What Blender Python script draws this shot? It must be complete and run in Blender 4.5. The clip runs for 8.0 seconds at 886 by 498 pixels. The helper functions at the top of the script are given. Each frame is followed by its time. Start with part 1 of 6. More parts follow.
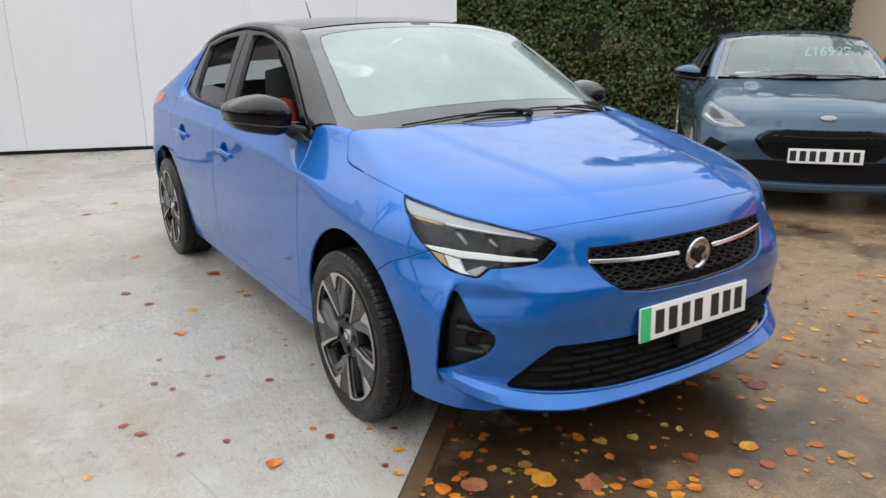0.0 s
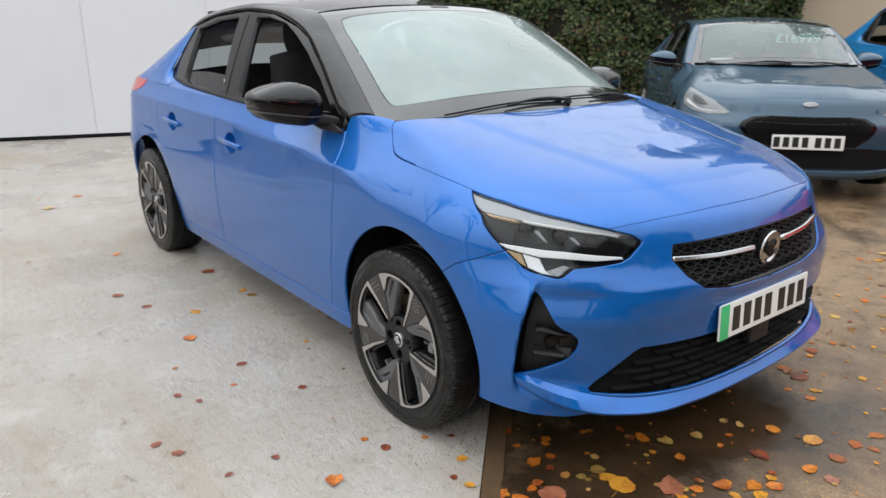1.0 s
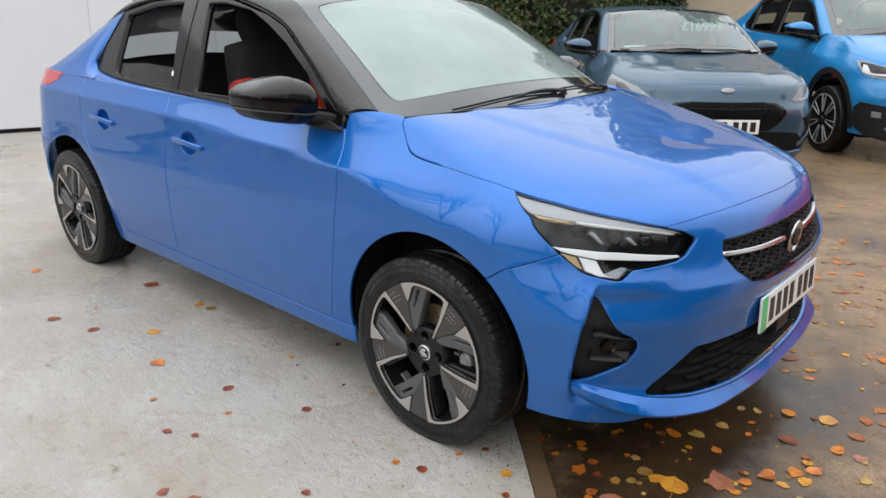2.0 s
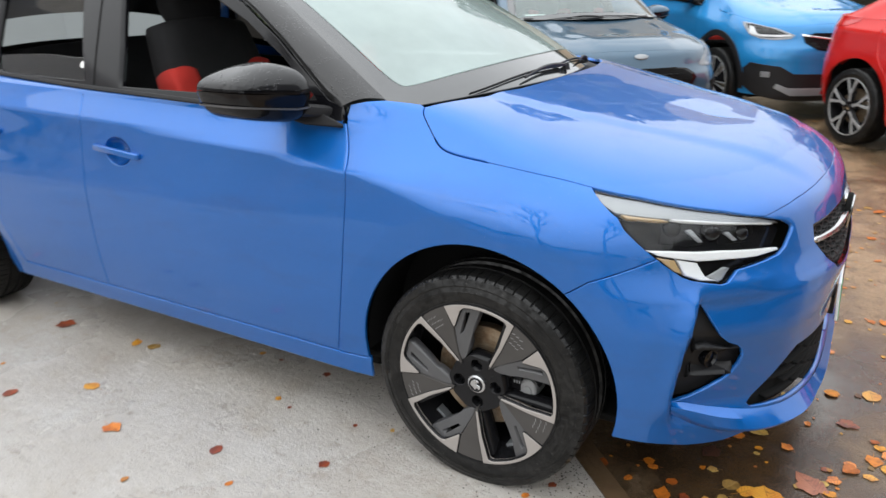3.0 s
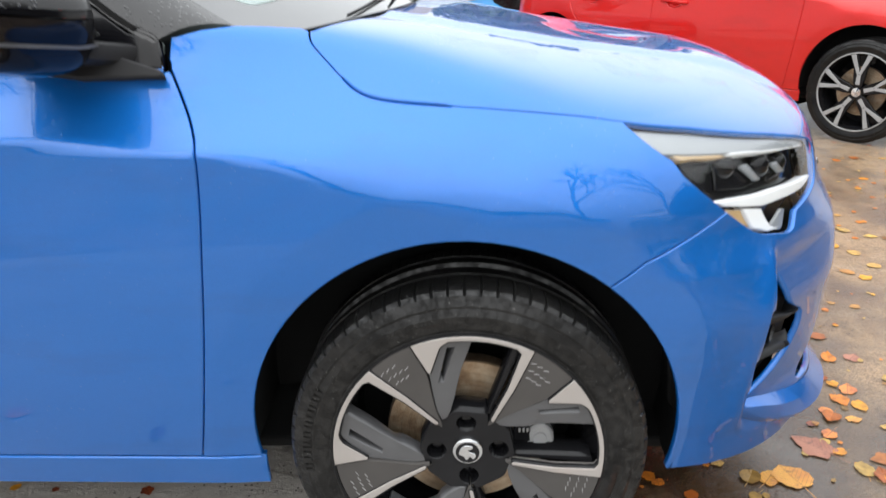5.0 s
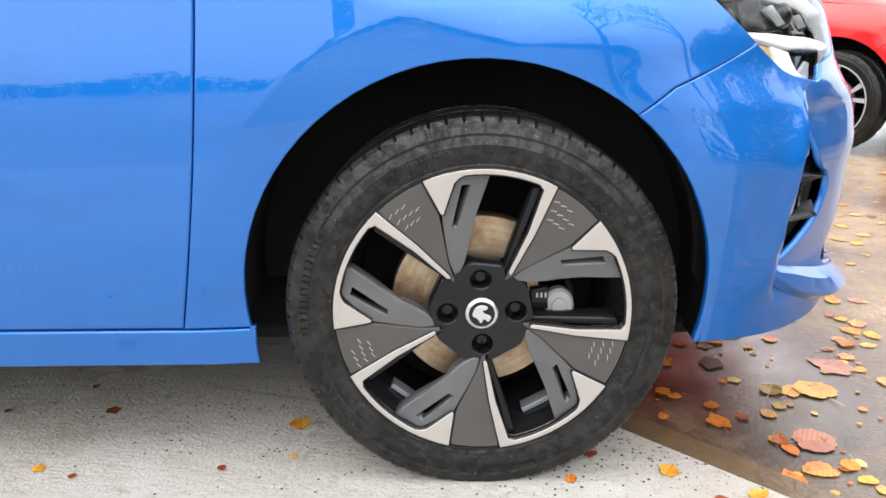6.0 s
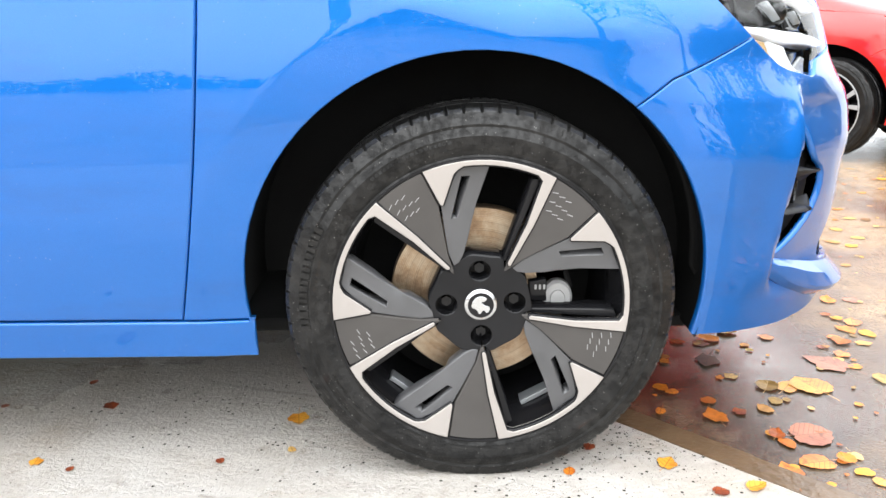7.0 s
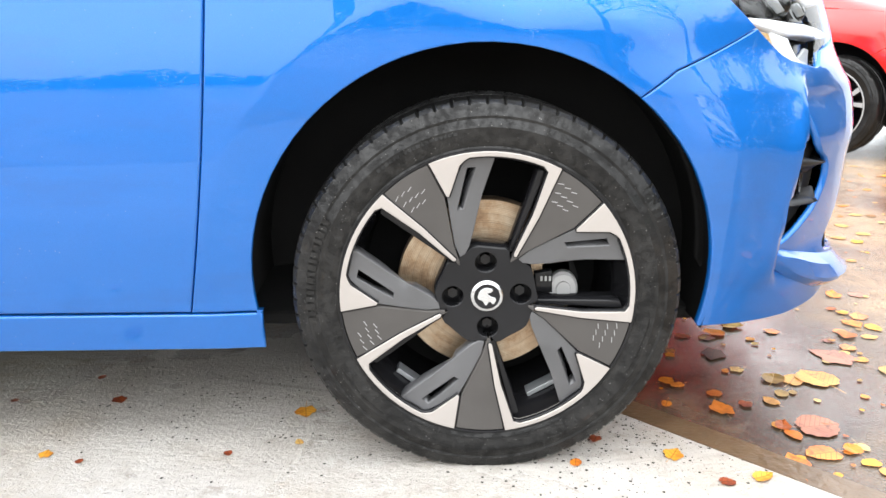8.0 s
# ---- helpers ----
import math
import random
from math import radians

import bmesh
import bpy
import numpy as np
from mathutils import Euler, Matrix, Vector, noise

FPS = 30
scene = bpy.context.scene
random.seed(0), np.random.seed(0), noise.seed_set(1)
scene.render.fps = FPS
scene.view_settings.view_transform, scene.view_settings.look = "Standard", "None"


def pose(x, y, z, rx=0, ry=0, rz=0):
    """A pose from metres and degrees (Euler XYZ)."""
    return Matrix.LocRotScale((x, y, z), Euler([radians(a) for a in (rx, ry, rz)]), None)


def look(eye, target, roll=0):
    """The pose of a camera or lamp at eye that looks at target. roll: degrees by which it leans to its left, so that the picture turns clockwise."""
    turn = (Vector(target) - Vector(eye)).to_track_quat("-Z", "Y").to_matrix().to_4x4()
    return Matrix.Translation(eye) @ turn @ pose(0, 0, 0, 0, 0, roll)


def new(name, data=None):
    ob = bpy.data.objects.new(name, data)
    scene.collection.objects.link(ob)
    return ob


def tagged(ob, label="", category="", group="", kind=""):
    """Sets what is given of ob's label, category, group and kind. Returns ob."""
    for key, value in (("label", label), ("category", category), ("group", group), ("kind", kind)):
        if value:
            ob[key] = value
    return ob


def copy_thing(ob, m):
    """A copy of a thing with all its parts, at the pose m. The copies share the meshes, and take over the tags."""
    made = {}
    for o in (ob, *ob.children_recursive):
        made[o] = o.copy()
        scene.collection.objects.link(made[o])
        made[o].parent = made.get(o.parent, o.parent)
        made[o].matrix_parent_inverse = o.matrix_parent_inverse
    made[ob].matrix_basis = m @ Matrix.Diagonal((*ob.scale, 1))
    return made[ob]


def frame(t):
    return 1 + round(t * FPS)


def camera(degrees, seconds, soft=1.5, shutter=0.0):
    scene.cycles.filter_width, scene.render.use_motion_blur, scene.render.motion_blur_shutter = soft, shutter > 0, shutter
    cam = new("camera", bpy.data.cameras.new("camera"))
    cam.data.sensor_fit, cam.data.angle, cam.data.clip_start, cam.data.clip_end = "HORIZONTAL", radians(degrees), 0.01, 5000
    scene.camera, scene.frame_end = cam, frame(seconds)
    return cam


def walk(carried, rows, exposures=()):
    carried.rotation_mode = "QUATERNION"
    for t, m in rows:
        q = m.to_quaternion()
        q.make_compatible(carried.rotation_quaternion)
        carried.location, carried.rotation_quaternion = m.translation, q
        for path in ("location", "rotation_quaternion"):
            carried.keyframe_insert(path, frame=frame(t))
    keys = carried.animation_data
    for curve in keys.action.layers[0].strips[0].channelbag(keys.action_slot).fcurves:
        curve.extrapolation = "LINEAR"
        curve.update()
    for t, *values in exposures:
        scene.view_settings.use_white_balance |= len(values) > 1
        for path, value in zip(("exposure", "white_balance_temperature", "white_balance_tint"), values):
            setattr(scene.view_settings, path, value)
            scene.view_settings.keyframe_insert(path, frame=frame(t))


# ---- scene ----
cam = camera(62.8, 8.0, shutter=0.4)
PATH = [
    (0, (2.2, -1.887, 1.313), (0.589, -0.839, 0.759), -0.3),
    (0.5, (2.059, -2.028, 1.305), (0.469, -0.951, 0.744), 1.1),
    (1, (1.852, -2.132, 1.317), (0.352, -0.951, 0.723), 0.2),
    (1.5, (1.633, -2.302, 1.325), (0.252, -0.979, 0.742), -0.6),
    (1.7, (1.554, -2.368, 1.324), (0.225, -0.997, 0.729), -0.1),
    (2.8, (0.913, -2.361, 1.307), (-0.133, -0.801, 0.621), -0.1),
    (3, (0.776, -2.363, 1.301), (-0.169, -0.74, 0.613), -0.8),
    (3.5, (0.498, -2.301, 1.307), (-0.193, -0.569, 0.584), -0.7),
    (4, (0.233, -2.128, 1.296), (-0.206, -0.323, 0.554), -1.9),
    (4.2, (0.157, -2.069, 1.284), (-0.167, -0.246, 0.529), -1.0),
    (5.3, (-0.003, -1.888, 0.953), (-0.067, -0.011, 0.265), -2.0),
    (5.5, (-0.025, -1.899, 0.857), (-0.068, -0.002, 0.225), -1.6),
    (6, (-0.059, -1.928, 0.718), (-0.06, -0.009, 0.155), -0.7),
    (6.5, (-0.063, -1.935, 0.701), (-0.055, -0.011, 0.157), -0.5),
    (7, (-0.066, -1.942, 0.692), (-0.053, -0.016, 0.155), -0.5),
    (7.5, (-0.072, -1.949, 0.686), (-0.069, -0.023, 0.147), -1.1),
    (8, (-0.069, -1.952, 0.678), (-0.068, -0.023, 0.146), -0.8),
]
EXPOSURE = [(0.0, -0.15), (1.7, -0.15), (3.0, 0.10), (3.5, 0.20), (4.2, 0.36), (5.5, 0.50), (6.1, 1.03), (6.6, 1.19), (8.0, 1.26)]
walk(cam, [(t, look(eye, target, roll)) for t, eye, target, roll in PATH], EXPOSURE)

# ---------------------------------------------------------------- light
world = bpy.data.worlds.new("overcast_sky")
scene.world = world
world.use_nodes = True
wn, wl = world.node_tree.nodes, world.node_tree.links
sky = wn.new("ShaderNodeTexSky")
sky.sky_type, sky.sun_disc = "NISHITA", False
sky.sun_elevation, sky.sun_rotation = radians(38), radians(200)
sky.air_density, sky.dust_density, sky.ozone_density = 1.0, 4.0, 1.0
pale = wn.new("ShaderNodeHueSaturation")
pale.inputs["Saturation"].default_value = 0.10
wl.new(sky.outputs[0], pale.inputs["Color"])
cloud_co = wn.new("ShaderNodeTexCoord")
cloud = wn.new("ShaderNodeTexNoise")
cloud.inputs["Scale"].default_value, cloud.inputs["Detail"].default_value = 1.6, 4
wl.new(cloud_co.outputs["Generated"], cloud.inputs["Vector"])
lift = wn.new("ShaderNodeMapRange")
lift.inputs["From Min"].default_value, lift.inputs["From Max"].default_value = 0.3, 0.7
lift.inputs["To Min"].default_value, lift.inputs["To Max"].default_value = 0.94, 1.05
wl.new(cloud.outputs["Fac"], lift.inputs["Value"])
# cloud cover: grey, about three times as bright overhead as at the horizon
height = wn.new("ShaderNodeSeparateXYZ")
wl.new(cloud_co.outputs["Generated"], height.inputs[0])
grade = wn.new("ShaderNodeMapRange")
grade.inputs["From Min"].default_value, grade.inputs["From Max"].default_value = 0.0, 1.0
grade.inputs["To Min"].default_value, grade.inputs["To Max"].default_value = 6.0, 21.0
wl.new(height.outputs["Z"], grade.inputs["Value"])
mul = wn.new("ShaderNodeMath")
mul.operation = "MULTIPLY"
wl.new(grade.outputs[0], mul.inputs[0])
wl.new(lift.outputs[0], mul.inputs[1])
cover = wn.new("ShaderNodeVectorMath")
cover.operation = "SCALE"
cover.inputs[0].default_value = (0.965, 1.0, 1.03)
wl.new(mul.outputs[0], cover.inputs["Scale"])
blend = wn.new("ShaderNodeMix")
blend.data_type = "RGBA"
blend.inputs[0].default_value = 0.85
wl.new(pale.outputs[0], blend.inputs[6])
wl.new(cover.outputs[0], blend.inputs[7])
wl.new(blend.outputs[2], wn["Background"].inputs["Color"])
wn["Background"].inputs["Strength"].default_value = 0.15
sun = new("sun", bpy.data.lights.new("sun", "SUN"))
sun.data.energy, sun.data.angle, sun.data.color = 0.5, radians(110), (1.0, 0.97, 0.93)
sun.matrix_world = look((-4, -9, 12), (0, 0, 0))

# ---------------------------------------------------------------- materials


class Nodes:
    """A node material with one Principled shader, built step by step."""

    def __init__(self, name, color=(0.5, 0.5, 0.5), rough=0.5, metal=0.0, ior=1.5, coat=0.0, coat_rough=0.03, space="Object"):
        self.mat = bpy.data.materials.new(name)
        self.mat.use_nodes = True
        self.n, self.l = self.mat.node_tree.nodes, self.mat.node_tree.links
        self.b = self.n["Principled BSDF"]
        i = self.b.inputs
        i["Base Color"].default_value = (*color, 1)
        i["Roughness"].default_value, i["Metallic"].default_value, i["IOR"].default_value = rough, metal, ior
        i["Coat Weight"].default_value, i["Coat Roughness"].default_value = coat, coat_rough
        self.co = self.n.new("ShaderNodeTexCoord").outputs[space]

    def noise(self, scale, detail=4, rough=0.55, squash=None, at=None):
        t = self.n.new("ShaderNodeTexNoise")
        t.inputs["Scale"].default_value, t.inputs["Detail"].default_value, t.inputs["Roughness"].default_value = scale, detail, rough
        src = at or self.co
        if squash:
            m = self.n.new("ShaderNodeMapping")
            m.inputs["Scale"].default_value = squash
            self.l.new(src, m.inputs["Vector"])
            src = m.outputs[0]
        self.l.new(src, t.inputs["Vector"])
        return t.outputs["Fac"]

    def spots(self, scale, feature="F1"):
        t = self.n.new("ShaderNodeTexVoronoi")
        t.feature = feature
        t.inputs["Scale"].default_value = scale
        self.l.new(self.co, t.inputs["Vector"])
        return t.outputs["Distance"]

    def ramp(self, fac, stops):
        r = self.n.new("ShaderNodeValToRGB")
        e = r.color_ramp.elements
        while len(e) < len(stops):
            e.new(0.5)
        for el, (p, c) in zip(e, stops):
            el.position, el.color = p, (*c, 1) if len(c) == 3 else c
        self.l.new(fac, r.inputs["Fac"])
        return r.outputs["Color"]

    def span(self, fac, a, b, lo, hi):
        r = self.n.new("ShaderNodeMapRange")
        for k, v in (("From Min", a), ("From Max", b), ("To Min", lo), ("To Max", hi)):
            r.inputs[k].default_value = v
        self.l.new(fac, r.inputs["Value"])
        return r.outputs[0]

    def mix(self, fac, a, b, mode="MIX"):
        m = self.n.new("ShaderNodeMix")
        m.data_type, m.blend_type = "RGBA", mode
        for sock, v in ((m.inputs[0], fac), (m.inputs[6], a), (m.inputs[7], b)):
            if isinstance(v, (int, float)):
                sock.default_value = v
            elif isinstance(v, tuple):
                sock.default_value = (*v, 1)
            else:
                self.l.new(v, sock)
        return m.outputs[2]

    def random(self):
        return self.n.new("ShaderNodeObjectInfo").outputs["Random"]

    def island(self):
        return self.n.new("ShaderNodeNewGeometry").outputs["Random Per Island"]

    def set(self, **k):
        for name, v in k.items():
            sock = self.b.inputs[name.replace("_", " ")]
            if isinstance(v, (int, float)):
                sock.default_value = v
            else:
                self.l.new(v, sock)
        return self

    def bump(self, height, strength=0.3, distance=0.01, coat=False):
        b = self.n.new("ShaderNodeBump")
        b.inputs["Strength"].default_value, b.inputs["Distance"].default_value = strength, distance
        self.l.new(height, b.inputs["Height"])
        self.l.new(b.outputs[0], self.b.inputs["Coat Normal" if coat else "Normal"])
        return self


def paint(name, color, metal=0.35, rain=0.5, drops=320, wet=0.50, gloss=1.5):
    """Clear-coated metallic car paint with rain beads and faint road film."""
    m = Nodes(name, color, 0.44, metal, 1.5, 1.0, 0.02)
    m.set(Specular_IOR_Level=0.12, Coat_IOR=gloss)
    flake = m.noise(900, 2)
    film = m.noise(3.0, 6)
    tint = m.mix(m.span(flake, 0.3, 0.7, 0, 0.35), color, tuple(min(1, c * 1.5 + 0.01) for c in color))
    dusty = m.mix(m.span(film, 0.5, 0.85, 0, 0.02), tint, (0.30, 0.29, 0.27))
    # darker stretched blotches paint in the mottled reflection of the wet ground
    blotch = m.noise(4.5, 6, 0.62, (0.6, 1, 2.4))
    dusty = m.mix(m.span(blotch, 0.54, 0.70, 0, 0.22), dusty, tuple(c * 0.45 + 0.012 for c in color))
    grime = m.n.new("ShaderNodeMath")
    grime.operation = "MULTIPLY"
    m.l.new(m.span(m.spots(70), 0.03, 0.10, 1, 0), grime.inputs[0])
    m.l.new(m.span(m.noise(4, 5, 0.65), 0.50, 0.66, 0, 0.25), grime.inputs[1])
    dusty = m.mix(grime.outputs[0], dusty, (0.42, 0.44, 0.47))
    m.set(Base_Color=dusty, Coat_Roughness=m.span(film, 0.35, 0.75, 0.003, 0.018))
    beads = m.span(m.spots(drops), 0.10, 0.32, 1.0, 0.0)
    where = m.span(m.noise(14, 3), wet, wet + 0.12, 0.0, 1.0)
    both = m.n.new("ShaderNodeMath")
    both.operation = "MULTIPLY"
    m.l.new(beads, both.inputs[0])
    m.l.new(where, both.inputs[1])
    m.bump(both.outputs[0], rain, 0.0012, coat=True)
    return m.mat


def plastic(name, color, rough=0.5, grain=400, strength=0.15, coat=0.0, metal=0.0, vary=0.25, sheen=0.5):
    m = Nodes(name, color, rough, metal, 1.5, coat)
    m.set(Specular_IOR_Level=sheen)
    big = m.noise(7, 5)
    m.set(Base_Color=m.mix(m.span(big, 0.35, 0.75, 0, 1), color, tuple(c * (1 + vary) + 0.01 * vary for c in color)),
          Roughness=m.span(big, 0.3, 0.7, rough * 0.85, min(1, rough * 1.15)))
    m.bump(m.noise(grain, 2), strength, 0.0006)
    return m.mat


def clear_glass(name, tint=(0.93, 0.98, 0.96), ior=1.5, sky_veil=0.0):
    m = Nodes(name, tint, 0.0, 0.0, ior)
    m.set(Transmission_Weight=1.0)
    # thin sheet: straight-through light plus the mirror reflection of the sheet
    thin = m.n.new("ShaderNodeBsdfTransparent")
    thin.inputs[0].default_value = (*tint, 1)
    gloss = m.n.new("ShaderNodeBsdfGlossy")
    gloss.inputs["Roughness"].default_value = 0.01
    facing = m.n.new("ShaderNodeLayerWeight")
    power = m.n.new("ShaderNodeMath")
    power.operation = "POWER"
    power.inputs[1].default_value = 5.0
    m.l.new(facing.outputs["Facing"], power.inputs[0])
    mix = m.n.new("ShaderNodeMixShader")
    m.l.new(m.span(power.outputs[0], 0, 1, ((ior - 1) / (ior + 1)) ** 2 * 1.7, 1.0), mix.inputs[0])
    if sky_veil:
        # pale diffuse share that paints in sky reflection and cabin light on the pane
        sky_tint = m.n.new("ShaderNodeBsdfDiffuse")
        sky_tint.inputs[0].default_value = (0.54, 0.66, 0.64, 1)
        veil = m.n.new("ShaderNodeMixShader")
        m.l.new(m.span(m.noise(2.2, 5), 0.3, 0.7, sky_veil * 0.8, sky_veil * 1.2), veil.inputs[0])
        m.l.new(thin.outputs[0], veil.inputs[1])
        m.l.new(sky_tint.outputs[0], veil.inputs[2])
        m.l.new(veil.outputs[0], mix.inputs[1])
    else:
        m.l.new(thin.outputs[0], mix.inputs[1])
    m.l.new(gloss.outputs[0], mix.inputs[2])
    m.l.new(mix.outputs[0], m.n["Material Output"].inputs["Surface"])
    m.n.remove(m.b)
    return m.mat


BLUE = paint("blue_metallic_paint", (0.0011, 0.107, 0.402), 0.58, gloss=1.54)
RED = paint("red_metallic_paint", (0.56, 0.012, 0.010), 0.3)
SLATE = paint("grey_blue_metallic_paint", (0.038, 0.082, 0.128), 0.35)
SKYBLUE = paint("light_blue_metallic_paint", (0.010, 0.18, 0.43), 0.15)
WHITE_PAINT = paint("white_car_paint", (0.75, 0.75, 0.75), 0.0)
BLACK_ROOF = paint("black_gloss_paint", (0.006, 0.006, 0.007), 0.0, 1.0, 120, 0.42, gloss=1.42)
BLACK = plastic("black_grained_plastic", (0.010, 0.010, 0.011), 0.5, sheen=0.3)
GLOSS_BLACK = plastic("gloss_black_plastic", (0.003, 0.003, 0.004), 0.08, 300, 0.04, 0.0, sheen=0.3)
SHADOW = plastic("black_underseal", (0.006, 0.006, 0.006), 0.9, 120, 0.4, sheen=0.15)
LINER = plastic("wheel_arch_felt", (0.008, 0.008, 0.008), 0.95, 500, 0.8, sheen=0.1)
FRIT = plastic("black_ceramic_glass_border", (0.02, 0.022, 0.024), 0.12, 500, 0.03, 1.0)
TINTED = clear_glass("tinted_window_glass", (0.42, 0.46, 0.45), 1.52)
GLASS = clear_glass("window_glass", (0.90, 0.96, 0.94), 1.52)
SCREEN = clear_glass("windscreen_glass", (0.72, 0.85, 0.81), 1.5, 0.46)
SCREEN_CLEAR = clear_glass("clear_windscreen_glass", (0.66, 0.76, 0.74), 1.5, 0.20)
LENS = clear_glass("lamp_lens", (0.97, 0.98, 0.98), 1.32)
CHROME = plastic("satin_chrome", (0.80, 0.80, 0.80), 0.10, 500, 0.03, metal=1.0, vary=0.05)
BADGE = plastic("brushed_chrome", (0.55, 0.56, 0.57), 0.22, 500, 0.03, metal=1.0, vary=0.08)
SILVER = plastic("silver_reflector", (0.25, 0.26, 0.27), 0.32, 300, 0.08, metal=0.35, vary=0.15)
WHITE_LAMP = plastic("white_light_guide", (0.70, 0.71, 0.72), 0.25, 300, 0.02, 0.6, vary=0.02)
AMBER = plastic("amber_lens", (0.40, 0.27, 0.13), 0.2, 300, 0.02, 1.0)
TAIL_RED = plastic("red_lens", (0.45, 0.01, 0.012), 0.12, 300, 0.02, 1.0)
SEAT_BLACK = plastic("black_seat_fabric", (0.007, 0.007, 0.008), 0.9, 700, 0.6)
SEAT_RED = plastic("red_seat_fabric", (0.42, 0.02, 0.012), 0.85, 700, 0.6)
PLATE_WHITE = plastic("white_reflective_plate", (0.80, 0.80, 0.78), 0.35, 900, 0.06, 0.5, vary=0.03)
PLATE_GREEN = plastic("green_plate_band", (0.02, 0.45, 0.16), 0.35, 900, 0.05, 0.5)
PLATE_BLACK = plastic("black_plate_print", (0.012, 0.012, 0.012), 0.4)
SPOKE_GREY = plastic("anthracite_wheel_insert", (0.060, 0.056, 0.053), 0.60, 600, 0.25, sheen=0.08)
SPOKE_LUG = plastic("grey_painted_alloy", (0.060, 0.060, 0.063), 0.34, 600, 0.15, 0.2)
SPOKE_MID = plastic("grey_cut_alloy", (0.32, 0.32, 0.32), 0.40, 500, 0.08, 0.2, metal=0.2, vary=0.06)
SPOKE_CUT = plastic("diamond_cut_alloy", (0.335, 0.308, 0.288), 0.42, 500, 0.08, 0.35, metal=0.3, vary=0.06)
HUB_BLACK = plastic("gloss_black_alloy", (0.007, 0.007, 0.008), 0.11, 300, 0.03, 0.0, sheen=0.22)
PAPER = plastic("white_paper", (0.8, 0.8, 0.78), 0.7)
MINT = plastic("pale_green_window_price", (0.16, 0.42, 0.37), 0.6)


def rubber():
    m = Nodes("tyre_rubber", (0.017, 0.017, 0.017), 0.55)
    mud = m.noise(9, 6)
    m.set(Base_Color=m.mix(m.span(mud, 0.4, 0.75, 0, 1), (0.004, 0.004, 0.004), (0.014, 0.0135, 0.013)),
          Roughness=0.45)
    # rain wets the rubber in smears, dull where it has dried
    blotch = m.noise(75, 5, 0.6)
    m.set(Specular_IOR_Level=0.16, Coat_Weight=m.span(blotch, 0.42, 0.60, 0.10, 0.62), Coat_Roughness=0.06, Coat_IOR=1.42)
    # pale specks in the base colour paint the glints of water drops
    wet = m.n.new("ShaderNodeMath")
    wet.operation = "MULTIPLY"
    m.l.new(m.span(m.spots(150), 0.05, 0.14, 1, 0), wet.inputs[0])
    m.l.new(m.span(m.noise(16, 5, 0.7), 0.42, 0.58, 0, 1), wet.inputs[1])
    grey = m.b.inputs["Base Color"].links[0].from_socket
    m.set(Base_Color=m.mix(wet.outputs[0], grey, (0.20, 0.195, 0.185)))
    m.bump(m.noise(60, 6, 0.70), 0.75, 0.0045)
    return m.mat


def disc_metal():
    m = Nodes("brake_disc_steel", (0.45, 0.35, 0.25), 0.38, 0.75)
    # fine turned rings, browned by flash rust
    flat = m.n.new("ShaderNodeVectorMath")
    flat.operation, flat.inputs[1].default_value = "MULTIPLY", (1, 0, 1)
    m.l.new(m.co, flat.inputs[0])
    ring = m.n.new("ShaderNodeVectorMath")
    ring.operation = "LENGTH"
    m.l.new(flat.outputs[0], ring.inputs[0])
    rings = m.noise(420, 3, 0.7, at=ring.outputs["Value"])
    rust = m.noise(26, 6, 0.72)
    base = m.ramp(rust, [(0.35, (0.50, 0.41, 0.30)), (0.55, (0.36, 0.25, 0.155)), (0.75, (0.16, 0.085, 0.045))])
    m.set(Base_Color=m.mix(m.span(rings, 0.42, 0.62, 0, 0.6), base, (0.13, 0.095, 0.065)))
    m.bump(m.noise(200, 2), 0.2, 0.001)
    return m.mat


RUBBER, DISC = rubber(), disc_metal()


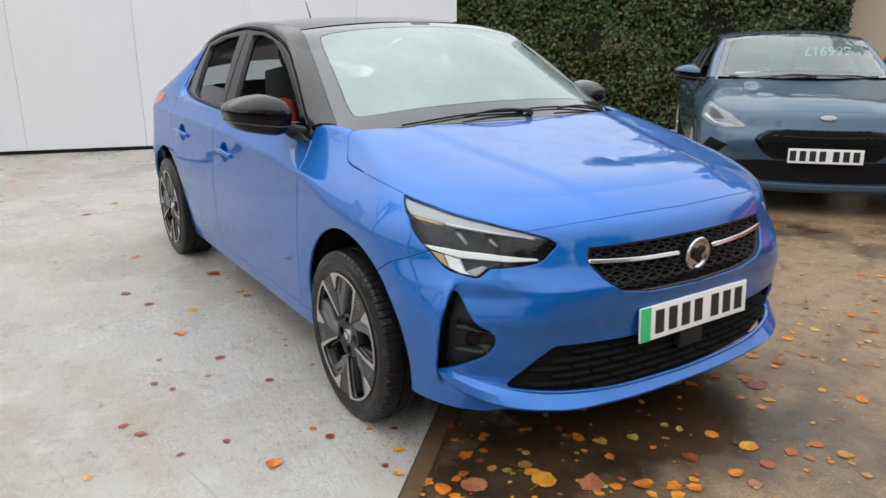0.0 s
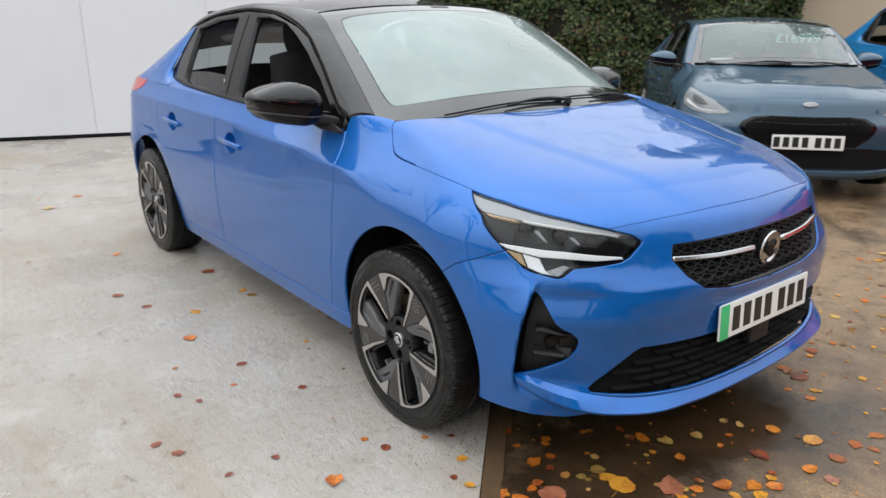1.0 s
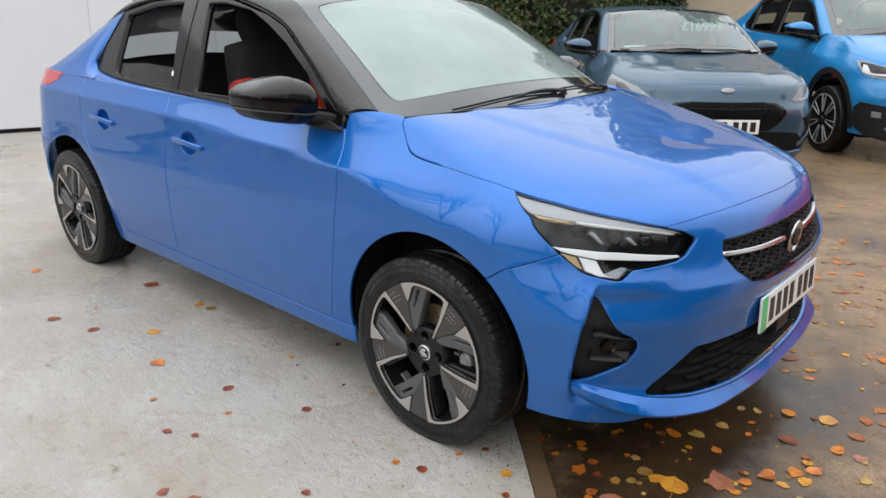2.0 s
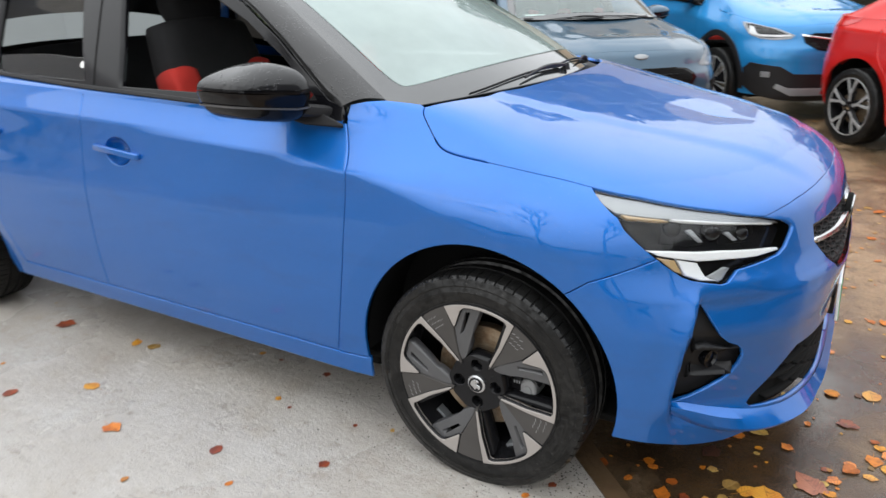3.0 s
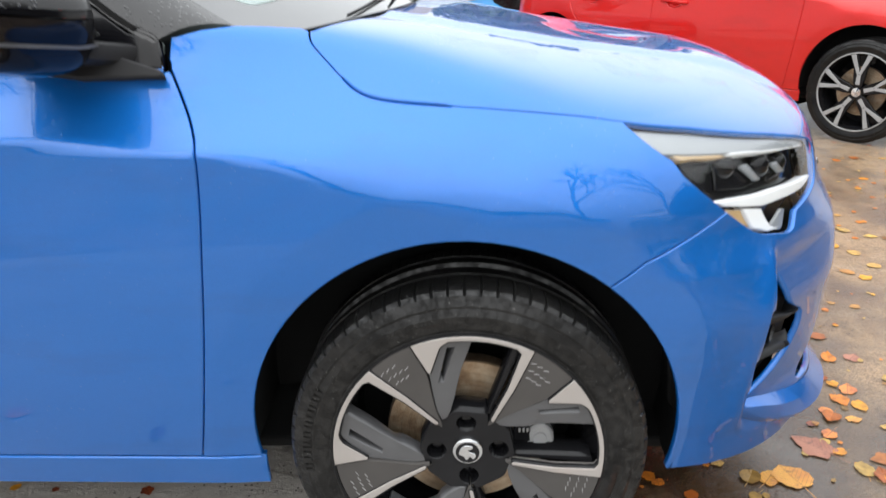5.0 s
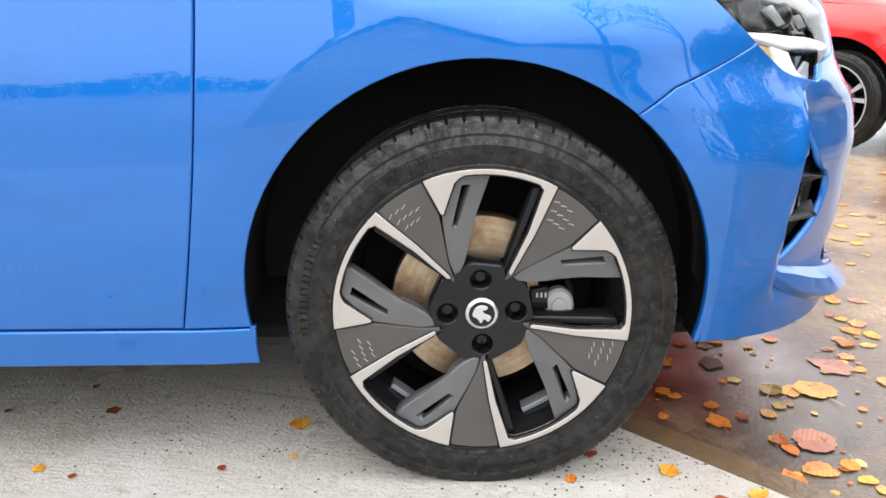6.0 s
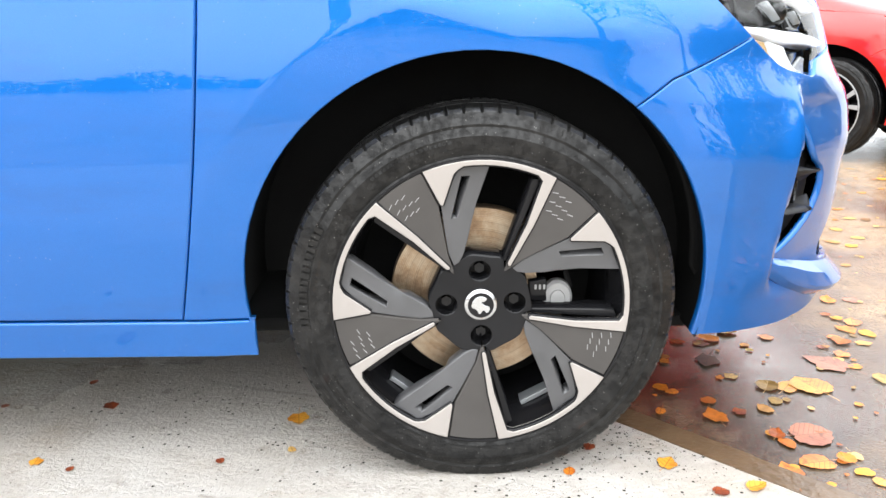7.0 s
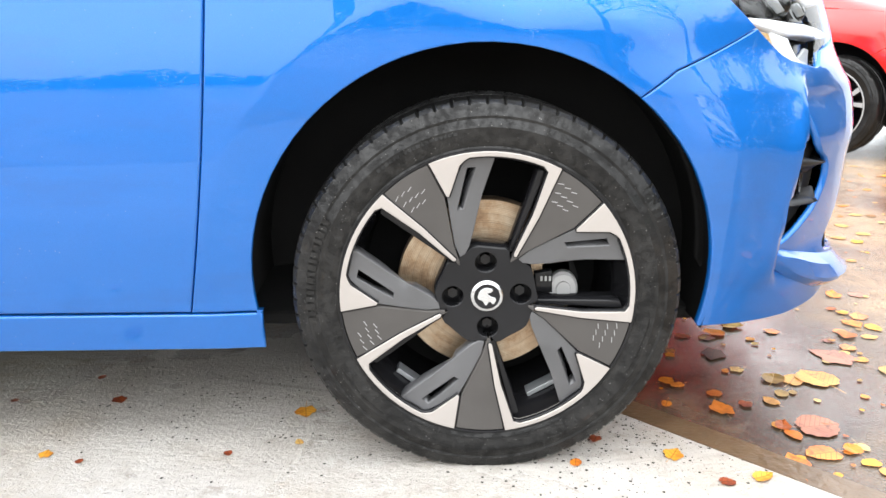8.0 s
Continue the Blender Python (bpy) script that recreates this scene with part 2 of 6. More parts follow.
def concrete():
    m = Nodes("wet_pale_concrete", (0.5, 0.5, 0.48), 0.5)
    patch, mid, fine, grit = m.noise(0.5, 7, 0.65), m.noise(3.4, 9, 0.72), m.noise(22, 6, 0.72), m.noise(120, 4, 0.75)
    base = m.ramp(patch, [(0.34, (0.335, 0.298, 0.254)), (0.48, (0.396, 0.365, 0.328)), (0.62, (0.440, 0.415, 0.382))])
    streak = m.noise(0.9, 7, 0.62, (0.45, 2.4, 1))
    base = m.mix(m.span(streak, 0.50, 0.66, 0, 0.45), base, (0.335, 0.262, 0.180))
    base = m.mix(m.span(mid, 0.54, 0.68, 0, 0.50), base, (0.285, 0.232, 0.172))
    base = m.mix(m.span(mid, 0.36, 0.47, 0.6, 0), base, (0.485, 0.465, 0.436))
    base = m.mix(m.span(fine, 0.53, 0.68, 0, 0.42), base, (0.22, 0.178, 0.135))
    base = m.mix(m.span(grit, 0.56, 0.70, 0, 0.5), base, (0.15, 0.125, 0.10))
    smudge = m.noise(6, 7, 0.72, (1, 2.6, 1))
    base = m.mix(m.span(smudge, 0.60, 0.70, 0, 0.65), base, (0.145, 0.110, 0.080))
    specks = m.span(m.spots(41), 0.03, 0.075, 0.9, 0)
    rare = m.span(m.noise(5.0, 5, 0.65), 0.42, 0.56, 0, 1.0)
    both = m.n.new("ShaderNodeMath")
    both.operation = "MULTIPLY"
    m.l.new(specks, both.inputs[0])
    m.l.new(rare, both.inputs[1])
    base = m.mix(both.outputs[0], base, (0.045, 0.036, 0.028))
    crumbs = m.span(m.spots(95), 0.05, 0.14, 0.85, 0)
    strewn = m.span(m.noise(2.6, 6, 0.7), 0.47, 0.62, 0, 1.0)
    two = m.n.new("ShaderNodeMath")
    two.operation = "MULTIPLY"
    m.l.new(crumbs, two.inputs[0])
    m.l.new(strewn, two.inputs[1])
    base = m.mix(two.outputs[0], base, (0.06, 0.048, 0.036))
    crack = m.span(m.spots(0.9, "DISTANCE_TO_EDGE"), 0.0, 0.006, 0.5, 0)
    gate = m.span(m.noise(0.7, 3), 0.5, 0.6, 0, 1)
    line = m.n.new("ShaderNodeMath")
    line.operation = "MULTIPLY"
    m.l.new(crack, line.inputs[0])
    m.l.new(gate, line.inputs[1])
    base = m.mix(line.outputs[0], base, (0.12, 0.10, 0.08))
    m.set(Base_Color=base, Roughness=m.span(m.noise(1.3, 6), 0.38, 0.64, 0.14, 0.60))
    pits = m.n.new("ShaderNodeMath")
    m.l.new(grit, pits.inputs[0])
    m.l.new(m.noise(15, 6, 0.65, (1, 2.2, 1)), pits.inputs[1])
    m.bump(pits.outputs[0], 0.8, 0.006)
    return m.mat


def tarmac():
    m = Nodes("wet_brown_tarmac", (0.06, 0.045, 0.03), 0.4)
    big, mid, sand = m.noise(0.38, 6, 0.62), m.noise(2.1, 8, 0.66), m.noise(38, 5, 0.7)
    stones, dust = m.spots(190), m.noise(420, 3, 0.7)
    base = m.ramp(big, [(0.34, (0.21, 0.135, 0.074)), (0.50, (0.36, 0.235, 0.130)), (0.68, (0.47, 0.325, 0.190))])
    base = m.mix(m.span(mid, 0.46, 0.70, 0, 0.75), base, (0.30, 0.180, 0.090))
    clods = m.noise(9, 7, 0.7)
    base = m.mix(m.span(clods, 0.52, 0.64, 0, 0.55), base, (0.085, 0.052, 0.028))
    base = m.mix(m.span(clods, 0.36, 0.46, 0.45, 0), base, (0.42, 0.31, 0.20))
    tracks = m.noise(0.8, 5, 0.6, (2.2, 0.7, 1))
    base = m.mix(m.span(tracks, 0.54, 0.68, 0, 0.6), base, (0.045, 0.031, 0.021))
    base = m.mix(m.span(sand, 0.50, 0.72, 0, 0.6), base, (0.23, 0.150, 0.088))
    base = m.mix(m.span(dust, 0.58, 0.72, 0, 0.6), base, (0.24, 0.20, 0.16))
    base = m.mix(m.span(stones, 0.45, 0.75, 0, 0.40), base, (0.030, 0.020, 0.013))
    # standing water: wide and shallow under the blue car's nose, smaller over the yard
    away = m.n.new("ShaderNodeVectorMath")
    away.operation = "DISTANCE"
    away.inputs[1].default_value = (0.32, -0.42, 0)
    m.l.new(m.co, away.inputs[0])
    pools_and_shade = m.n.new("ShaderNodeMath")
    m.l.new(m.noise(0.75, 6, 0.6), pools_and_shade.inputs[0])
    m.l.new(m.span(away.outputs["Value"], 0.42, 1.12, -0.14, 0.08), pools_and_shade.inputs[1])
    pools_and_shade = pools_and_shade.outputs[0]
    # the near-black base at the nose also paints in the shade under the bumper
    base = m.mix(m.span(pools_and_shade, 0.44, 0.58, 0.96, 0), base, m.mix(m.span(mid, 0.40, 0.60, 0, 1), (0.008, 0.0045, 0.0022), (0.050, 0.027, 0.012)))
    base = m.mix(m.span(m.noise(300, 2, 0.6), 0.54, 0.68, 0, 0.22), base, (0.20, 0.145, 0.095))
    base = m.mix(m.span(m.noise(190, 2, 0.6), 0.54, 0.68, 0, 0.38), base, (0.030, 0.020, 0.013))
    m.set(Base_Color=base, Roughness=m.span(pools_and_shade, 0.44, 0.58, 0.20, 0.55), Coat_Weight=m.span(pools_and_shade, 0.46, 0.62, 1.0, 0.85), Coat_Roughness=m.span(pools_and_shade, 0.46, 0.62, 0.03, 0.12), Coat_IOR=1.42, Specular_IOR_Level=0.18)

    def join(p, q, mode):
        k = m.n.new("ShaderNodeMath")
        k.operation = mode
        m.l.new(p, k.inputs[0])
        m.l.new(q, k.inputs[1])
        return k.outputs[0]
    grains = m.span(stones, 0.15, 0.7, 1.0, 0.0)
    m.bump(join(join(grains, dust, "ADD"), m.span(pools_and_shade, 0.38, 0.56, 0.12, 1.0), "MULTIPLY"), 0.6, 0.003)
    # the water film lies level in the pools and follows the stones elsewhere
    film = join(m.noise(110, 4, 0.72), m.span(pools_and_shade, 0.38, 0.56, 0.22, 1.0), "MULTIPLY")
    ripple = m.n.new("ShaderNodeBump")
    ripple.inputs["Strength"].default_value, ripple.inputs["Distance"].default_value = 0.8, 0.005
    m.l.new(film, ripple.inputs["Height"])
    m.l.new(ripple.outputs[0], m.b.inputs["Coat Normal"])
    return m.mat


def leaf_mat(name, cols, rnd):
    m = Nodes(name, cols[0], 0.45)
    pick = m.random() if rnd == "object" else m.island()
    n = len(cols)
    c = m.ramp(pick, [(k / max(1, n - 1), col) for k, col in enumerate(cols)])
    vein = m.noise(60, 5)
    m.set(Base_Color=m.mix(m.span(vein, 0.4, 0.75, 0, 0.6), c, tuple(x * 0.35 for x in cols[-1])), Coat_Weight=0.10, Coat_Roughness=0.25, Specular_IOR_Level=0.28)
    m.bump(vein, 0.3, 0.003)
    return m.mat


CONCRETE, TARMAC = concrete(), tarmac()
AUTUMN = [(0.66, 0.33, 0.02), (0.58, 0.18, 0.015), (0.30, 0.065, 0.012), (0.55, 0.36, 0.09), (0.10, 0.035, 0.014)]
LEAF = leaf_mat("fallen_leaf", AUTUMN, "object")
LEAF_MANY = leaf_mat("fallen_leaves", AUTUMN, "island")
IVY = leaf_mat("ivy_leaf", [(0.014, 0.034, 0.010), (0.024, 0.055, 0.013), (0.038, 0.075, 0.017), (0.075, 0.105, 0.024), (0.10, 0.060, 0.028)], "island")


def wall_paint(name, color, rough, scale, bump_scale, strength, soil=0.82):
    m = Nodes(name, color, rough)
    big, fine = m.noise(scale, 6), m.noise(bump_scale, 4)
    m.set(Base_Color=m.mix(m.span(big, 0.35, 0.75, 0, 0.35), color, tuple(c * soil for c in color)))
    m.bump(fine, strength, 0.003)
    return m.mat


WHITE_PANEL = wall_paint("white_painted_steel", (0.76, 0.76, 0.79), 0.35, 0.8, 40, 0.03)
MORTAR = wall_paint("wet_brown_mortar", (0.120, 0.076, 0.042), 0.32, 26, 60, 0.9, 0.15)
TAN_RENDER = wall_paint("tan_render", (0.47, 0.38, 0.27), 0.85, 1.4, 90, 0.4)
SHADE_AND_GRIT = wall_paint("dark_hedge_core", (0.018, 0.016, 0.010), 0.95, 3, 30, 0.6)
BARK = wall_paint("bare_bark", (0.10, 0.085, 0.07), 0.9, 4, 60, 0.6)

# ---------------------------------------------------------------- mesh helpers


def part(name, bm, material, parent=None, label=""):
    """Links a bmesh as one mesh object under its thing."""
    me = bpy.data.meshes.new(name)
    bm.to_mesh(me)
    bm.free()
    me.materials.append(material)
    ob = new(name, me)
    ob.parent = parent
    return tagged(ob, label)


def smooth(ob, angle=35):
    me = ob.data
    me.polygons.foreach_set("use_smooth", [True] * len(me.polygons))
    me.set_sharp_from_angle(angle=radians(angle))
    return ob


def raw(name, verts, faces, material, parent=None, label="", normals=None):
    me = bpy.data.meshes.new(name)
    me.from_pydata([tuple(v) for v in verts], [], faces)
    me.materials.append(material)
    if normals is not None:
        me.polygons.foreach_set("use_smooth", [True] * len(me.polygons))
        me.normals_split_custom_set_from_vertices([tuple(n) for n in normals])
    me.update()
    ob = new(name, me)
    ob.parent = parent
    return tagged(ob, label)


def empty(name, parent=None, at=(0, 0, 0), label="", category="", group="", kind=""):
    ob = new(name)
    ob.empty_display_size = 0.1
    ob.location = at
    ob.parent = parent
    return tagged(ob, label, category, group, kind)


def box(bm, lo, hi, bevel=0.0, m=None):
    r = bmesh.ops.create_cube(bm, size=1)
    vs = r["verts"]
    for v in vs:
        v.co = Vector([lo[k] + (v.co[k] + 0.5) * (hi[k] - lo[k]) for k in range(3)])
    if bevel:
        es = list({e for v in vs for e in v.link_edges})
        bmesh.ops.bevel(bm, geom=es, offset=bevel, segments=3, affect="EDGES", profile=0.6)
        vs = [v for v in bm.verts if v.is_valid] if m is None else vs
    if m is not None:
        bmesh.ops.transform(bm, matrix=m, verts=[v for v in bm.verts])
    return bm


def keyed(keys, t):
    """Smooth monotone curve through (t, value) keys."""
    last = len(keys) - 1
    if t <= keys[0][0]:
        return keys[0][1]
    if t >= keys[last][0]:
        return keys[last][1]
    i = 0
    while t > keys[i + 1][0]:
        i += 1

    def slope(k):
        return (keys[k + 1][1] - keys[k][1]) / (keys[k + 1][0] - keys[k][0])

    def tangent(k):
        if k == 0 or k == last:
            return slope(0 if k == 0 else last - 1)
        a, b = slope(k - 1), slope(k)
        return 0.0 if a * b <= 0 else 2 * a * b / (a + b)
    h = keys[i + 1][0] - keys[i][0]
    s = (t - keys[i][0]) / h
    a, b, ma, mb = keys[i][1], keys[i + 1][1], tangent(i) * h, tangent(i + 1) * h
    return a * (1 + 2 * s) * (1 - s) ** 2 + ma * s * (1 - s) ** 2 + b * s * s * (3 - 2 * s) + mb * s * s * (s - 1)


def soft(d, width):
    """0 below, d above, with a rounded bend."""
    if d < -width:
        return 0.0
    return d if d > width else (d + width) ** 2 / (4 * width)


def ease(a, b, t):
    s = min(1.0, max(0.0, (t - a) / (b - a)))
    return s * s * (3 - 2 * s)


def inside(poly, pts):
    """Even-odd test of points against a polygon."""
    x, y = pts[:, 0], pts[:, 1]
    res = np.zeros(len(pts), bool)
    q = np.roll(poly, -1, 0)
    for (x1, y1), (x2, y2) in zip(poly, q):
        if y1 == y2:
            continue
        res ^= ((y1 > y) != (y2 > y)) & (x < (x2 - x1) * (y - y1) / (y2 - y1) + x1)
    return res


def resample(poly, step):
    out = []
    for a, b in zip(poly, np.roll(poly, -1, 0)):
        k = max(1, int(math.ceil(np.linalg.norm(b - a) / step)))
        out += [a + (b - a) * j / k for j in range(k)]
    return np.array(out)


def rounded(pts, n=2):
    """Chaikin corner cutting of a closed outline."""
    p = np.array(pts, float)
    for _ in range(n):
        q = np.roll(p, -1, 0)
        p = np.stack([p * 0.75 + q * 0.25, p * 0.25 + q * 0.75], 1).reshape(-1, 2)
    return p


def flowing(pts, n=2):
    """Chaikin corner cutting of an open line; the ends stay."""
    p = np.array(pts, float)
    for _ in range(n):
        q = np.stack([p[:-1] * 0.75 + p[1:] * 0.25, p[:-1] * 0.25 + p[1:] * 0.75], 1).reshape(-1, 2)
        p = np.concatenate([p[:1], q[1:-1], p[-1:]])
    return [tuple(x) for x in p]


def panel(name, fn, outline, material, parent=None, label="", holes=(), step=0.03, sv=1.0, gap=0.0018, roll=0.003, depth=0.012, side=1, mirror=False, seams=(), flip=False):
    """A sheet panel: the outline, filled with a fine net, laid on the surface fn(u, v), with rolled edges and thickness.
    seams: ("u", 0) style lines on which the panel goes over into its mirror image."""
    from mathutils.geometry import delaunay_2d_cdt
    loops = []
    scale = np.array([1.0, sv])
    for k, poly in enumerate([outline, *holes]):
        p = resample(np.array(poly, float) * scale, step)
        area = np.sum(p[:, 0] * np.roll(p[:, 1], -1) - np.roll(p[:, 0], -1) * p[:, 1])
        if (area < 0) == (k == 0):
            p = p[::-1]
        d = np.roll(p, -1, 0) - np.roll(p, 1, 0)
        d /= np.maximum(1e-9, np.linalg.norm(d, axis=1))[:, None]
        nrm = np.stack([-d[:, 1], d[:, 0]], 1)
        fixed = np.zeros(len(p), bool)
        for axis, value in seams:
            c = 0 if axis == "u" else 1
            on = np.abs(p[:, c] - value * scale[c]) < 1e-6
            fixed |= on
        inner, outer = p + nrm * (gap + roll), p + nrm * gap
        for axis, value in seams:
            c = 0 if axis == "u" else 1
            on = np.abs(p[:, c] - value * scale[c]) < 1e-6
            inner[on, c] = p[on, c]
            outer[on, c] = p[on, c]
        loops.append((inner, outer, fixed))
    ring = np.concatenate([l[0] for l in loops])
    lo, hi = loops[0][0].min(0), loops[0][0].max(0)
    gx, gy = np.meshgrid(np.arange(lo[0] + step / 2, hi[0], step), np.arange(lo[1] + step / 2, hi[1], step))
    grid = np.stack([gx.ravel(), gy.ravel()], 1)

    def keep(pts):
        ok = inside(loops[0][0], pts)
        for l in loops[1:]:
            ok &= ~inside(l[0], pts)
        return ok
    if len(grid):
        grid = grid[keep(grid)]
    if len(grid):
        near = np.full(len(grid), 9.0)
        for a in range(0, len(ring), 64):
            near = np.minimum(near, np.sqrt(((grid[:, None] - ring[None, a:a + 64]) ** 2).sum(-1)).min(1))
        grid = grid[near > step * 0.45]
    pts = np.concatenate([ring, grid]) if len(grid) else ring
    edges, base = [], 0
    for l in loops:
        n = len(l[0])
        edges += [(base + j, base + (j + 1) % n) for j in range(n)]
        base += n
    vs, _, fs, orig, _, _ = delaunay_2d_cdt([Vector(p) for p in pts], edges, [], 0, 1e-7)
    v2 = np.array([tuple(v) for v in vs])
    tri = np.array([f for f in fs if len(f) == 3])
    tri = tri[keep(v2[tri].mean(1))]
    first = {}
    for k, o in enumerate(orig):
        for i in o:
            first[i] = k
    h = 1e-3

    def place(q):
        u, v = q[0], q[1] / sv
        p = np.array(fn(u, v))
        du = np.array(fn(u + h, v)) - np.array(fn(u - h, v))
        dv = np.array(fn(u, v + h)) - np.array(fn(u, v - h))
        n = np.cross(dv, du)
        if flip:
            n = -n
        return p, n / max(1e-12, np.linalg.norm(n))
    verts, normals = [], []
    for q in v2:
        p, n = place(q)
        verts.append(p), normals.append(n)
    faces = []
    for f in tri:
        a, b, c = (verts[k] for k in f)
        faces.append(tuple(f) if np.dot(np.cross(b - a, c - a), normals[f[0]]) > 0 else tuple(f[::-1]))
    base = 0
    for l in loops:
        n = len(l[0])
        top = [first.get(base + j) for j in range(n)]
        low, deep = [], []
        for j in range(n):
            p, nn = place(l[1][j])
            out = p - verts[top[j]]
            out = out / max(1e-9, np.linalg.norm(out))
            low.append(len(verts))
            verts.append(p - nn * roll * 0.6), normals.append((nn + out) / np.linalg.norm(nn + out) if not l[2][j] else nn)
            deep.append(len(verts))
            verts.append(p - nn * depth), normals.append(out if not l[2][j] else nn)
        for j in range(n):
            k = (j + 1) % n
            if l[2][j] and l[2][k]:
                continue
            for r0, r1 in ((top, low), (low, deep)):
                q = (r0[j], r1[j], r1[k], r0[k])
                a, b, c = verts[q[0]], verts[q[1]], verts[q[2]]
                nn = normals[q[1]]
                if np.dot(np.cross(b - a, c - a), nn) < 0:
                    q = q[::-1]
                faces.append(q)
        base += n
    if side < 0 or mirror:
        mv = [np.array((p[0], -p[1], p[2])) for p in verts]
        mn = [np.array((n[0], -n[1], n[2])) for n in normals]
        mf = [tuple(f[::-1]) for f in faces]
        if mirror:
            off = len(verts)
            faces = faces + [tuple(i + off for i in f) for f in mf]
            verts, normals = verts + mv, normals + mn
        else:
            verts, normals, faces = mv, mn, mf
    return raw(name, verts, faces, material, parent, label, normals)


def patch(name, fn, nu, nv, material, parent=None, label="", flip=False):
    """A net of nu x nv over fn(0..1, 0..1)."""
    bm = bmesh.new()
    g = [[bm.verts.new(fn(i / nu, j / nv)) for j in range(nv + 1)] for i in range(nu + 1)]
    for i in range(nu):
        for j in range(nv):
            f = (g[i][j], g[i + 1][j], g[i + 1][j + 1], g[i][j + 1])
            bm.faces.new(f[::-1] if flip else f)
    bmesh.ops.remove_doubles(bm, verts=bm.verts[:], dist=1e-5)
    ob = part(name, bm, material, parent, label)
    return smooth(ob, 60)


def revolve(bm, profile, steps, wobble=None, axis="y"):
    """Turns a closed (radius, y) profile about the y axis."""
    rings = []
    for k in range(steps):
        a = 2 * math.pi * k / steps
        ring = []
        for j, (r, y) in enumerate(profile):
            rr = r + (wobble(k, j) if wobble else 0)
            ring.append(bm.verts.new((rr * math.cos(a), y, rr * math.sin(a))))
        rings.append(ring)
    n = len(profile)
    for k in range(steps):
        p, q = rings[k], rings[(k + 1) % steps]
        for j in range(n - 1):
            bm.faces.new((p[j], p[j + 1], q[j + 1], q[j]))
    return bm


def plate_solid(name, outline, y0, y1, material, parent, label="", holes=(), dish=None, bevel=0.0012):
    """A flat piece cut to an outline in the x-z plane, from y0 (outer face) inwards to y1."""
    return panel(name, lambda a, b: (a, y0 + (dish(a, b) if dish else 0), b), outline, material, parent, label, holes,
                 step=0.02, gap=0.0, roll=bevel, depth=y1 - y0, flip=True)


def polar(pts, radius, turn=0.0):
    return [(radius * r * math.cos(radians(a + turn)), radius * r * math.sin(radians(a + turn))) for r, a in pts]


def arc(r, a, b, n):
    return [(r, a + (b - a) * k / n) for k in range(n + 1)]


# ---------------------------------------------------------------- hatchback body
# Car space: x forward from the front axle, y to the car's left, z up.
HATCH = dict(
    xa=0.05, xb=-2.75, hub=0.316, flare=0.085, prear=2.6, power=0.008,
    arches=[(-0.004, 0.370), (-2.542, 0.370)],
    flank=[
        (0.18, [(-2.7, .82), (-1.2, .825), (-.45, .828), (.05, .83)]),
        (0.30, [(-2.7, .85), (-1.2, .845), (-.45, .845), (.05, .85)]),
        (0.45, [(-2.7, .875), (-1.2, .860), (-.45, .860), (.05, .866)]),
        (0.62, [(-2.7, .882), (-1.2, .864), (-.45, .865), (.05, .872)]),
        (0.75, [(-2.7, .868), (-1.2, .855), (-.45, .860), (.05, .866)]),
        (1.10, [(-2.7, .845), (-1.2, .83), (-.45, .83), (.05, .83)]),
    ],
    crease=[(-2.7, .905), (-1.9, .898), (-1.43, .888), (-1.13, .873), (-.84, .860), (-.58, .843), (-.41, .832), (.05, .77)],
    ridge=[(-2.7, 0), (-2.3, .002), (-.5, .002), (-.15, .001), (.05, 0)],
    lean=[(-2.7, .46), (-1.2, .55), (-.45, .78), (-.15, .95), (.05, .80)],
    tuck=[(-2.7, .85), (-.6, .85), (-.42, .6), (-.2, .30), (.05, .22)],
    bend=[(-2.7, .005), (-.45, .005), (-.1, .05), (.05, .07)],
    front=[(.15, .74), (.22, .785), (.34, .782), (.46, .784), (.55, .798), (.588, .8055), (.602, .8055), (.63, .797), (.70, .774), (.78, .745), (.85, .68)],
    p=[(.3, 3.0), (.5, 3.0), (.6, 2.6), (.68, 2.35), (.85, 2.3)],
    rear=[(.2, -3.15), (.5, -3.24), (.8, -3.20), (1.1, -3.1)],
    bottom=[(0, .17), (.5, .17), (.8, .18), (1, .19), (5, .19)],
    shoulder=[(0, .745), (.35, .755), (.6, .775), (.8, .80), (1, .86), (1.25, .925), (1.5, .955), (5, 1.03)],
    n=[(0, 2.6), (.5, 2.7), (.8, 3.4), (1, 4.4), (1.2, 6.5), (1.3, 8), (5, 8)],
    spinex=[(0, .40), (.4, .36), (.8, .22), (1, .05), (1.2, -.15), (1.5, -.45), (5, -3.95)],
    spinez=[(0, .895), (.4, .90), (.8, .93), (1, .963), (1.2, 1.0), (1.5, 1.03), (5, 1.05)],
    cheek=0.032, scale=(1, 1, 1),
)


def flank_width(k, x, z):
    rows = [(zk, keyed(row, x)) for zk, row in k["flank"]]
    c, b = keyed(k["crease"], x), keyed(k["bend"], x)
    fold = keyed(k["ridge"], x) * math.exp(-math.hypot(z - c, .004) / .035)
    return keyed(rows, z) + fold - keyed(k["lean"], x) * (soft(z - c, b) - keyed(k["tuck"], x) * soft(z - c - 0.10, 0.055))


def swell(k, x, z):
    """Bevelled band round the wheel arches."""
    s = 0.0
    for ax, r in k["arches"]:
        s -= k["flare"] * soft(r + 0.076 - math.hypot(x - ax, z - k["hub"]), 0.004)
    return s


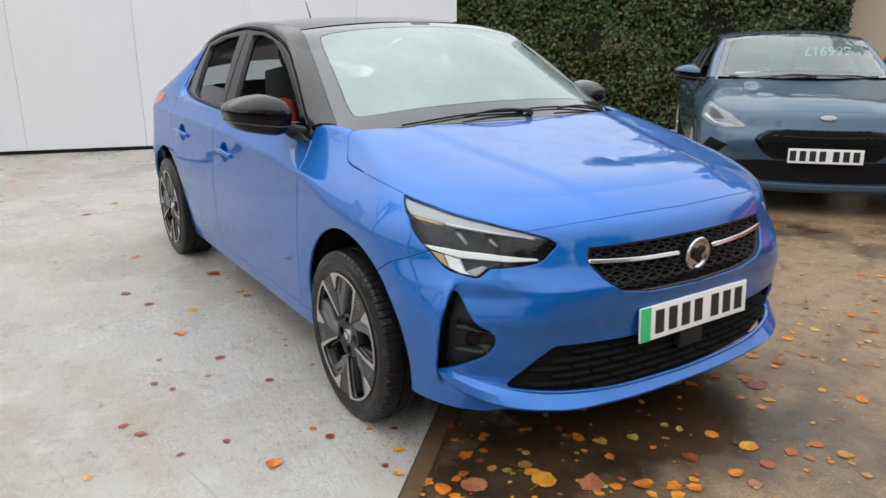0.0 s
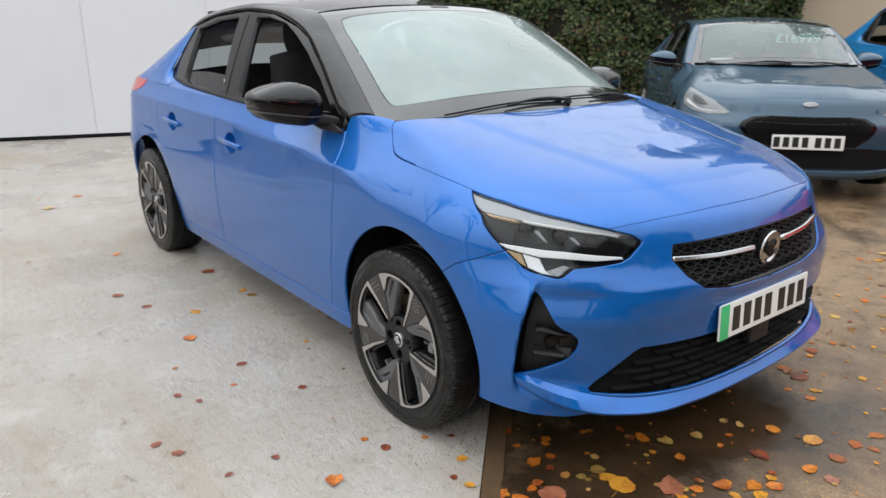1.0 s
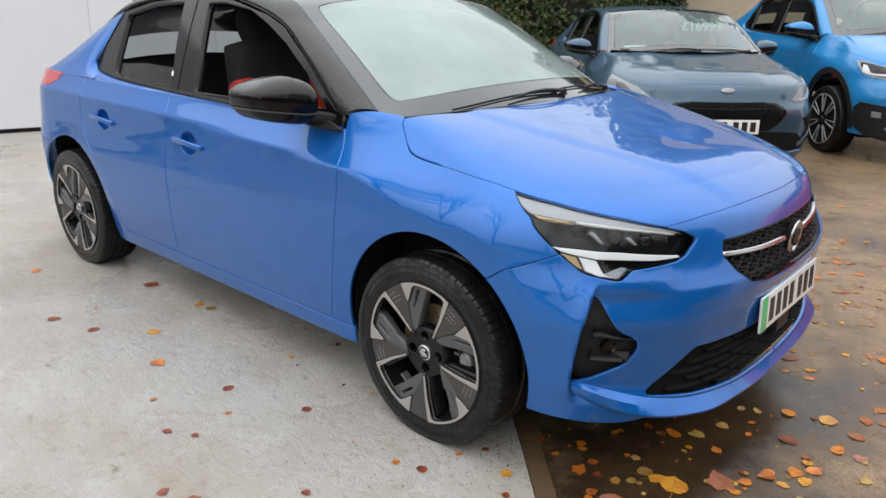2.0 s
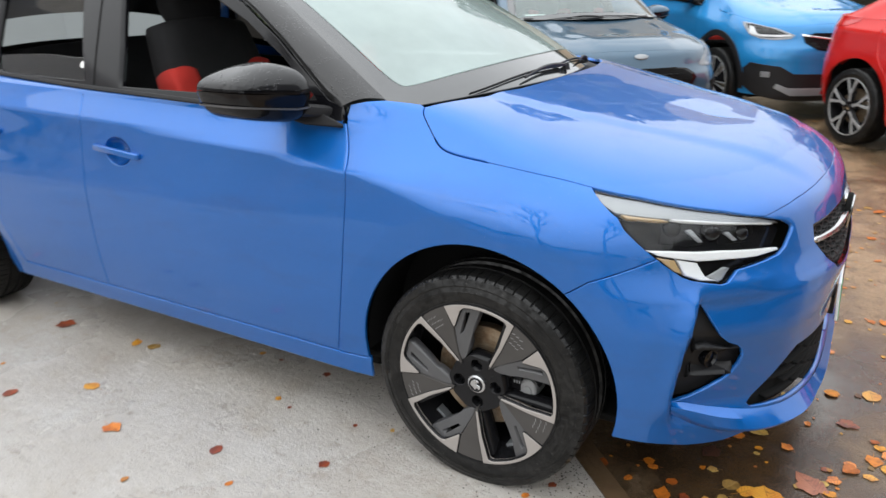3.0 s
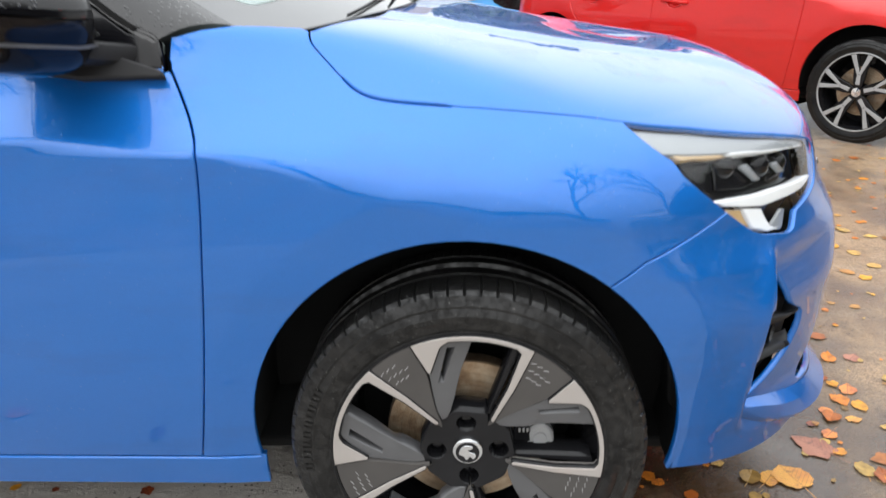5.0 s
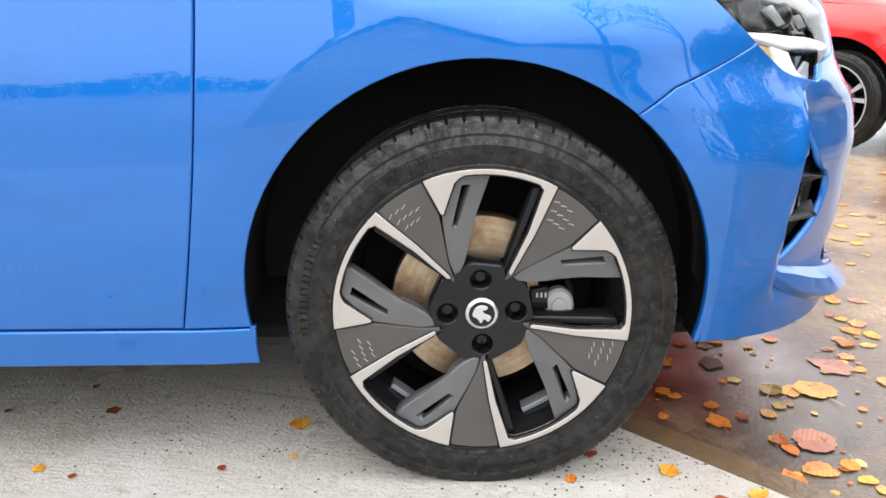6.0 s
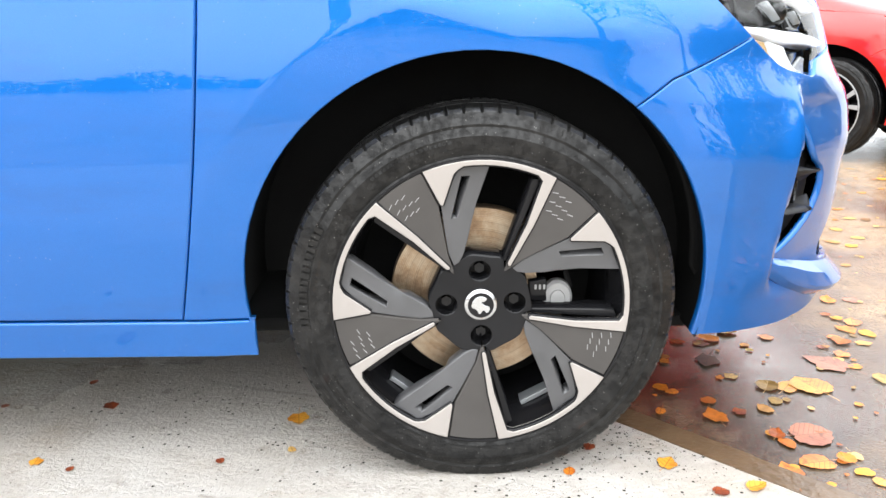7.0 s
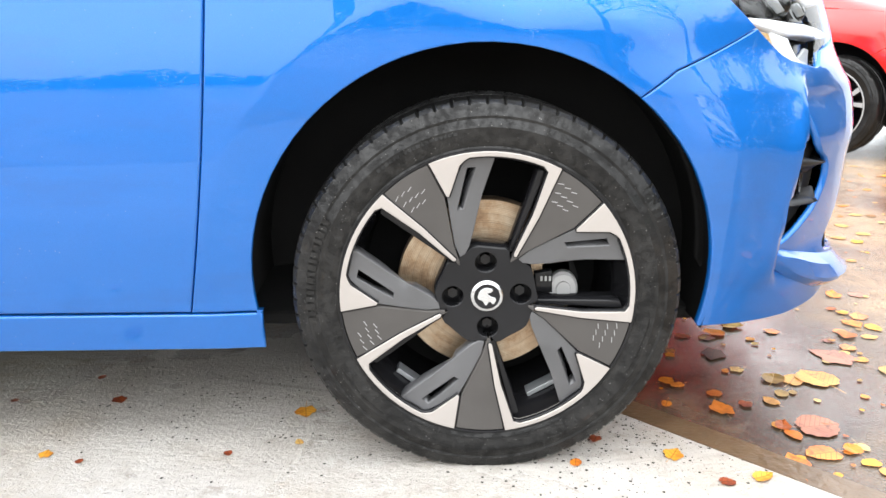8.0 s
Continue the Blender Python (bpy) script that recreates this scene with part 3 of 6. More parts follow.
def skin_ring(k, u, z):
    """Plan point at height z; u 0 at the nose, 1 where the flank begins, then metres rearwards."""
    if u >= 1:
        x = k["xa"] - (u - 1)
        if x >= k["xb"]:
            return x, flank_width(k, x, z) + swell(k, x, z)
        t = min(1.0, (k["xb"] - x) / (k["xb"] - keyed(k["rear"], z)))
        return x, flank_width(k, k["xb"], z) * (1 - t ** k["prear"]) ** (1 / k["prear"])
    u = abs(u)
    p, a = keyed(k["p"], z), u * math.pi / 2
    c, s = math.cos(a), math.sin(a)
    r = (c ** p + s ** p) ** (-1 / p)
    x = k["xa"] + (keyed(k["front"], z) - k["xa"]) * c * r
    w = flank_width(k, k["xa"], z) * s * r
    if k["cheek"]:
        # nose face set back from the sharp vertical corner of the bumper
        edge = 0.616 + 0.026 * min(1.0, max(-0.3, (0.58 - z) / 0.227))
        band = ease(0.27, 0.34, z) * (1 - ease(0.575, 0.645, z))
        fold = (1 - ease(edge - 0.026, edge - 0.002, u)) * ease(0.38, 0.53, u) * band
        x -= k["cheek"] * fold
        rib = math.exp(-((u - edge) / 0.022) ** 2) * band
        x, w = x + 0.005 * rib, w + 0.005 * rib
    return x, w + swell(k, x, z) * s


def skin(k, u, v):
    """The outer skin; v 0..1 up the flank, 1..2 over the shoulder to the middle line (car's right half)."""
    if u < 0:
        p = skin(k, -u, v)
        return p[0], -p[1], p[2]
    ax, ay, az = k["scale"]
    p = skin_unit(k, u, v)
    return p[0] * ax, p[1] * ay, p[2] * az


def skin_unit(k, u, v):
    z0 = keyed(k["shoulder"], u)
    if v <= 1:
        zb = keyed(k["bottom"], u)
        z = zb + (z0 - zb) * v
        x, w = skin_ring(k, u, z)
        return x, -w, z
    n, sx, sz = keyed(k["n"], u), keyed(k["spinex"], u), keyed(k["spinez"], u)
    a = (v - 1) * math.pi / 2
    c, s = math.cos(a), math.sin(a)
    r = (abs(c) ** n + abs(s) ** n) ** (-1 / n)
    f, g = c * r, s * r
    z = z0 + (sz - z0) * g
    x, w = skin_ring(k, u, z)
    y, px = w * f, sx + (x - sx) * f
    if k["power"]:
        z += k["power"] * (1 - ease(-0.035, 0.035, y - (0.30 + 0.22 * (0.7 - px)))) * ease(1.15, 1.4, v)
    return px, -y, z


def level(k, u, z):
    """v for a height on the flank."""
    zb = keyed(k["bottom"], u)
    return (z - zb) / (keyed(k["shoulder"], u) - zb)


def along(k, x, z):
    """u for a distance along the car at height z."""
    if x <= k["xa"]:
        return 1 + k["xa"] - x
    lo, hi = 0.0, 1.0
    for _ in range(40):
        mid = (lo + hi) / 2
        if skin_ring(k, mid, z)[0] > x:
            lo = mid
        else:
            hi = mid
    return (lo + hi) / 2


def arch_line(k, which, a, b, n=22):
    """Points of a wheel arch from angle a to b."""
    ax, r = k["arches"][which]
    out = []
    for j in range(n + 1):
        t = radians(a + (b - a) * j / n)
        x, z = ax + r * math.cos(t), k["hub"] + r * math.sin(t)
        u = along(k, x, z)
        out.append((u, level(k, u, z)))
    return out


# Upper body (glasshouse) of the hatchback.
def side_glass(x, z):
    """Tumblehome of the car's right side above the waist."""
    w = keyed([(-2.9, .70), (-2.6, .745), (-1.5, .785), (-.9, .785), (-.45, .755)], x)
    return x, -(w - .40 * (z - 1.0) - .25 * max(0.0, z - 1.0) ** 2), z


RAIL_A = [(0, -.430, .958), (1, -.515, 1.004), (2, -.731, 1.163), (3, -.90, 1.261), (4, -1.03, 1.303), (5, -1.31, 1.358), (6, -1.614, 1.374), (7, -2.0, 1.350), (8, -2.25, 1.306), (9, -2.44, 1.215), (10, -2.66, 1.085)]
RAIL_B = [(0, -.325, -.712, .978), (1, -.41, -.690, 1.025), (2, -.64, -.638, 1.165), (3, -.80, -.603, 1.262), (4, -.985, -.570, 1.360), (5, -1.31, -.545, 1.397), (6, -1.614, -.535, 1.405), (7, -2.0, -.535, 1.385), (8, -2.25, -.545, 1.350), (9, -2.45, -.560, 1.262), (10, -2.66, -.58, 1.135)]


def rail_low(s):
    return side_glass(keyed([(a[0], a[1]) for a in RAIL_A], s), keyed([(a[0], a[2]) for a in RAIL_A], s))


def rail_top(s):
    return tuple(keyed([(a[0], a[c]) for a in RAIL_B], s) for c in (1, 2, 3))


def rail(s, t):
    """Pillar and cant rail between door frames and roof."""
    a, b = Vector(rail_low(s)), Vector(rail_top(s))
    p = a.lerp(b, t)
    return tuple(p + Vector((0.0, -0.55, 0.8)) * 0.016 * 4 * t * (1 - t))


def screen(s, t):
    """Windscreen: s -1..1 across, t 0..1 up."""
    e = rail_top(4 * t)
    cx, cz = -.12 - .80 * t + 0.05 * 4 * t * (1 - t), 1.002 + .395 * t + 0.02 * 4 * t * (1 - t)
    f = abs(s) ** 2.2
    return cx + (e[0] - cx) * f, e[1] * s, cz + (e[2] - cz) * f


def roof(s, t):
    e = rail_top(4 + 6 * t)
    f = abs(s) ** 2.4
    cx = e[0] + 0.07 * (1 - t)
    cz = keyed([(-2.8, 1.10), (-2.62, 1.215), (-2.42, 1.322), (-2.0, 1.420), (-1.6, 1.434), (-1.3, 1.430), (-.9, 1.396)], cx)
    return cx + (e[0] - cx) * f, e[1] * s, cz + (e[2] - cz) * f


def tyre_profile(r, half, rim):
    """Cross-section from the inner bead over the tread to the outer bead; -half is the outer side."""
    return [(rim, half * .82), (rim + .025, half * .98), ((r + rim) / 2, half * 1.04), (r - .022, half * .94), (r - .006, half * .82), (r, half * .72),
            (r, half * .40), (r - .007, half * .385), (r - .007, half * .33), (r, half * .315), (r, .012), (r - .007, .009), (r - .007, -.009), (r, -.012),
            (r, -half * .315), (r - .007, -half * .33), (r - .007, -half * .385), (r, -half * .40),
            (r, -half * .80), (r - .003, -half * .90), (r - .009, -half * .965), (r - .018, -half * .995), (r - .026, -half * 1.022), (r - .030, -half * 1.012),
            ((r + rim) / 2, -half * 1.05), (rim + .022, -half * 1.02), (rim + .014, -half * .99), (rim + .010, -half * 1.0), (rim + .004, -half * .97), (rim, -half * .86)]


def make_tyre(wheel, r, half, rim, steps=720, ground=None):
    def cut(k, j):
        # shoulder grooves of the tread
        if j in (18, 19, 20):
            return (-0.004 if j < 20 else -.002) if k % 10 == 0 else 0.0
        if j in (4, 5):
            return -0.006 if k % 6 == 3 else 0.0
        return 0.0
    bm = revolve(bmesh.new(), tyre_profile(r, half, rim), steps, cut)
    for v in bm.verts:
        v.co.y += half - .006
    if ground is not None:
        for v in bm.verts:
            if v.co.z < ground:
                squash = ground - v.co.z
                v.co.z = ground
                v.co.y = half + (v.co.y - half) * (1 + squash * 3)
    bmesh.ops.recalc_face_normals(bm, faces=bm.faces[:])
    tyre = smooth(part("tyre", bm, RUBBER, wheel, "worn black tyre with grooved tread"), 22)
    if steps < 200:
        return tyre
    # moulded lettering on the sidewall as plain bars, and two fine ribs
    rr = random.Random(7)
    for a0, a1, rad, high in ((152, 186, .277, .014), (262, 300, .268, .007), (100, 128, .262, .007), (330, 352, .262, .007), (205, 228, .262, .006)):
        a = a0
        while a < a1:
            da = rr.uniform(1.3, 2.4) * high / .014 + .6
            bm = bmesh.new()
            rows = []
            for q in (0, .5, 1):
                t = radians(a + (da - .7 * high / .014) * q)
                rows.append([bm.verts.new((rd * math.cos(t), yy, rd * math.sin(t))) for rd, yy in ((rad - high / 2, -.0098), (rad - high / 2, -.0114), (rad + high / 2, -.0106), (rad + high / 2, -.0085))])
            for p, q in zip(rows, rows[1:]):
                for k in range(3):
                    bm.faces.new((p[k], p[k + 1], q[k + 1], q[k]))
            bmesh.ops.recalc_face_normals(bm, faces=bm.faces[:])
            part("moulded_bar", bm, RUBBER, tyre)
            a += da
    return tyre


def fancy_wheel(parent, at, left=False):
    """Ten-piece diamond-cut alloy wheel with grey inserts, brake disc and caliper behind."""
    wheel = empty("wheel", parent, at, "diamond-cut alloy wheel with anthracite spoke inserts")
    if left:
        wheel.rotation_euler = (0, 0, math.pi)
    R = 0.2345
    face = -0.006
    make_tyre(wheel, 0.309, 0.105, 0.224, ground=-0.299)
    wheel_y = 0.10

    def dish(a, b):
        q = math.hypot(a, b) / R
        return 0.012 * (1 - min(1, q)) ** 1.2
    # barrel and flange
    bm = revolve(bmesh.new(), [(R * .985, .004), (R * 1.002, face), (R * 1.0, -.009), (R * .985, -.0085), (R * .975, .002), (R * .955, .020), (R * .90, .045), (R * .86, .16), (R * .93, .19)], 120)
    bmesh.ops.recalc_face_normals(bm, faces=bm.faces[:])
    smooth(part("rim_barrel", bm, HUB_BLACK, wheel, "gloss black rim barrel"), 50)
    for j in range(5):
        t = -72 * j
        accent = [(.985, 112.4), (.745, 110.8), (.735, 109.8)] + [(.915, 101.3), (.940, 99.0)] + arc(.953, 97, 68, 7) + [(.930, 65.4), (.640, 62.4), (.345, 59.6), (.332, 57.4), (.340, 55.4), (.640, 58.6)] + arc(.985, 61.4, 112.4, 12)[:-1]
        plate_solid("polished_accent", polar(accent, R, t), face - .006, face + .012, SPOKE_CUT, wheel, "polished bright-cut alloy edge", dish=dish)
        panel("accent_edge", lambda a, b: (a, face - .0042 + dish(a, b), b), polar(accent, R, t), HUB_BLACK, wheel, step=.02, gap=-.0022, roll=.0008, depth=.010, flip=True)
        insert = arc(.978, 132.6, 113.2, 5) + [(.74, 112.0), (.56, 116.0), (.42, 121.5), (.30, 127), (.285, 129.5), (.330, 130.4)]
        plate_solid("spoke_insert", polar(insert, R, t), face - .003, face + .020, SPOKE_GREY, wheel, "matt anthracite spoke insert", dish=dish)
        lug = [(.918, 100.0), (.945, 98.0), (.950, 86.8), (.70, 92.6), (.48, 100.2), (.37, 108.5), (.33, 116), (.33, 123), (.42, 120.8), (.56, 115.2), (.735, 110.8)]
        slot = [(.885, 98.4), (.88, 94.8), (.625, 104.6), (.630, 108.2)]

        def slope(a, b, t=t):
            r, q = math.hypot(a, b) / R, math.degrees(math.atan2(b, a)) - t
            return dish(a, b) + 0.006 * ease(.0, 1.0, ((106 - q % 360) / 14) if r > .5 else 0)
        plate_solid("spoke_flank", polar(lug, R, t), face + .001, face + .034, SPOKE_LUG, wheel, "grey spoke flank with a slot", holes=[polar(slot, R, t)], dish=slope)
        # inner side of the open window
        wall = [(.928, 65.6), (.345, 59.8), (.33, 63.5), (.905, 68.6)]
        plate_solid("spoke_side", polar(wall, R, t), face + .012, face + .06, HUB_BLACK, wheel, dish=dish)
    studs = [(.2303 * R * math.cos(radians(a)), .2303 * R * math.sin(radians(a))) for a in (1.5, 91.5, 181.5, 271.5)]
    hub = []
    for j in range(5):
        t = -72 * j
        hub += polar([(.30, 131), (.335, 129), (.33, 120), (.34, 112), (.35, 105), (.345, 98), (.335, 88), (.335, 78), (.345, 70), (.345, 64)], R, t)
    plate_solid("hub_face", hub, face + .004, face + .05, HUB_BLACK, wheel, "gloss black hub with four stud holes",
                holes=[[(x + .0172 * math.cos(radians(q)), z + .0172 * math.sin(radians(q))) for q in range(0, 360, 20)] for x, z in studs], dish=dish)
    for x, z in studs:
        bm = bmesh.new()
        bmesh.ops.create_cone(bm, cap_ends=True, segments=6, radius1=.0095, radius2=.0085, depth=.016, matrix=Matrix.Translation((x, face + .040, z)) @ Matrix.Rotation(radians(90), 4, "X"))
        part("wheel_nut", bm, GLOSS_BLACK, wheel, "recessed black wheel nut")
        bm = revolve(bmesh.new(), [(.0172, face + .014), (.0160, face + .05), (.0, face + .05)], 24)
        for v in bm.verts:
            v.co.x += x
            v.co.z += z
        bmesh.ops.recalc_face_normals(bm, faces=bm.faces[:])
        smooth(part("stud_well", bm, HUB_BLACK, wheel))
    bm = revolve(bmesh.new(), [(.0, face + .006), (.022, face + .0065), (.0255, face + .009), (.027, face + .018)], 40)
    bmesh.ops.recalc_face_normals(bm, faces=bm.faces[:])
    cap = smooth(part("centre_cap", bm, BADGE, wheel, "silver centre cap with a dark emblem"))
    disc = [(.0205 * math.cos(radians(a)), .0205 * math.sin(radians(a))) for a in range(0, 360, 12)]
    plate_solid("cap_field", disc, face + .0052, face + .0068, HUB_BLACK, cap, "dark field of the cap", bevel=.0003)
    swirl = [(-.016, -.003), (-.012, .010), (-.002, .016), (.011, .012), (.005, .006), (.000, .007), (.004, .001), (.016, -.003), (.010, -.014), (.004, -.006), (-.002, -.016), (-.007, -.006)]
    plate_solid("emblem", rounded(swirl, 1), face + .0036, face + .0058, BADGE, cap, "silver emblem on the cap", bevel=.0004)
    # brake
    bm = revolve(bmesh.new(), [(.062, .056), (.066, .062), (.143, .062), (.145, .065), (.145, .090), (.066, .094), (.062, .094)], 72)
    bmesh.ops.recalc_face_normals(bm, faces=bm.faces[:])
    smooth(part("brake_disc", bm, DISC, wheel, "rust-tinted steel brake disc"), 30)
    bm = revolve(bmesh.new(), [(.0, .050), (.060, .052), (.064, .060), (.064, .085)], 48)
    bmesh.ops.recalc_face_normals(bm, faces=bm.faces[:])
    smooth(part("disc_bell", bm, SHADOW, wheel), 30)
    cal = [(r * .001, a) for r, a in ((96, -15), (96, 22), (150, 24), (156, 4), (150, -16))]
    plate_solid("brake_caliper", [(r * math.cos(radians(a)), r * math.sin(radians(a))) for r, a in cal], .062, .14, SHADOW, wheel, "dark cast brake caliper", bevel=.006)
    bm = revolve(bmesh.new(), [(.0, .044), (.012, .044), (.013, .047), (.022, .047), (.026, .051), (.027, .064), (.027, .11)], 28)
    for v in bm.verts:
        v.co = Vector((.128 + v.co.x * .95, v.co.y, -.006 + v.co.z * 1.15))
    bmesh.ops.recalc_face_normals(bm, faces=bm.faces[:])
    smooth(part("piston_housing", bm, SPOKE_MID, wheel, "pale cast piston housing"))
    cal2 = [(r * .001, a) for r, a in ((82, -6), (84, 16), (112, 14), (112, -6))]
    pad = plate_solid("brake_pad", [(r * math.cos(radians(a)), r * math.sin(radians(a))) for r, a in cal2], .046, .075, HUB_BLACK, wheel, "black brake pad with pale marks", bevel=.003)
    for k in range(3):
        bm = bmesh.new()
        box(bm, (.090 + .007 * k, .0450, .010), (.0935 + .007 * k, .0465, .018))
        part("pad_mark", bm, SPOKE_MID, pad)
    bm = bmesh.new()
    bmesh.ops.create_cone(bm, cap_ends=True, segments=40, radius1=.215, radius2=.215, depth=.004, matrix=Matrix.Translation((0, .165, 0)) @ Matrix.Rotation(radians(90), 4, "X"))
    part("dust_shield", bm, SHADOW, wheel)
    # balance weights clipped in the barrel
    for a in (-128, -62):
        bm = bmesh.new()
        box(bm, (-.028, .046, -.004), (.028, .074, .004), .0015)
        ob = part("balance_weight", bm, SILVER, wheel, "small silver balance weight")
        ob.matrix_local = Matrix.Rotation(radians(90 - a), 4, "Y") @ Matrix.Translation((0, 0, R * .875))
    # moulded ticks on the inserts
    for j in (0, 1, 2, 4):
        t = -72 * j
        for row in range(3):
            for col in range(3 + (row % 2)):
                r, a = .90 - .06 * row, 130.5 - 3.3 * col - 1.1 * row
                bm = bmesh.new()
                box(bm, (-.0045, -.0008, -.0005), (.0045, .0008, .0005))
                x, z = R * r * math.cos(radians(a + t)), R * r * math.sin(radians(a + t))
                ob = part("moulded_tick", bm, SPOKE_MID, wheel)
                ob.matrix_local = Matrix.Translation((x, face - .0032 + dish(x, z), z)) @ Matrix.Rotation(radians(-(a + t) + 68), 4, "Y")
    return wheel


def plain_wheel(parent, at, r, rim, spokes=5, bright=SPOKE_MID, dark=HUB_BLACK, left=False, double=True):
    """Dark alloy wheel whose spokes carry bright edges."""
    wheel = empty("wheel", parent, at, "dark alloy wheel with bright spoke edges")
    if left:
        wheel.rotation_euler = (0, 0, math.pi)
    make_tyre(wheel, r, .105, rim - .010, 96, ground=-(r - .008))
    bm = revolve(bmesh.new(), [(rim * .985, .004), (rim, -.006), (rim * .985, -.0085), (rim * .955, .004), (rim * .90, .045), (rim * .86, .14), (rim * .86, .15), (0, .15)], 72)
    bmesh.ops.recalc_face_normals(bm, faces=bm.faces[:])
    smooth(part("rim_barrel", bm, dark, wheel), 50)
    ring = [(rim * math.cos(radians(a)), rim * math.sin(radians(a))) for a in range(0, 360, 8)]
    plate_solid("rim_ring", ring, -.010, -.002, bright, wheel, "bright rim edge", holes=[[(x * .968, z * .968) for x, z in ring]])
    step = 360 / spokes
    for j in range(spokes):
        t = step * j + 18
        if spokes == 5:
            plate_solid("spoke", polar([(.10, -40), (.10, 40), (.30, 24), (.60, 15), (.96, 15), (.96, 6), (.55, 3), (.55, -3), (.96, -6), (.96, -15), (.60, -15), (.30, -24)], rim, t), -.006, .02, dark, wheel, "dark grey forked spoke")
        else:
            plate_solid("spoke", polar([(.10, -40), (.10, 40), (.30, 20), (.96, 17), (.96, -17), (.30, -20)], rim, t), -.004, .02, dark, wheel)
        if spokes == 5:
            plate_solid("spoke_stem", polar([(.20, 15), (.44, 6), (.44, -6), (.20, -15)], rim, t), -.0085, .0, bright, wheel, "bright-cut spoke stem")
        for sgn in (1, -1):
            arm = [(.44, 6), (.955, 16), (.955, 9), (.46, -2)] if spokes == 5 else [(.28, 21), (.955, 20), (.955, 16.5), (.30, 15)]
            plate_solid("spoke_edge", polar([(q, h * sgn) for q, h in arm], rim, t), -.009, .0, bright, wheel, "bright-cut spoke edge")
    bm = revolve(bmesh.new(), [(.0, -.008), (.027, -.006), (.030, .01)], 24)
    bmesh.ops.recalc_face_normals(bm, faces=bm.faces[:])
    smooth(part("centre_cap", bm, CHROME, wheel))
    bm = revolve(bmesh.new(), [(.05, .07), (.05, .06), (rim * .62, .06), (rim * .62, .08)], 48)
    bmesh.ops.recalc_face_normals(bm, faces=bm.faces[:])
    smooth(part("brake_disc", bm, DISC, wheel), 30)
    return wheel


def number_plate(parent, at, turn=0.0, tilt=0.0, green=False):
    """White plate 520 x 111 mm; its characters are plain bars."""
    bm = bmesh.new()
    box(bm, (-.004, -.26, -.0555), (.004, .26, .0555), .003)
    plate = smooth(part("number_plate", bm, PLATE_WHITE, parent, "white number plate" + (" with a green band" if green else "")))
    plate.matrix_local = pose(*at, 0, -tilt, turn)
    first = -.26
    if green:
        bm = bmesh.new()
        box(bm, (.0042, -.2590, -.0545), (.0052, -.214, .0545))
        part("green_band", bm, PLATE_GREEN, plate, "green band")
        first = -.205
    width = .05
    pitch = (.245 - first) / 7.35
    for j in range(7):
        y = first + .012 + pitch * (j + (0.35 if j > 3 else 0))
        bm = bmesh.new()
        box(bm, (.0042, y, -.038), (.0052, y + width * .78 * pitch / .06, .038))
        part("character_bar", bm, PLATE_BLACK, plate)
    return plate


def both(f):
    return lambda u, v: f(u, v) if u >= 0 else (lambda p: (p[0], -p[1], p[2]))(f(-u, v))


def whole_outline(half):
    """A half outline that begins and ends on the middle line, completed by its mirror image."""
    return half + [(-u, v) for u, v in half[1:-1][::-1]]


def wing_bar_face(car, K, S, sunk, behind, colour, fine, grille, intake, fog):
    """Front end with a chrome wing bar, honeycomb grille, slatted intake and slim lamps."""
    sv = 0.7
    # --- grille
    G = sunk(.030)
    full = [(-u, v) for u, v in grille[1:-1][::-1]]
    whole = grille + full
    panel("grille_back", both(sunk(.045)), whole, SHADOW, car, step=.05, sv=sv, depth=.004, gap=-.01)
    bars = np.array([(u, v) for u, v in whole])
    if fine:
        rows, cols = 8, 17
        for r in range(rows):
            for c in range(cols):
                u = -.32 + .64 * (c + .5 * (r % 2) + .25) / cols
                v = .70 + .26 * (r + .5) / rows
                if not inside(bars * .985 + np.array([0, .0135]), np.array([[u, v]]))[0]:
                    continue
                f = both(sunk(.016))
                o, e1, e2 = Vector(f(u, v)), Vector(f(u + .0190, v)), Vector(f(u, v + .0176))
                eu, ev = e1 - o, e2 - o
                n = Vector((1, 0, -.1))
                bm = bmesh.new()
                outer_r = [bm.verts.new(o + eu * math.cos(a) * 1.05 + ev * math.sin(a) * .95) for a in (0, 1.05, 2.09, 3.14, 4.19, 5.24)]
                inner_r = [bm.verts.new(o + eu * math.cos(a) * .80 + ev * math.sin(a) * .74) for a in (0, 1.05, 2.09, 3.14, 4.19, 5.24)]
                deep_r = [bm.verts.new(q.co - n * .018) for q in inner_r]
                for j in range(6):
                    k2 = (j + 1) % 6
                    bm.faces.new((outer_r[j], outer_r[k2], inner_r[k2], inner_r[j]))
                    bm.faces.new((inner_r[j], inner_r[k2], deep_r[k2], deep_r[j]))
                part("grille_cell", bm, BLACK, car)
    panel("grille_surround", both(sunk(.004)), [(u * 1.0, v) for u, v in whole], GLOSS_BLACK, car, holes=[[(u * .965, .825 + (v - .825) * .945) for u, v in whole]], step=.03, sv=sv, depth=.04)
    for sgn in (1, -1):
        wingbar = [(.303 * sgn, .868), (.303 * sgn, .892), (.18 * sgn, .884), (.062 * sgn, .884), (.062 * sgn, .856), (.18 * sgn, .858)]
        panel("chrome_bar", both(sunk(-.003)), wingbar, BADGE, car, step=.03, sv=sv, depth=.02, label="satin chrome grille bar", flip=False)
    bm = revolve(bmesh.new(), [(.0, -.006), (.040, -.004), (.046, -.009), (.053, -.009), (.0555, -.005)], 40)
    bmesh.ops.recalc_face_normals(bm, faces=bm.faces[:])
    badge = smooth(part("badge", bm, BADGE, car, "round chrome badge with a plain emblem"))
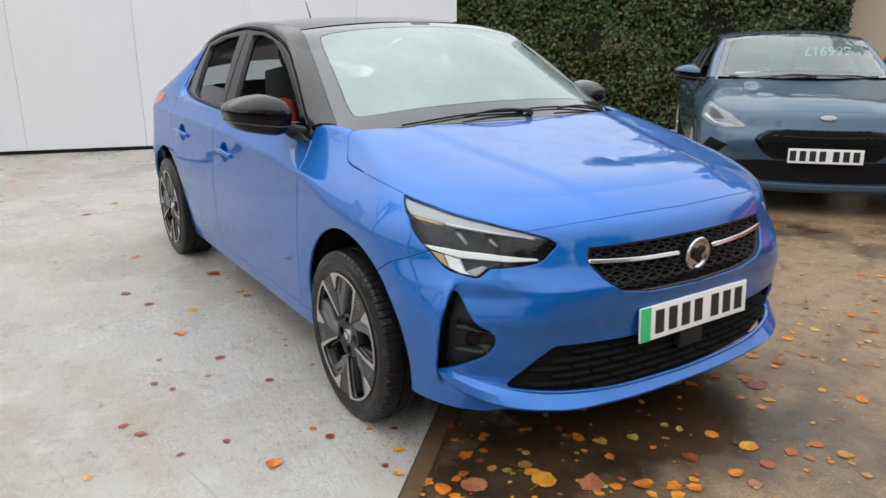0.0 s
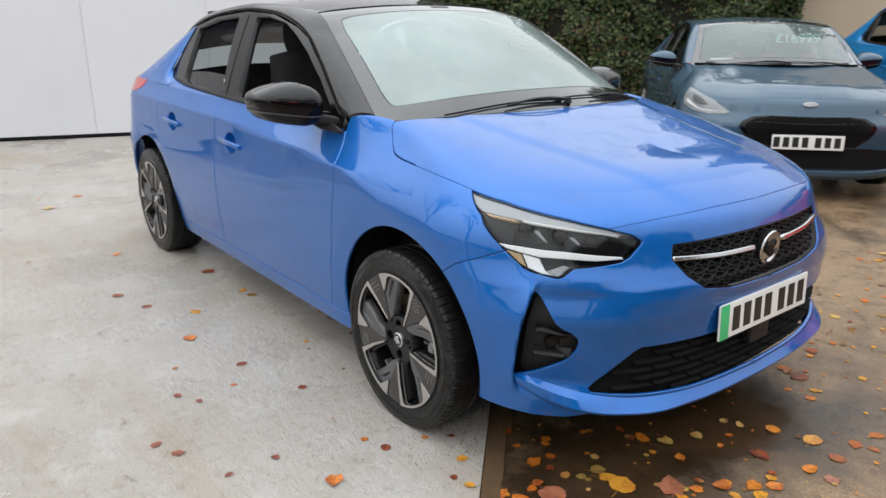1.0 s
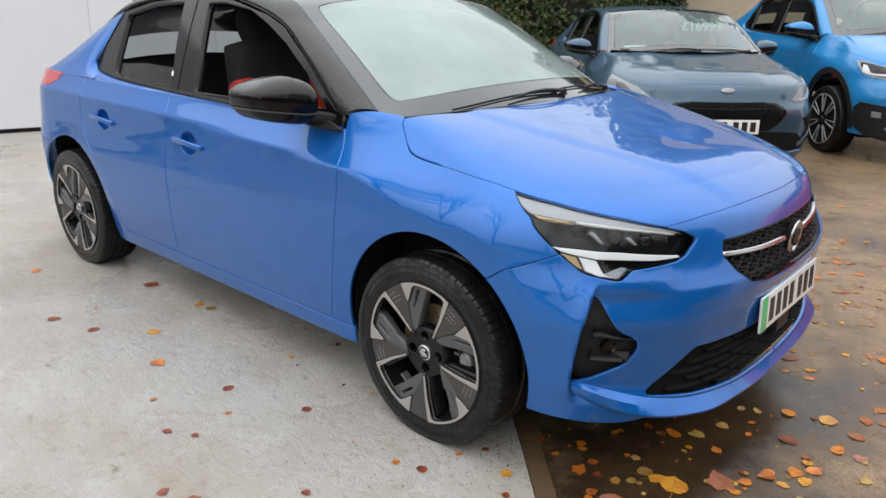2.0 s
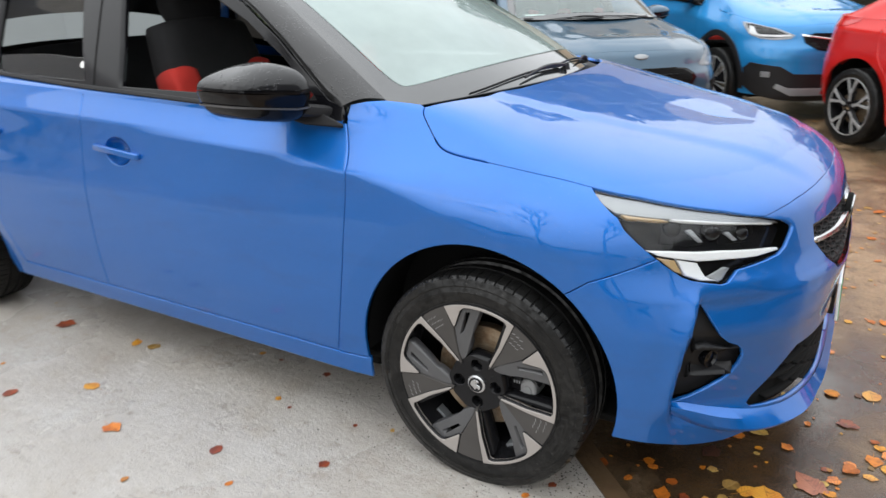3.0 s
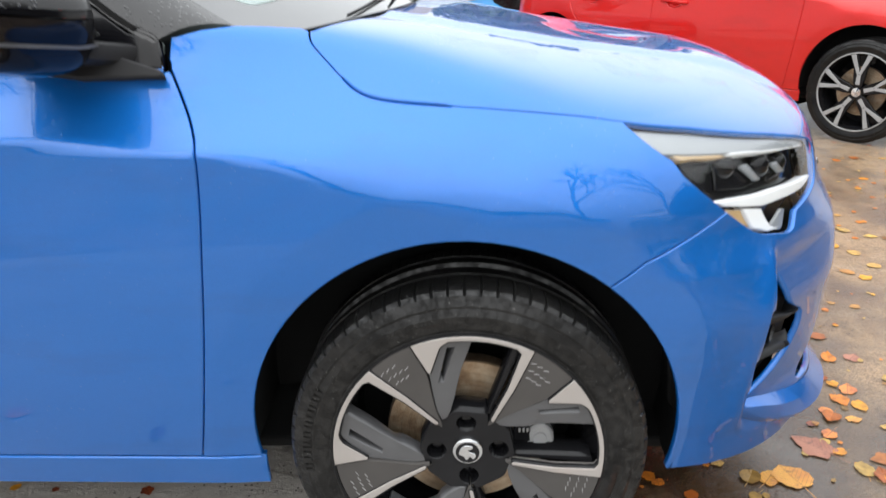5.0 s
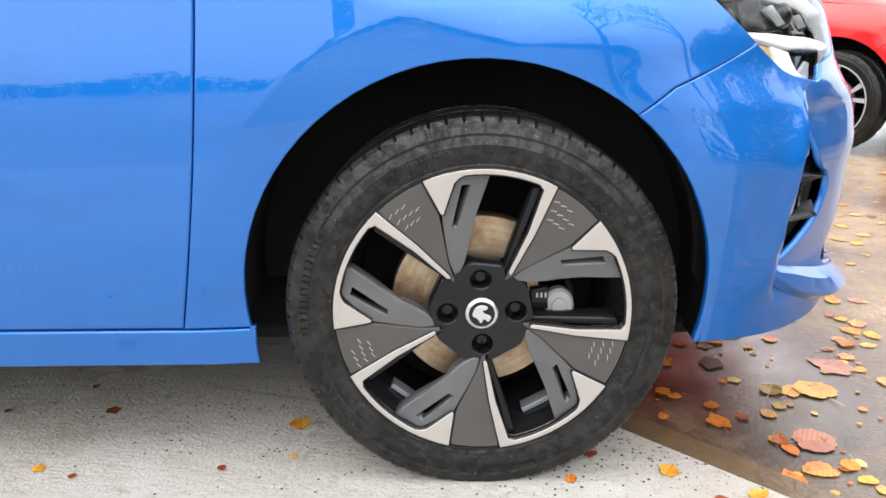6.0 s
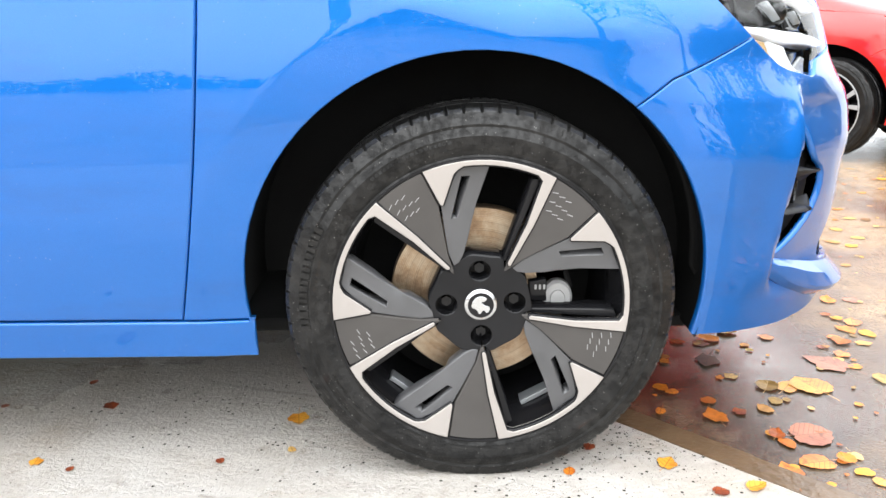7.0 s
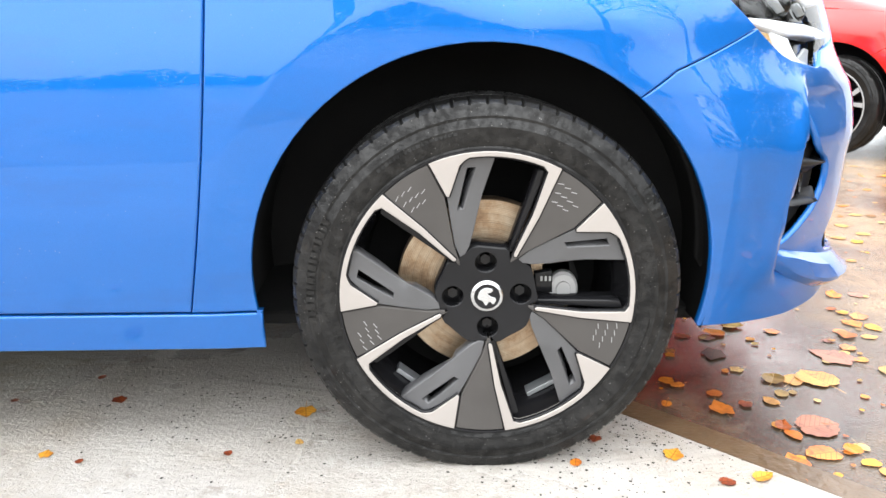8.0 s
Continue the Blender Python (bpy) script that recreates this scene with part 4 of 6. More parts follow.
    badge.matrix_local = Matrix.Translation((.781, 0, .655)) @ Matrix.Rotation(radians(90), 4, "Z") @ Matrix.Rotation(radians(4), 4, "X")
    bm = revolve(bmesh.new(), [(.0555, -.005), (.0562, .0), (.0555, .010)], 40)
    bmesh.ops.recalc_face_normals(bm, faces=bm.faces[:])
    smooth(part("badge_collar", bm, SHADOW, badge, "black collar of the badge"))
    sign = plate_solid("badge_emblem", rounded([(-.030, .008), (-.014, .028), (-.004, .006), (.016, .030), (.032, .012), (.008, -.004), (.026, -.020), (.004, -.034), (-.008, -.012), (-.026, -.016)], 1), -.0115, -.006, GLOSS_BLACK, badge, bevel=.0006)
    # --- lower intake with staggered slats
    lower = intake + [(-u, v) for u, v in intake[1:-1][::-1]]
    panel("intake_back", both(sunk(.032)), lower, SHADOW, car, step=.04, sv=sv, depth=.004, gap=-.02)
    la = np.array(lower)
    if fine:
        for r in range(7):
            v = .19 + .043 * r
            for c in range(-6, 6):
                u0, u1 = .096 * (c + .5 * (r % 2)) + .004, .096 * (c + 1 + .5 * (r % 2)) - .004
                mid = np.array([[u0 + .004, v], [u1 - .004, v], [(u0 + u1) / 2, v + .012]])
                if not inside(la, mid).all():
                    continue
                panel("intake_slat", both(sunk(.012)), [(u0, v - .007), (u1 - .008, v - .007), (u1, v + .003), (u1 - .004, v + .007), (u0 + .010, v + .007), (u0 - .004, v + .001)], SHADOW, car, step=.05, sv=sv, depth=.03, gap=0)
    # sensor block under the plate
    bm = bmesh.new()
    box(bm, (.765, -.055, .345), (.792, .055, .405), .006)
    smooth(part("radar_cover", bm, BLACK, car, "matt black sensor cover"))
    # --- fog lamp pods
    for sd in (1, -1):
        panel("fog_surround", behind(.050), fog, BLACK, car, side=sd, step=.02, sv=sv, depth=.01, gap=-.006, label="black fog lamp surround")
        pod = [(.596, .534), (.572, .538), (.503, .514), (.496, .462), (.511, .392), (.56, .374), (.594, .378), (.602, .400)]

        def wedge(u, v):
            # two lips with a hollow between them that holds the lamp
            lips = math.exp(-((v - .515) / .020) ** 2) + math.exp(-((v - .398) / .016) ** 2)
            return behind(.056 - .034 * min(1.0, lips))(u, v)
        panel("fog_pod", wedge, pod, BLACK, car, side=sd, step=.008, sv=sv, depth=.03, roll=.004, label="black fog lamp pod")
        bm = revolve(bmesh.new(), [(0, .004), (.016, .006), (.020, .0), (.022, .0), (.022, .02)], 28)
        bmesh.ops.recalc_face_normals(bm, faces=bm.faces[:])
        f = smooth(part("fog_lamp", bm, GLOSS_BLACK, car, "small round fog lamp"))
        c = behind(.050)(.560, .455)
        f.matrix_local = Matrix.Translation((c[0] + .012, (c[1] - .004) * sd, c[2])) @ Matrix.Rotation(radians(58 * sd), 4, "Z")
        # --- headlamp
        lamp = [(.797, 1.218), (.69, 1.204), (.61, 1.166), (.525, 1.124), (.440, 1.052), (.372, .975), (.374, .955), (.400, .900), (.421, .875), (.456, .859), (.520, .836), (.546, .793), (.556, .787), (.612, .800), (.628, .811), (.642, .830), (.671, .872), (.682, .891), (.705, .925), (.732, .968), (.755, 1.038), (.775, 1.12)]
        lamp = flowing(lamp + lamp[:1], 1)[:-1]
        head = panel("headlamp", sunk(.040), lamp, HUB_BLACK, car, side=sd, step=.02, sv=sv, depth=.01, gap=-.004, label="slim headlamp with a white light guide")
        panel("lamp_upper_band", sunk(.012), [(.795, 1.214), (.69, 1.202), (.61, 1.164), (.525, 1.121), (.443, 1.050), (.395, .99), (.435, 1.000), (.537, 1.034), (.613, 1.058), (.669, 1.058), (.749, 1.060), (.774, 1.12)], SILVER, head, side=sd, step=.02, sv=sv, depth=.02, label="silver upper reflector")
        panel("upper_light_guide", sunk(.008), [(.640, 1.060), (.60, 1.060), (.52, 1.038), (.42, .998), (.415, .986), (.52, 1.018), (.60, 1.038), (.635, 1.042)], WHITE_LAMP, head, side=sd, step=.02, sv=sv, depth=.02, label="white upper light guide")
        panel("lower_light_guide", sunk(.008), [(.690, .898), (.635, .903), (.585, .903), (.537, .907), (.414, .900), (.410, .886), (.470, .872), (.537, .870), (.592, .864), (.635, .872), (.668, .880)], WHITE_LAMP, head, side=sd, step=.015, sv=sv, depth=.025, label="white running-light strip")
        panel("lamp_drop", sunk(.010), [(.632, .870), (.592, .861), (.580, .814), (.560, .796), (.590, .796), (.620, .812)], WHITE_LAMP, head, side=sd, step=.015, sv=sv, depth=.02, label="silver lower reflector")
        panel("turn_lamp", sunk(.012), [(.670, .874), (.634, .868), (.622, .815), (.640, .824), (.656, .848)], AMBER, head, side=sd, step=.02, sv=sv, depth=.01, label="pale amber turn lamp")
        for u, v, r in ((.63, 1.00, .026), (.545, .985, .026), (.475, .972, .022)):
            bm = bmesh.new()
            bmesh.ops.create_uvsphere(bm, u_segments=20, v_segments=12, radius=r)
            ob = smooth(part("projector_lens", bm, GLOSS_BLACK, head, "dark projector lens"), 180)
            c = sunk(.045)(u, v)
            ob.location = (c[0], c[1] * sd, c[2])
        panel("side_marker", sunk(.010), [(.738, 1.052), (.655, 1.052), (.640, 1.030), (.700, 1.028), (.725, 1.020)], AMBER, head, side=sd, step=.03, sv=sv, depth=.02, label="pale amber side marker")
        panel("lamp_reflector", sunk(.034), [(.652, 1.03), (.585, 1.03), (.56, .93), (.60, .918), (.66, .925)], HUB_BLACK, head, side=sd, step=.03, sv=sv, depth=.004, label="black reflector box")
        panel("lamp_reflector", sunk(.034), [(.545, 1.02), (.475, .99), (.455, .93), (.535, .925)], HUB_BLACK, head, side=sd, step=.03, sv=sv, depth=.004, label="black reflector box")
        panel("lamp_fin", sunk(.018), [(.610, .985), (.596, .992), (.572, .942), (.580, .936)], SILVER, head, side=sd, step=.03, sv=sv, depth=.012)
        panel("lamp_fin", sunk(.018), [(.528, .975), (.516, .980), (.498, .945), (.506, .940)], SILVER, head, side=sd, step=.03, sv=sv, depth=.012)
        panel("lower_reflector", sunk(.014), [(.580, .812), (.540, .846), (.526, .840), (.546, .800), (.556, .792), (.562, .796)], SILVER, head, side=sd, step=.02, sv=sv, depth=.006)
        cover = panel("lamp_cover", sunk(.001), lamp, LENS, head, side=sd, step=.02, sv=sv, depth=.004, label="clear lamp cover")
        cover.visible_shadow = False
    # --- front lip
    front_lip(car, colour, sunk, behind)
    number_plate(car, (.797, 0, .468), 0, 3, green=True)


def comb(car, f, outline, rows, cols, v0, v1, u1, material, name="grille_cell"):
    """Honeycomb of small open cells inside an outline."""
    area = np.array(outline)
    c0 = area.mean(0)
    for r in range(rows):
        for c in range(cols):
            u = -u1 + 2 * u1 * (c + .5 * (r % 2)) / cols
            v = v0 + (v1 - v0) * (r + .5) / rows
            if not inside(c0 + (area - c0) * .95, np.array([[u, v]]))[0]:
                continue
            o = Vector(f(u, v))
            eu, ev = Vector(f(u + u1 / cols, v)) - o, Vector(f(u, v + (v1 - v0) / rows * .5)) - o
            n = Vector((1, 0, -.1))
            bm = bmesh.new()
            rim = [bm.verts.new(o + eu * math.cos(a) + ev * math.sin(a) * .95) for a in (0, 1.05, 2.09, 3.14, 4.19, 5.24)]
            cut = [bm.verts.new(o + eu * math.cos(a) * .72 + ev * math.sin(a) * .62) for a in (0, 1.05, 2.09, 3.14, 4.19, 5.24)]
            deep = [bm.verts.new(q.co - n * .018) for q in cut]
            for j in range(6):
                k2 = (j + 1) % 6
                bm.faces.new((rim[j], rim[k2], cut[k2], cut[j]))
                bm.faces.new((cut[j], cut[k2], deep[k2], deep[j]))
            part(name, bm, material, car)


def lamp_unit(car, sunk, outline, guide, sv=0.7, bowl=.36, bowl_mat=None):
    """Proud headlamp: dark box, silver reflector, white guide and clear cover."""
    for sd in (1, -1):
        head = panel("headlamp", sunk(-.003), outline, SILVER, car, side=sd, step=.03, sv=sv, depth=.02, label="clear headlamp with silver reflector")
        c = np.array(outline).mean(0)
        panel("lamp_bowl", sunk(-.006), [tuple(c + (np.array(p) - c) * bowl) for p in outline], bowl_mat or SPOKE_LUG, head, side=sd, step=.03, sv=sv, depth=.003)
        panel("light_guide", sunk(-.009), guide, WHITE_LAMP, head, side=sd, step=.03, sv=sv, depth=.006, label="white light guide")
        cover = panel("lamp_cover", sunk(-.014), outline, LENS, head, side=sd, step=.03, sv=sv, depth=.012)
        cover.visible_shadow = False


def hexagon_face(car, K, S, sunk, behind, colour, fine, grille, intake, fog):
    """Front end with a large dark six-sided grille, oval badge and angular side vents."""
    sv = 0.7
    lamp_unit(car, sunk, [(.80, 1.17), (.70, 1.165), (.60, 1.09), (.50, .99), (.40, .868), (.42, .838), (.52, .805), (.64, .805), (.76, .86), (.81, .98)],
              [(.74, .90), (.60, .835), (.47, .842), (.45, .855), (.60, .858), (.72, .94)])
    mouth = whole_outline([(0, .865), (.20, .860), (.285, .835), (.335, .76), (.345, .70), (.295, .54), (.245, .455), (0, .445)])
    panel("grille_frame", both(sunk(-.010)), mouth, GLOSS_BLACK, car, step=.04, sv=sv, depth=.02, label="gloss black grille surround")
    c = np.array([0, .66])
    inner = [tuple(c + (np.array(p) - c) * .92) for p in mouth]
    panel("grille_mesh", both(sunk(-.0125)), inner, SHADOW, car, step=.05, sv=sv, depth=.004)
    comb(car, both(sunk(-.016)), inner, 7, 18, .45, .86, .34, SHADOW)
    low = whole_outline([(0, .44), (.30, .44), (.44, .40), (.50, .30), (.51, .16), (0, .15)])
    panel("lower_intake", both(sunk(-.008)), low, SHADOW, car, step=.05, sv=sv, depth=.02, label="black lower intake")
    panel("front_splitter", both(sunk(-.030)), whole_outline([(0, .13), (.30, .13), (.52, .16), (.53, .11), (.3, .07), (0, .07)]), colour, car, step=.05, sv=sv, depth=.04)
    for sd in (1, -1):
        panel("side_vent", sunk(-.006), [(.47, .60), (.60, .66), (.66, .52), (.62, .26), (.50, .18), (.47, .28), (.55, .42)], SHADOW, car, side=sd, step=.04, sv=sv, depth=.012, label="black side vent")
        panel("vent_blade", sunk(-.014), [(.46, .26), (.56, .34), (.64, .38), (.63, .31), (.55, .24), (.46, .20)], colour, car, side=sd, step=.04, sv=sv, depth=.02)
    p = S(0, 1.06)
    bm = bmesh.new()
    bmesh.ops.create_uvsphere(bm, u_segments=24, v_segments=12, radius=1)
    for v in bm.verts:
        v.co = Vector((v.co.x * .008, v.co.y * .058, v.co.z * .024))
    badge = smooth(part("badge", bm, SILVER, car, "oval silver badge"), 180)
    badge.matrix_local = pose(p[0] + .004, 0, p[2], 0, -35, 0)
    q = S(0, .525)
    number_plate(car, (q[0] + .032, 0, q[2]), 0, 3)


def crossover_face(car, K, S, sunk, behind, colour, fine, grille, intake, fog):
    """Tall front end with a chrome-barred grille, black lower cladding and silver skid plate."""
    sv = 0.7
    lamp_unit(car, sunk, [(.78, 1.08), (.70, 1.10), (.58, 1.05), (.46, .985), (.375, .93), (.40, .875), (.50, .845), (.60, .845), (.68, .88), (.76, .99)],
              [(.69, .90), (.60, .875), (.46, .890), (.40, .915), (.41, .935), (.52, .915), (.62, .905), (.66, .99), (.70, 1.00)], bowl=.80, bowl_mat=HUB_BLACK)
    mouth = whole_outline([(0, .97), (.25, .96), (.33, .93), (.32, .83), (.24, .735), (.12, .70), (0, .695)])
    panel("grille_mesh", both(sunk(-.006)), mouth, SHADOW, car, step=.05, sv=sv, depth=.012)
    comb(car, both(sunk(-.011)), mouth, 6, 20, .70, .97, .33, GLOSS_BLACK)
    for sg in (1, -1):
        panel("chrome_bar", both(sunk(-.016)), [(.335 * sg, .915), (.335 * sg, .945), (.18 * sg, .905), (.06 * sg, .86), (.06 * sg, .83), (.18 * sg, .875)], CHROME, car, step=.04, sv=sv, depth=.01, label="chrome grille bar")
    bm = revolve(bmesh.new(), [(.0, -.006), (.040, -.004), (.046, -.010), (.054, -.010), (.057, .0), (.055, .02)], 32)
    bmesh.ops.recalc_face_normals(bm, faces=bm.faces[:])
    p = S(0, .845)
    badge = smooth(part("badge", bm, CHROME, car, "round chrome badge"))
    badge.matrix_local = Matrix.Translation((p[0] + .012, 0, p[2])) @ Matrix.Rotation(radians(90), 4, "Z")
    panel("lower_cladding", both(sunk(-.010)), whole_outline([(0, .40), (.36, .40), (.44, .50), (.64, .53), (.69, .44), (.70, .20), (.60, .08), (.45, .03), (.30, .01), (0, .01)]), BLACK, car, step=.04, sv=sv, depth=.02, label="black lower cladding")
    panel("skid_plate", both(sunk(-.022)), whole_outline([(0, .09), (.38, .09), (.48, .20), (.46, .26), (.39, .20), (0, .20)]), SILVER, car, step=.05, sv=sv, depth=.02, label="silver skid plate")
    for sd in (1, -1):
        panel("fog_lamp", sunk(-.016), [(.56, .42), (.50, .42), (.50, .34), (.56, .34)], SILVER, car, side=sd, step=.03, sv=sv, depth=.01)
        for i in (0, 1):
            ax, r = K["arches"][i]
            wide = dict(K, arches=[(q[0], q[1] + .055) for q in K["arches"]])
            ring = arch_line(K, i, -8 if i == 0 else 0, 188, 24) + arch_line(wide, i, 186, -8 if i == 0 else 0, 24)
            panel("arch_cladding", sunk(-.010), ring, BLACK, car, side=sd, step=.05, sv=sv, depth=.02, label="black wheel arch cladding")
        panel("sill_cladding", sunk(-.010), [(1.44, .0), (1.44, .16), (3.18, .16), (3.18, .0)], BLACK, car, side=sd, step=.06, sv=sv, depth=.02)
    q = S(0, .545)
    number_plate(car, (q[0] + .012, 0, q[2]), 0, 3)


FACES = {"wing_bar": wing_bar_face, "hexagon": hexagon_face, "crossover": crossover_face}


def hatchback(name, colour, label, fine=True, category="car", K=HATCH, face="wing_bar", roof_paint=None, wheel_r=.309):
    """A whole five-door car with its lamps, grilles, glass, seats and wheels; face picks the front end."""
    roof_paint = roof_paint or BLACK_ROOF
    sx, sy, sz = K["scale"]

    def SC(f):
        return lambda *a: (lambda p: (p[0] * sx, p[1] * sy, p[2] * sz))(f(*a))
    glass_at, rail_at, screen_at, roof_at = SC(side_glass), SC(rail), SC(screen), SC(roof)
    own = face == "wing_bar"
    step = 0.022 if fine else 0.045
    sv = 0.7
    car = empty(name, label=label, category=category)

    def S(u, v):
        return skin(K, u, v)

    def sunk(d):
        def f(u, v):
            h = 2e-3
            p = np.array(skin(K, u, v))
            n = np.cross(np.array(skin(K, u, v + h)) - np.array(skin(K, u, v - h)), np.array(skin(K, u + h, v)) - np.array(skin(K, u - h, v)))
            return tuple(p - n / max(1e-12, np.linalg.norm(n)) * d)
        return f

    def behind(d):
        """Like sunk, under the skin without its sharp bumper corner."""
        plain = dict(K, cheek=0)

        def f(u, v):
            h = 2e-3
            p = np.array(skin(plain, u, v))
            n = np.cross(np.array(skin(plain, u, v + h)) - np.array(skin(plain, u, v - h)), np.array(skin(plain, u + h, v)) - np.array(skin(plain, u - h, v)))
            return tuple(p - n / max(1e-12, np.linalg.norm(n)) * d)
        return f
    kw = dict(step=step, sv=sv)
    arch0 = arch_line(K, 0, 180, 0)
    def crest(u, z):
        """v on the upper skin at a height."""
        lo, hi = 1.0, 1.6
        for _ in range(30):
            mid = (lo + hi) / 2
            lo, hi = (mid, hi) if skin_unit(K, u, mid)[2] < z else (lo, mid)
        return lo
    # --- bonnet
    seam = flowing([(.797, .8475), (.866, .8600), (.933, .8675), (1.004, .8740), (1.06, .8785), (1.125, .8835), (1.163, .8880), (1.192, .8935), (1.213, .9015), (1.233, .916), (1.262, .944), (1.284, .966), (1.293, .978), (1.296, .991)])
    seam = [(u, crest(u, z) if z > keyed(K["shoulder"], u) else level(K, u, z)) for u, z in seam]
    bonnet = [(0, 1.228), (.10, 1.225), (.183, 1.214), (.260, 1.192), (.330, 1.159), (.390, 1.112), (.440, 1.058), (.525, 1.128), (.61, 1.170), (.69, 1.208)] + seam + [(1.272, 1.46), (1.24, 1.525), (1.20, 1.60), (1.175, 1.70), (1.172, 1.85), (1.172, 2.0), (0, 2.0)]
    hood = panel("bonnet", S, bonnet, colour, car, mirror=True, seams=(("u", 0), ("v", 2)), step=.014 if fine else .04, sv=sv)
    # --- wings
    a_up = [p for p in arch_line(K, 0, 188, 51, 26)]
    door_edge = [(1.503, .985), (1.484, .94), (1.464, .895), (1.450, .848), (1.452, .77), (1.458, .68), (1.473, .50), (1.500, .28), (1.529, .103)]
    door_edge = flowing(door_edge)
    wing = seam + [(1.31, crest(1.31, .996)), (1.41, crest(1.41, 1.004)), (1.46, crest(1.46, 1.0)), (1.505, crest(1.505, .990)), (1.507, 1.03)] + door_edge + [(1.415, .103)] + a_up + [(.802, .745), (.671, .869), (.682, .888), (.705, .922), (.732, .965), (.755, 1.035), (.775, 1.12)]
    if not own:
        wing = [p for p in wing if p[0] > .81 or p[1] < .87]
        wing = seam + [(1.31, crest(1.31, .996)), (1.41, crest(1.41, 1.004)), (1.46, crest(1.46, 1.0)), (1.505, crest(1.505, .990)), (1.507, 1.03)] + door_edge + [(1.415, .103)] + a_up + [(.802, .745)]
    for sd in (1, -1):
        panel("wing", S, wing, colour, car, side=sd, step=(.010 if sd > 0 else .022) if fine else .04, sv=sv, gap=.0012, roll=.0024)
    # --- nose and bumper
    fog = [(.600, .712), (.578, .702), (.552, .63), (.528, .557), (.491, .520), (.487, .462), (.508, .387), (.540, .347), (.590, .294), (.636, .266), (.625, .37), (.617, .47), (.611, .56), (.606, .66)]
    fog = [tuple(p) for p in rounded(fog, 1)]
    grille = [(0, .965), (.176, .957), (.299, .945), (.306, .877), (.276, .794), (.237, .730), (.155, .698), (0, .688)]
    intake = [(0, .44), (.207, .453), (.304, .460), (.372, .462), (.386, .445), (.410, .395), (.445, .31), (.472, .245), (.468, .230), (.370, .203), (.235, .180), (0, .165)]
    a_low = arch_line(K, 0, -14, 51, 14)
    bumper = [(.802, .745), (.671, .869), (.642, .827), (.628, .808), (.612, .797), (.556, .784), (.545, .790), (.520, .833), (.456, .856), (.420, .872), (.399, .897), (.372, .955), (.369, .972), (.440, 1.058), (.390, 1.112), (.330, 1.159), (.260, 1.192), (.183, 1.214), (.10, 1.225), (0, 1.228)] + grille + intake \
        + [(0, .105), (.30, .115), (.42, .128), (.48, .115), (.53, .092), (.60, .078), (.741, .072)] + a_low
    if not own:
        bumper = [(.802, .745), (.797, 1.222), (.69, 1.208), (.61, 1.170), (.525, 1.128), (.440, 1.058), (.390, 1.112), (.330, 1.159), (.260, 1.192), (.183, 1.214), (.10, 1.225), (0, 1.228), (0, 0), (.30, .0), (.45, .02), (.53, .06), (.60, .075), (.741, .072)] + a_low
        wing = None
    panel("front_bumper", S, bumper, colour, car, mirror=True, seams=(("u", 0),), holes=[fog] if own else [], step=.009 if fine else .04, sv=sv, gap=.0010, roll=.002)
    lip_gap = .0
    # --- sills, doors, quarters
    for sd in (1, -1):
        panel("sill", S, [(1.415, .012), (1.415, .100), (3.205, .100), (3.205, .012)], colour, car, side=sd, **kw)
        front_seam = door_edge
        rear_seam = [(2.590, .103), (2.590, .458), (2.586, .707), (2.574, .882), (2.60, .985)]

        def cup(u0, v0):
            return [(u0 + .062 * math.cos(a), v0 + .050 * math.sin(a) / sv * .8) for a in np.linspace(0, 2 * math.pi, 20, False)]
        for nm, outline, u0, z0 in (("front_door", front_seam + rear_seam, 2.395, .792),
                                    ("rear_door", rear_seam[::-1] + [(3.10, .103), (3.13, .20), (3.185, .36), (3.26, .50), (3.36, .62), (3.40, .75), (3.40, .985)], 3.160, .812)):
            v0 = level(K, u0, z0)
            door = panel(nm, S, outline, colour, car, side=sd, holes=[cup(u0, v0)], step=.015 if fine and sd > 0 else step * 1.3, sv=sv)
            if sd < 0 and not fine:
                continue
            # handle cup and bar
            p0 = S(u0, v0)

            def bowl(a, r, u0=u0, v0=v0, sd=sd):
                an = a * 2 * math.pi
                u, v = u0 + .063 * r * math.cos(an), v0 + .0580 * r * math.sin(an)
                q = sunk(.028 * math.sqrt(max(0, 1 - r ** 2)) + .001)(u, v)
                return q[0], q[1] * sd, q[2]
            patch("handle_recess", bowl, 24, 6, colour, door, flip=sd < 0)
            bm = bmesh.new()
            box(bm, (-.112, -.012, -.017), (.112, .008, .017), .009)
            for v in bm.verts:
                v.co.y += .022 * (abs(v.co.x) / .112) ** 3
                v.co.z *= 1 - .42 * (abs(v.co.x) / .112) ** 2
            bar = smooth(part("door_handle", bm, colour, door, "body-coloured pull handle"))
            bar.location = (p0[0], (p0[1] - .022) * sd, p0[2])
            bar.rotation_euler = (0, radians(4), 0)
            if sd < 0:
                bar.scale = (1, -1, 1)
        rear_arch = arch_line(K, 1, 0, 188, 26)
        quarter = [(3.205, .012), (3.205, .103), (3.10, .103), (3.13, .20), (3.185, .36)] + [p for p in rear_arch[1:]] + [(4.19, .10), (4.28, .5), (4.22, .985), (3.40, .985), (3.40, .75), (3.36, .62), (3.26, .50)]
        quarter = [(3.40, .985), (3.40, .75), (3.36, .62), (3.26, .50)] + arch_line(K, 1, 35, 188, 24) + [(4.05, .10), (4.15, .3), (4.15, .6), (4.15, 1.0)]
        panel("rear_quarter", S, quarter, colour, car, side=sd, **kw)
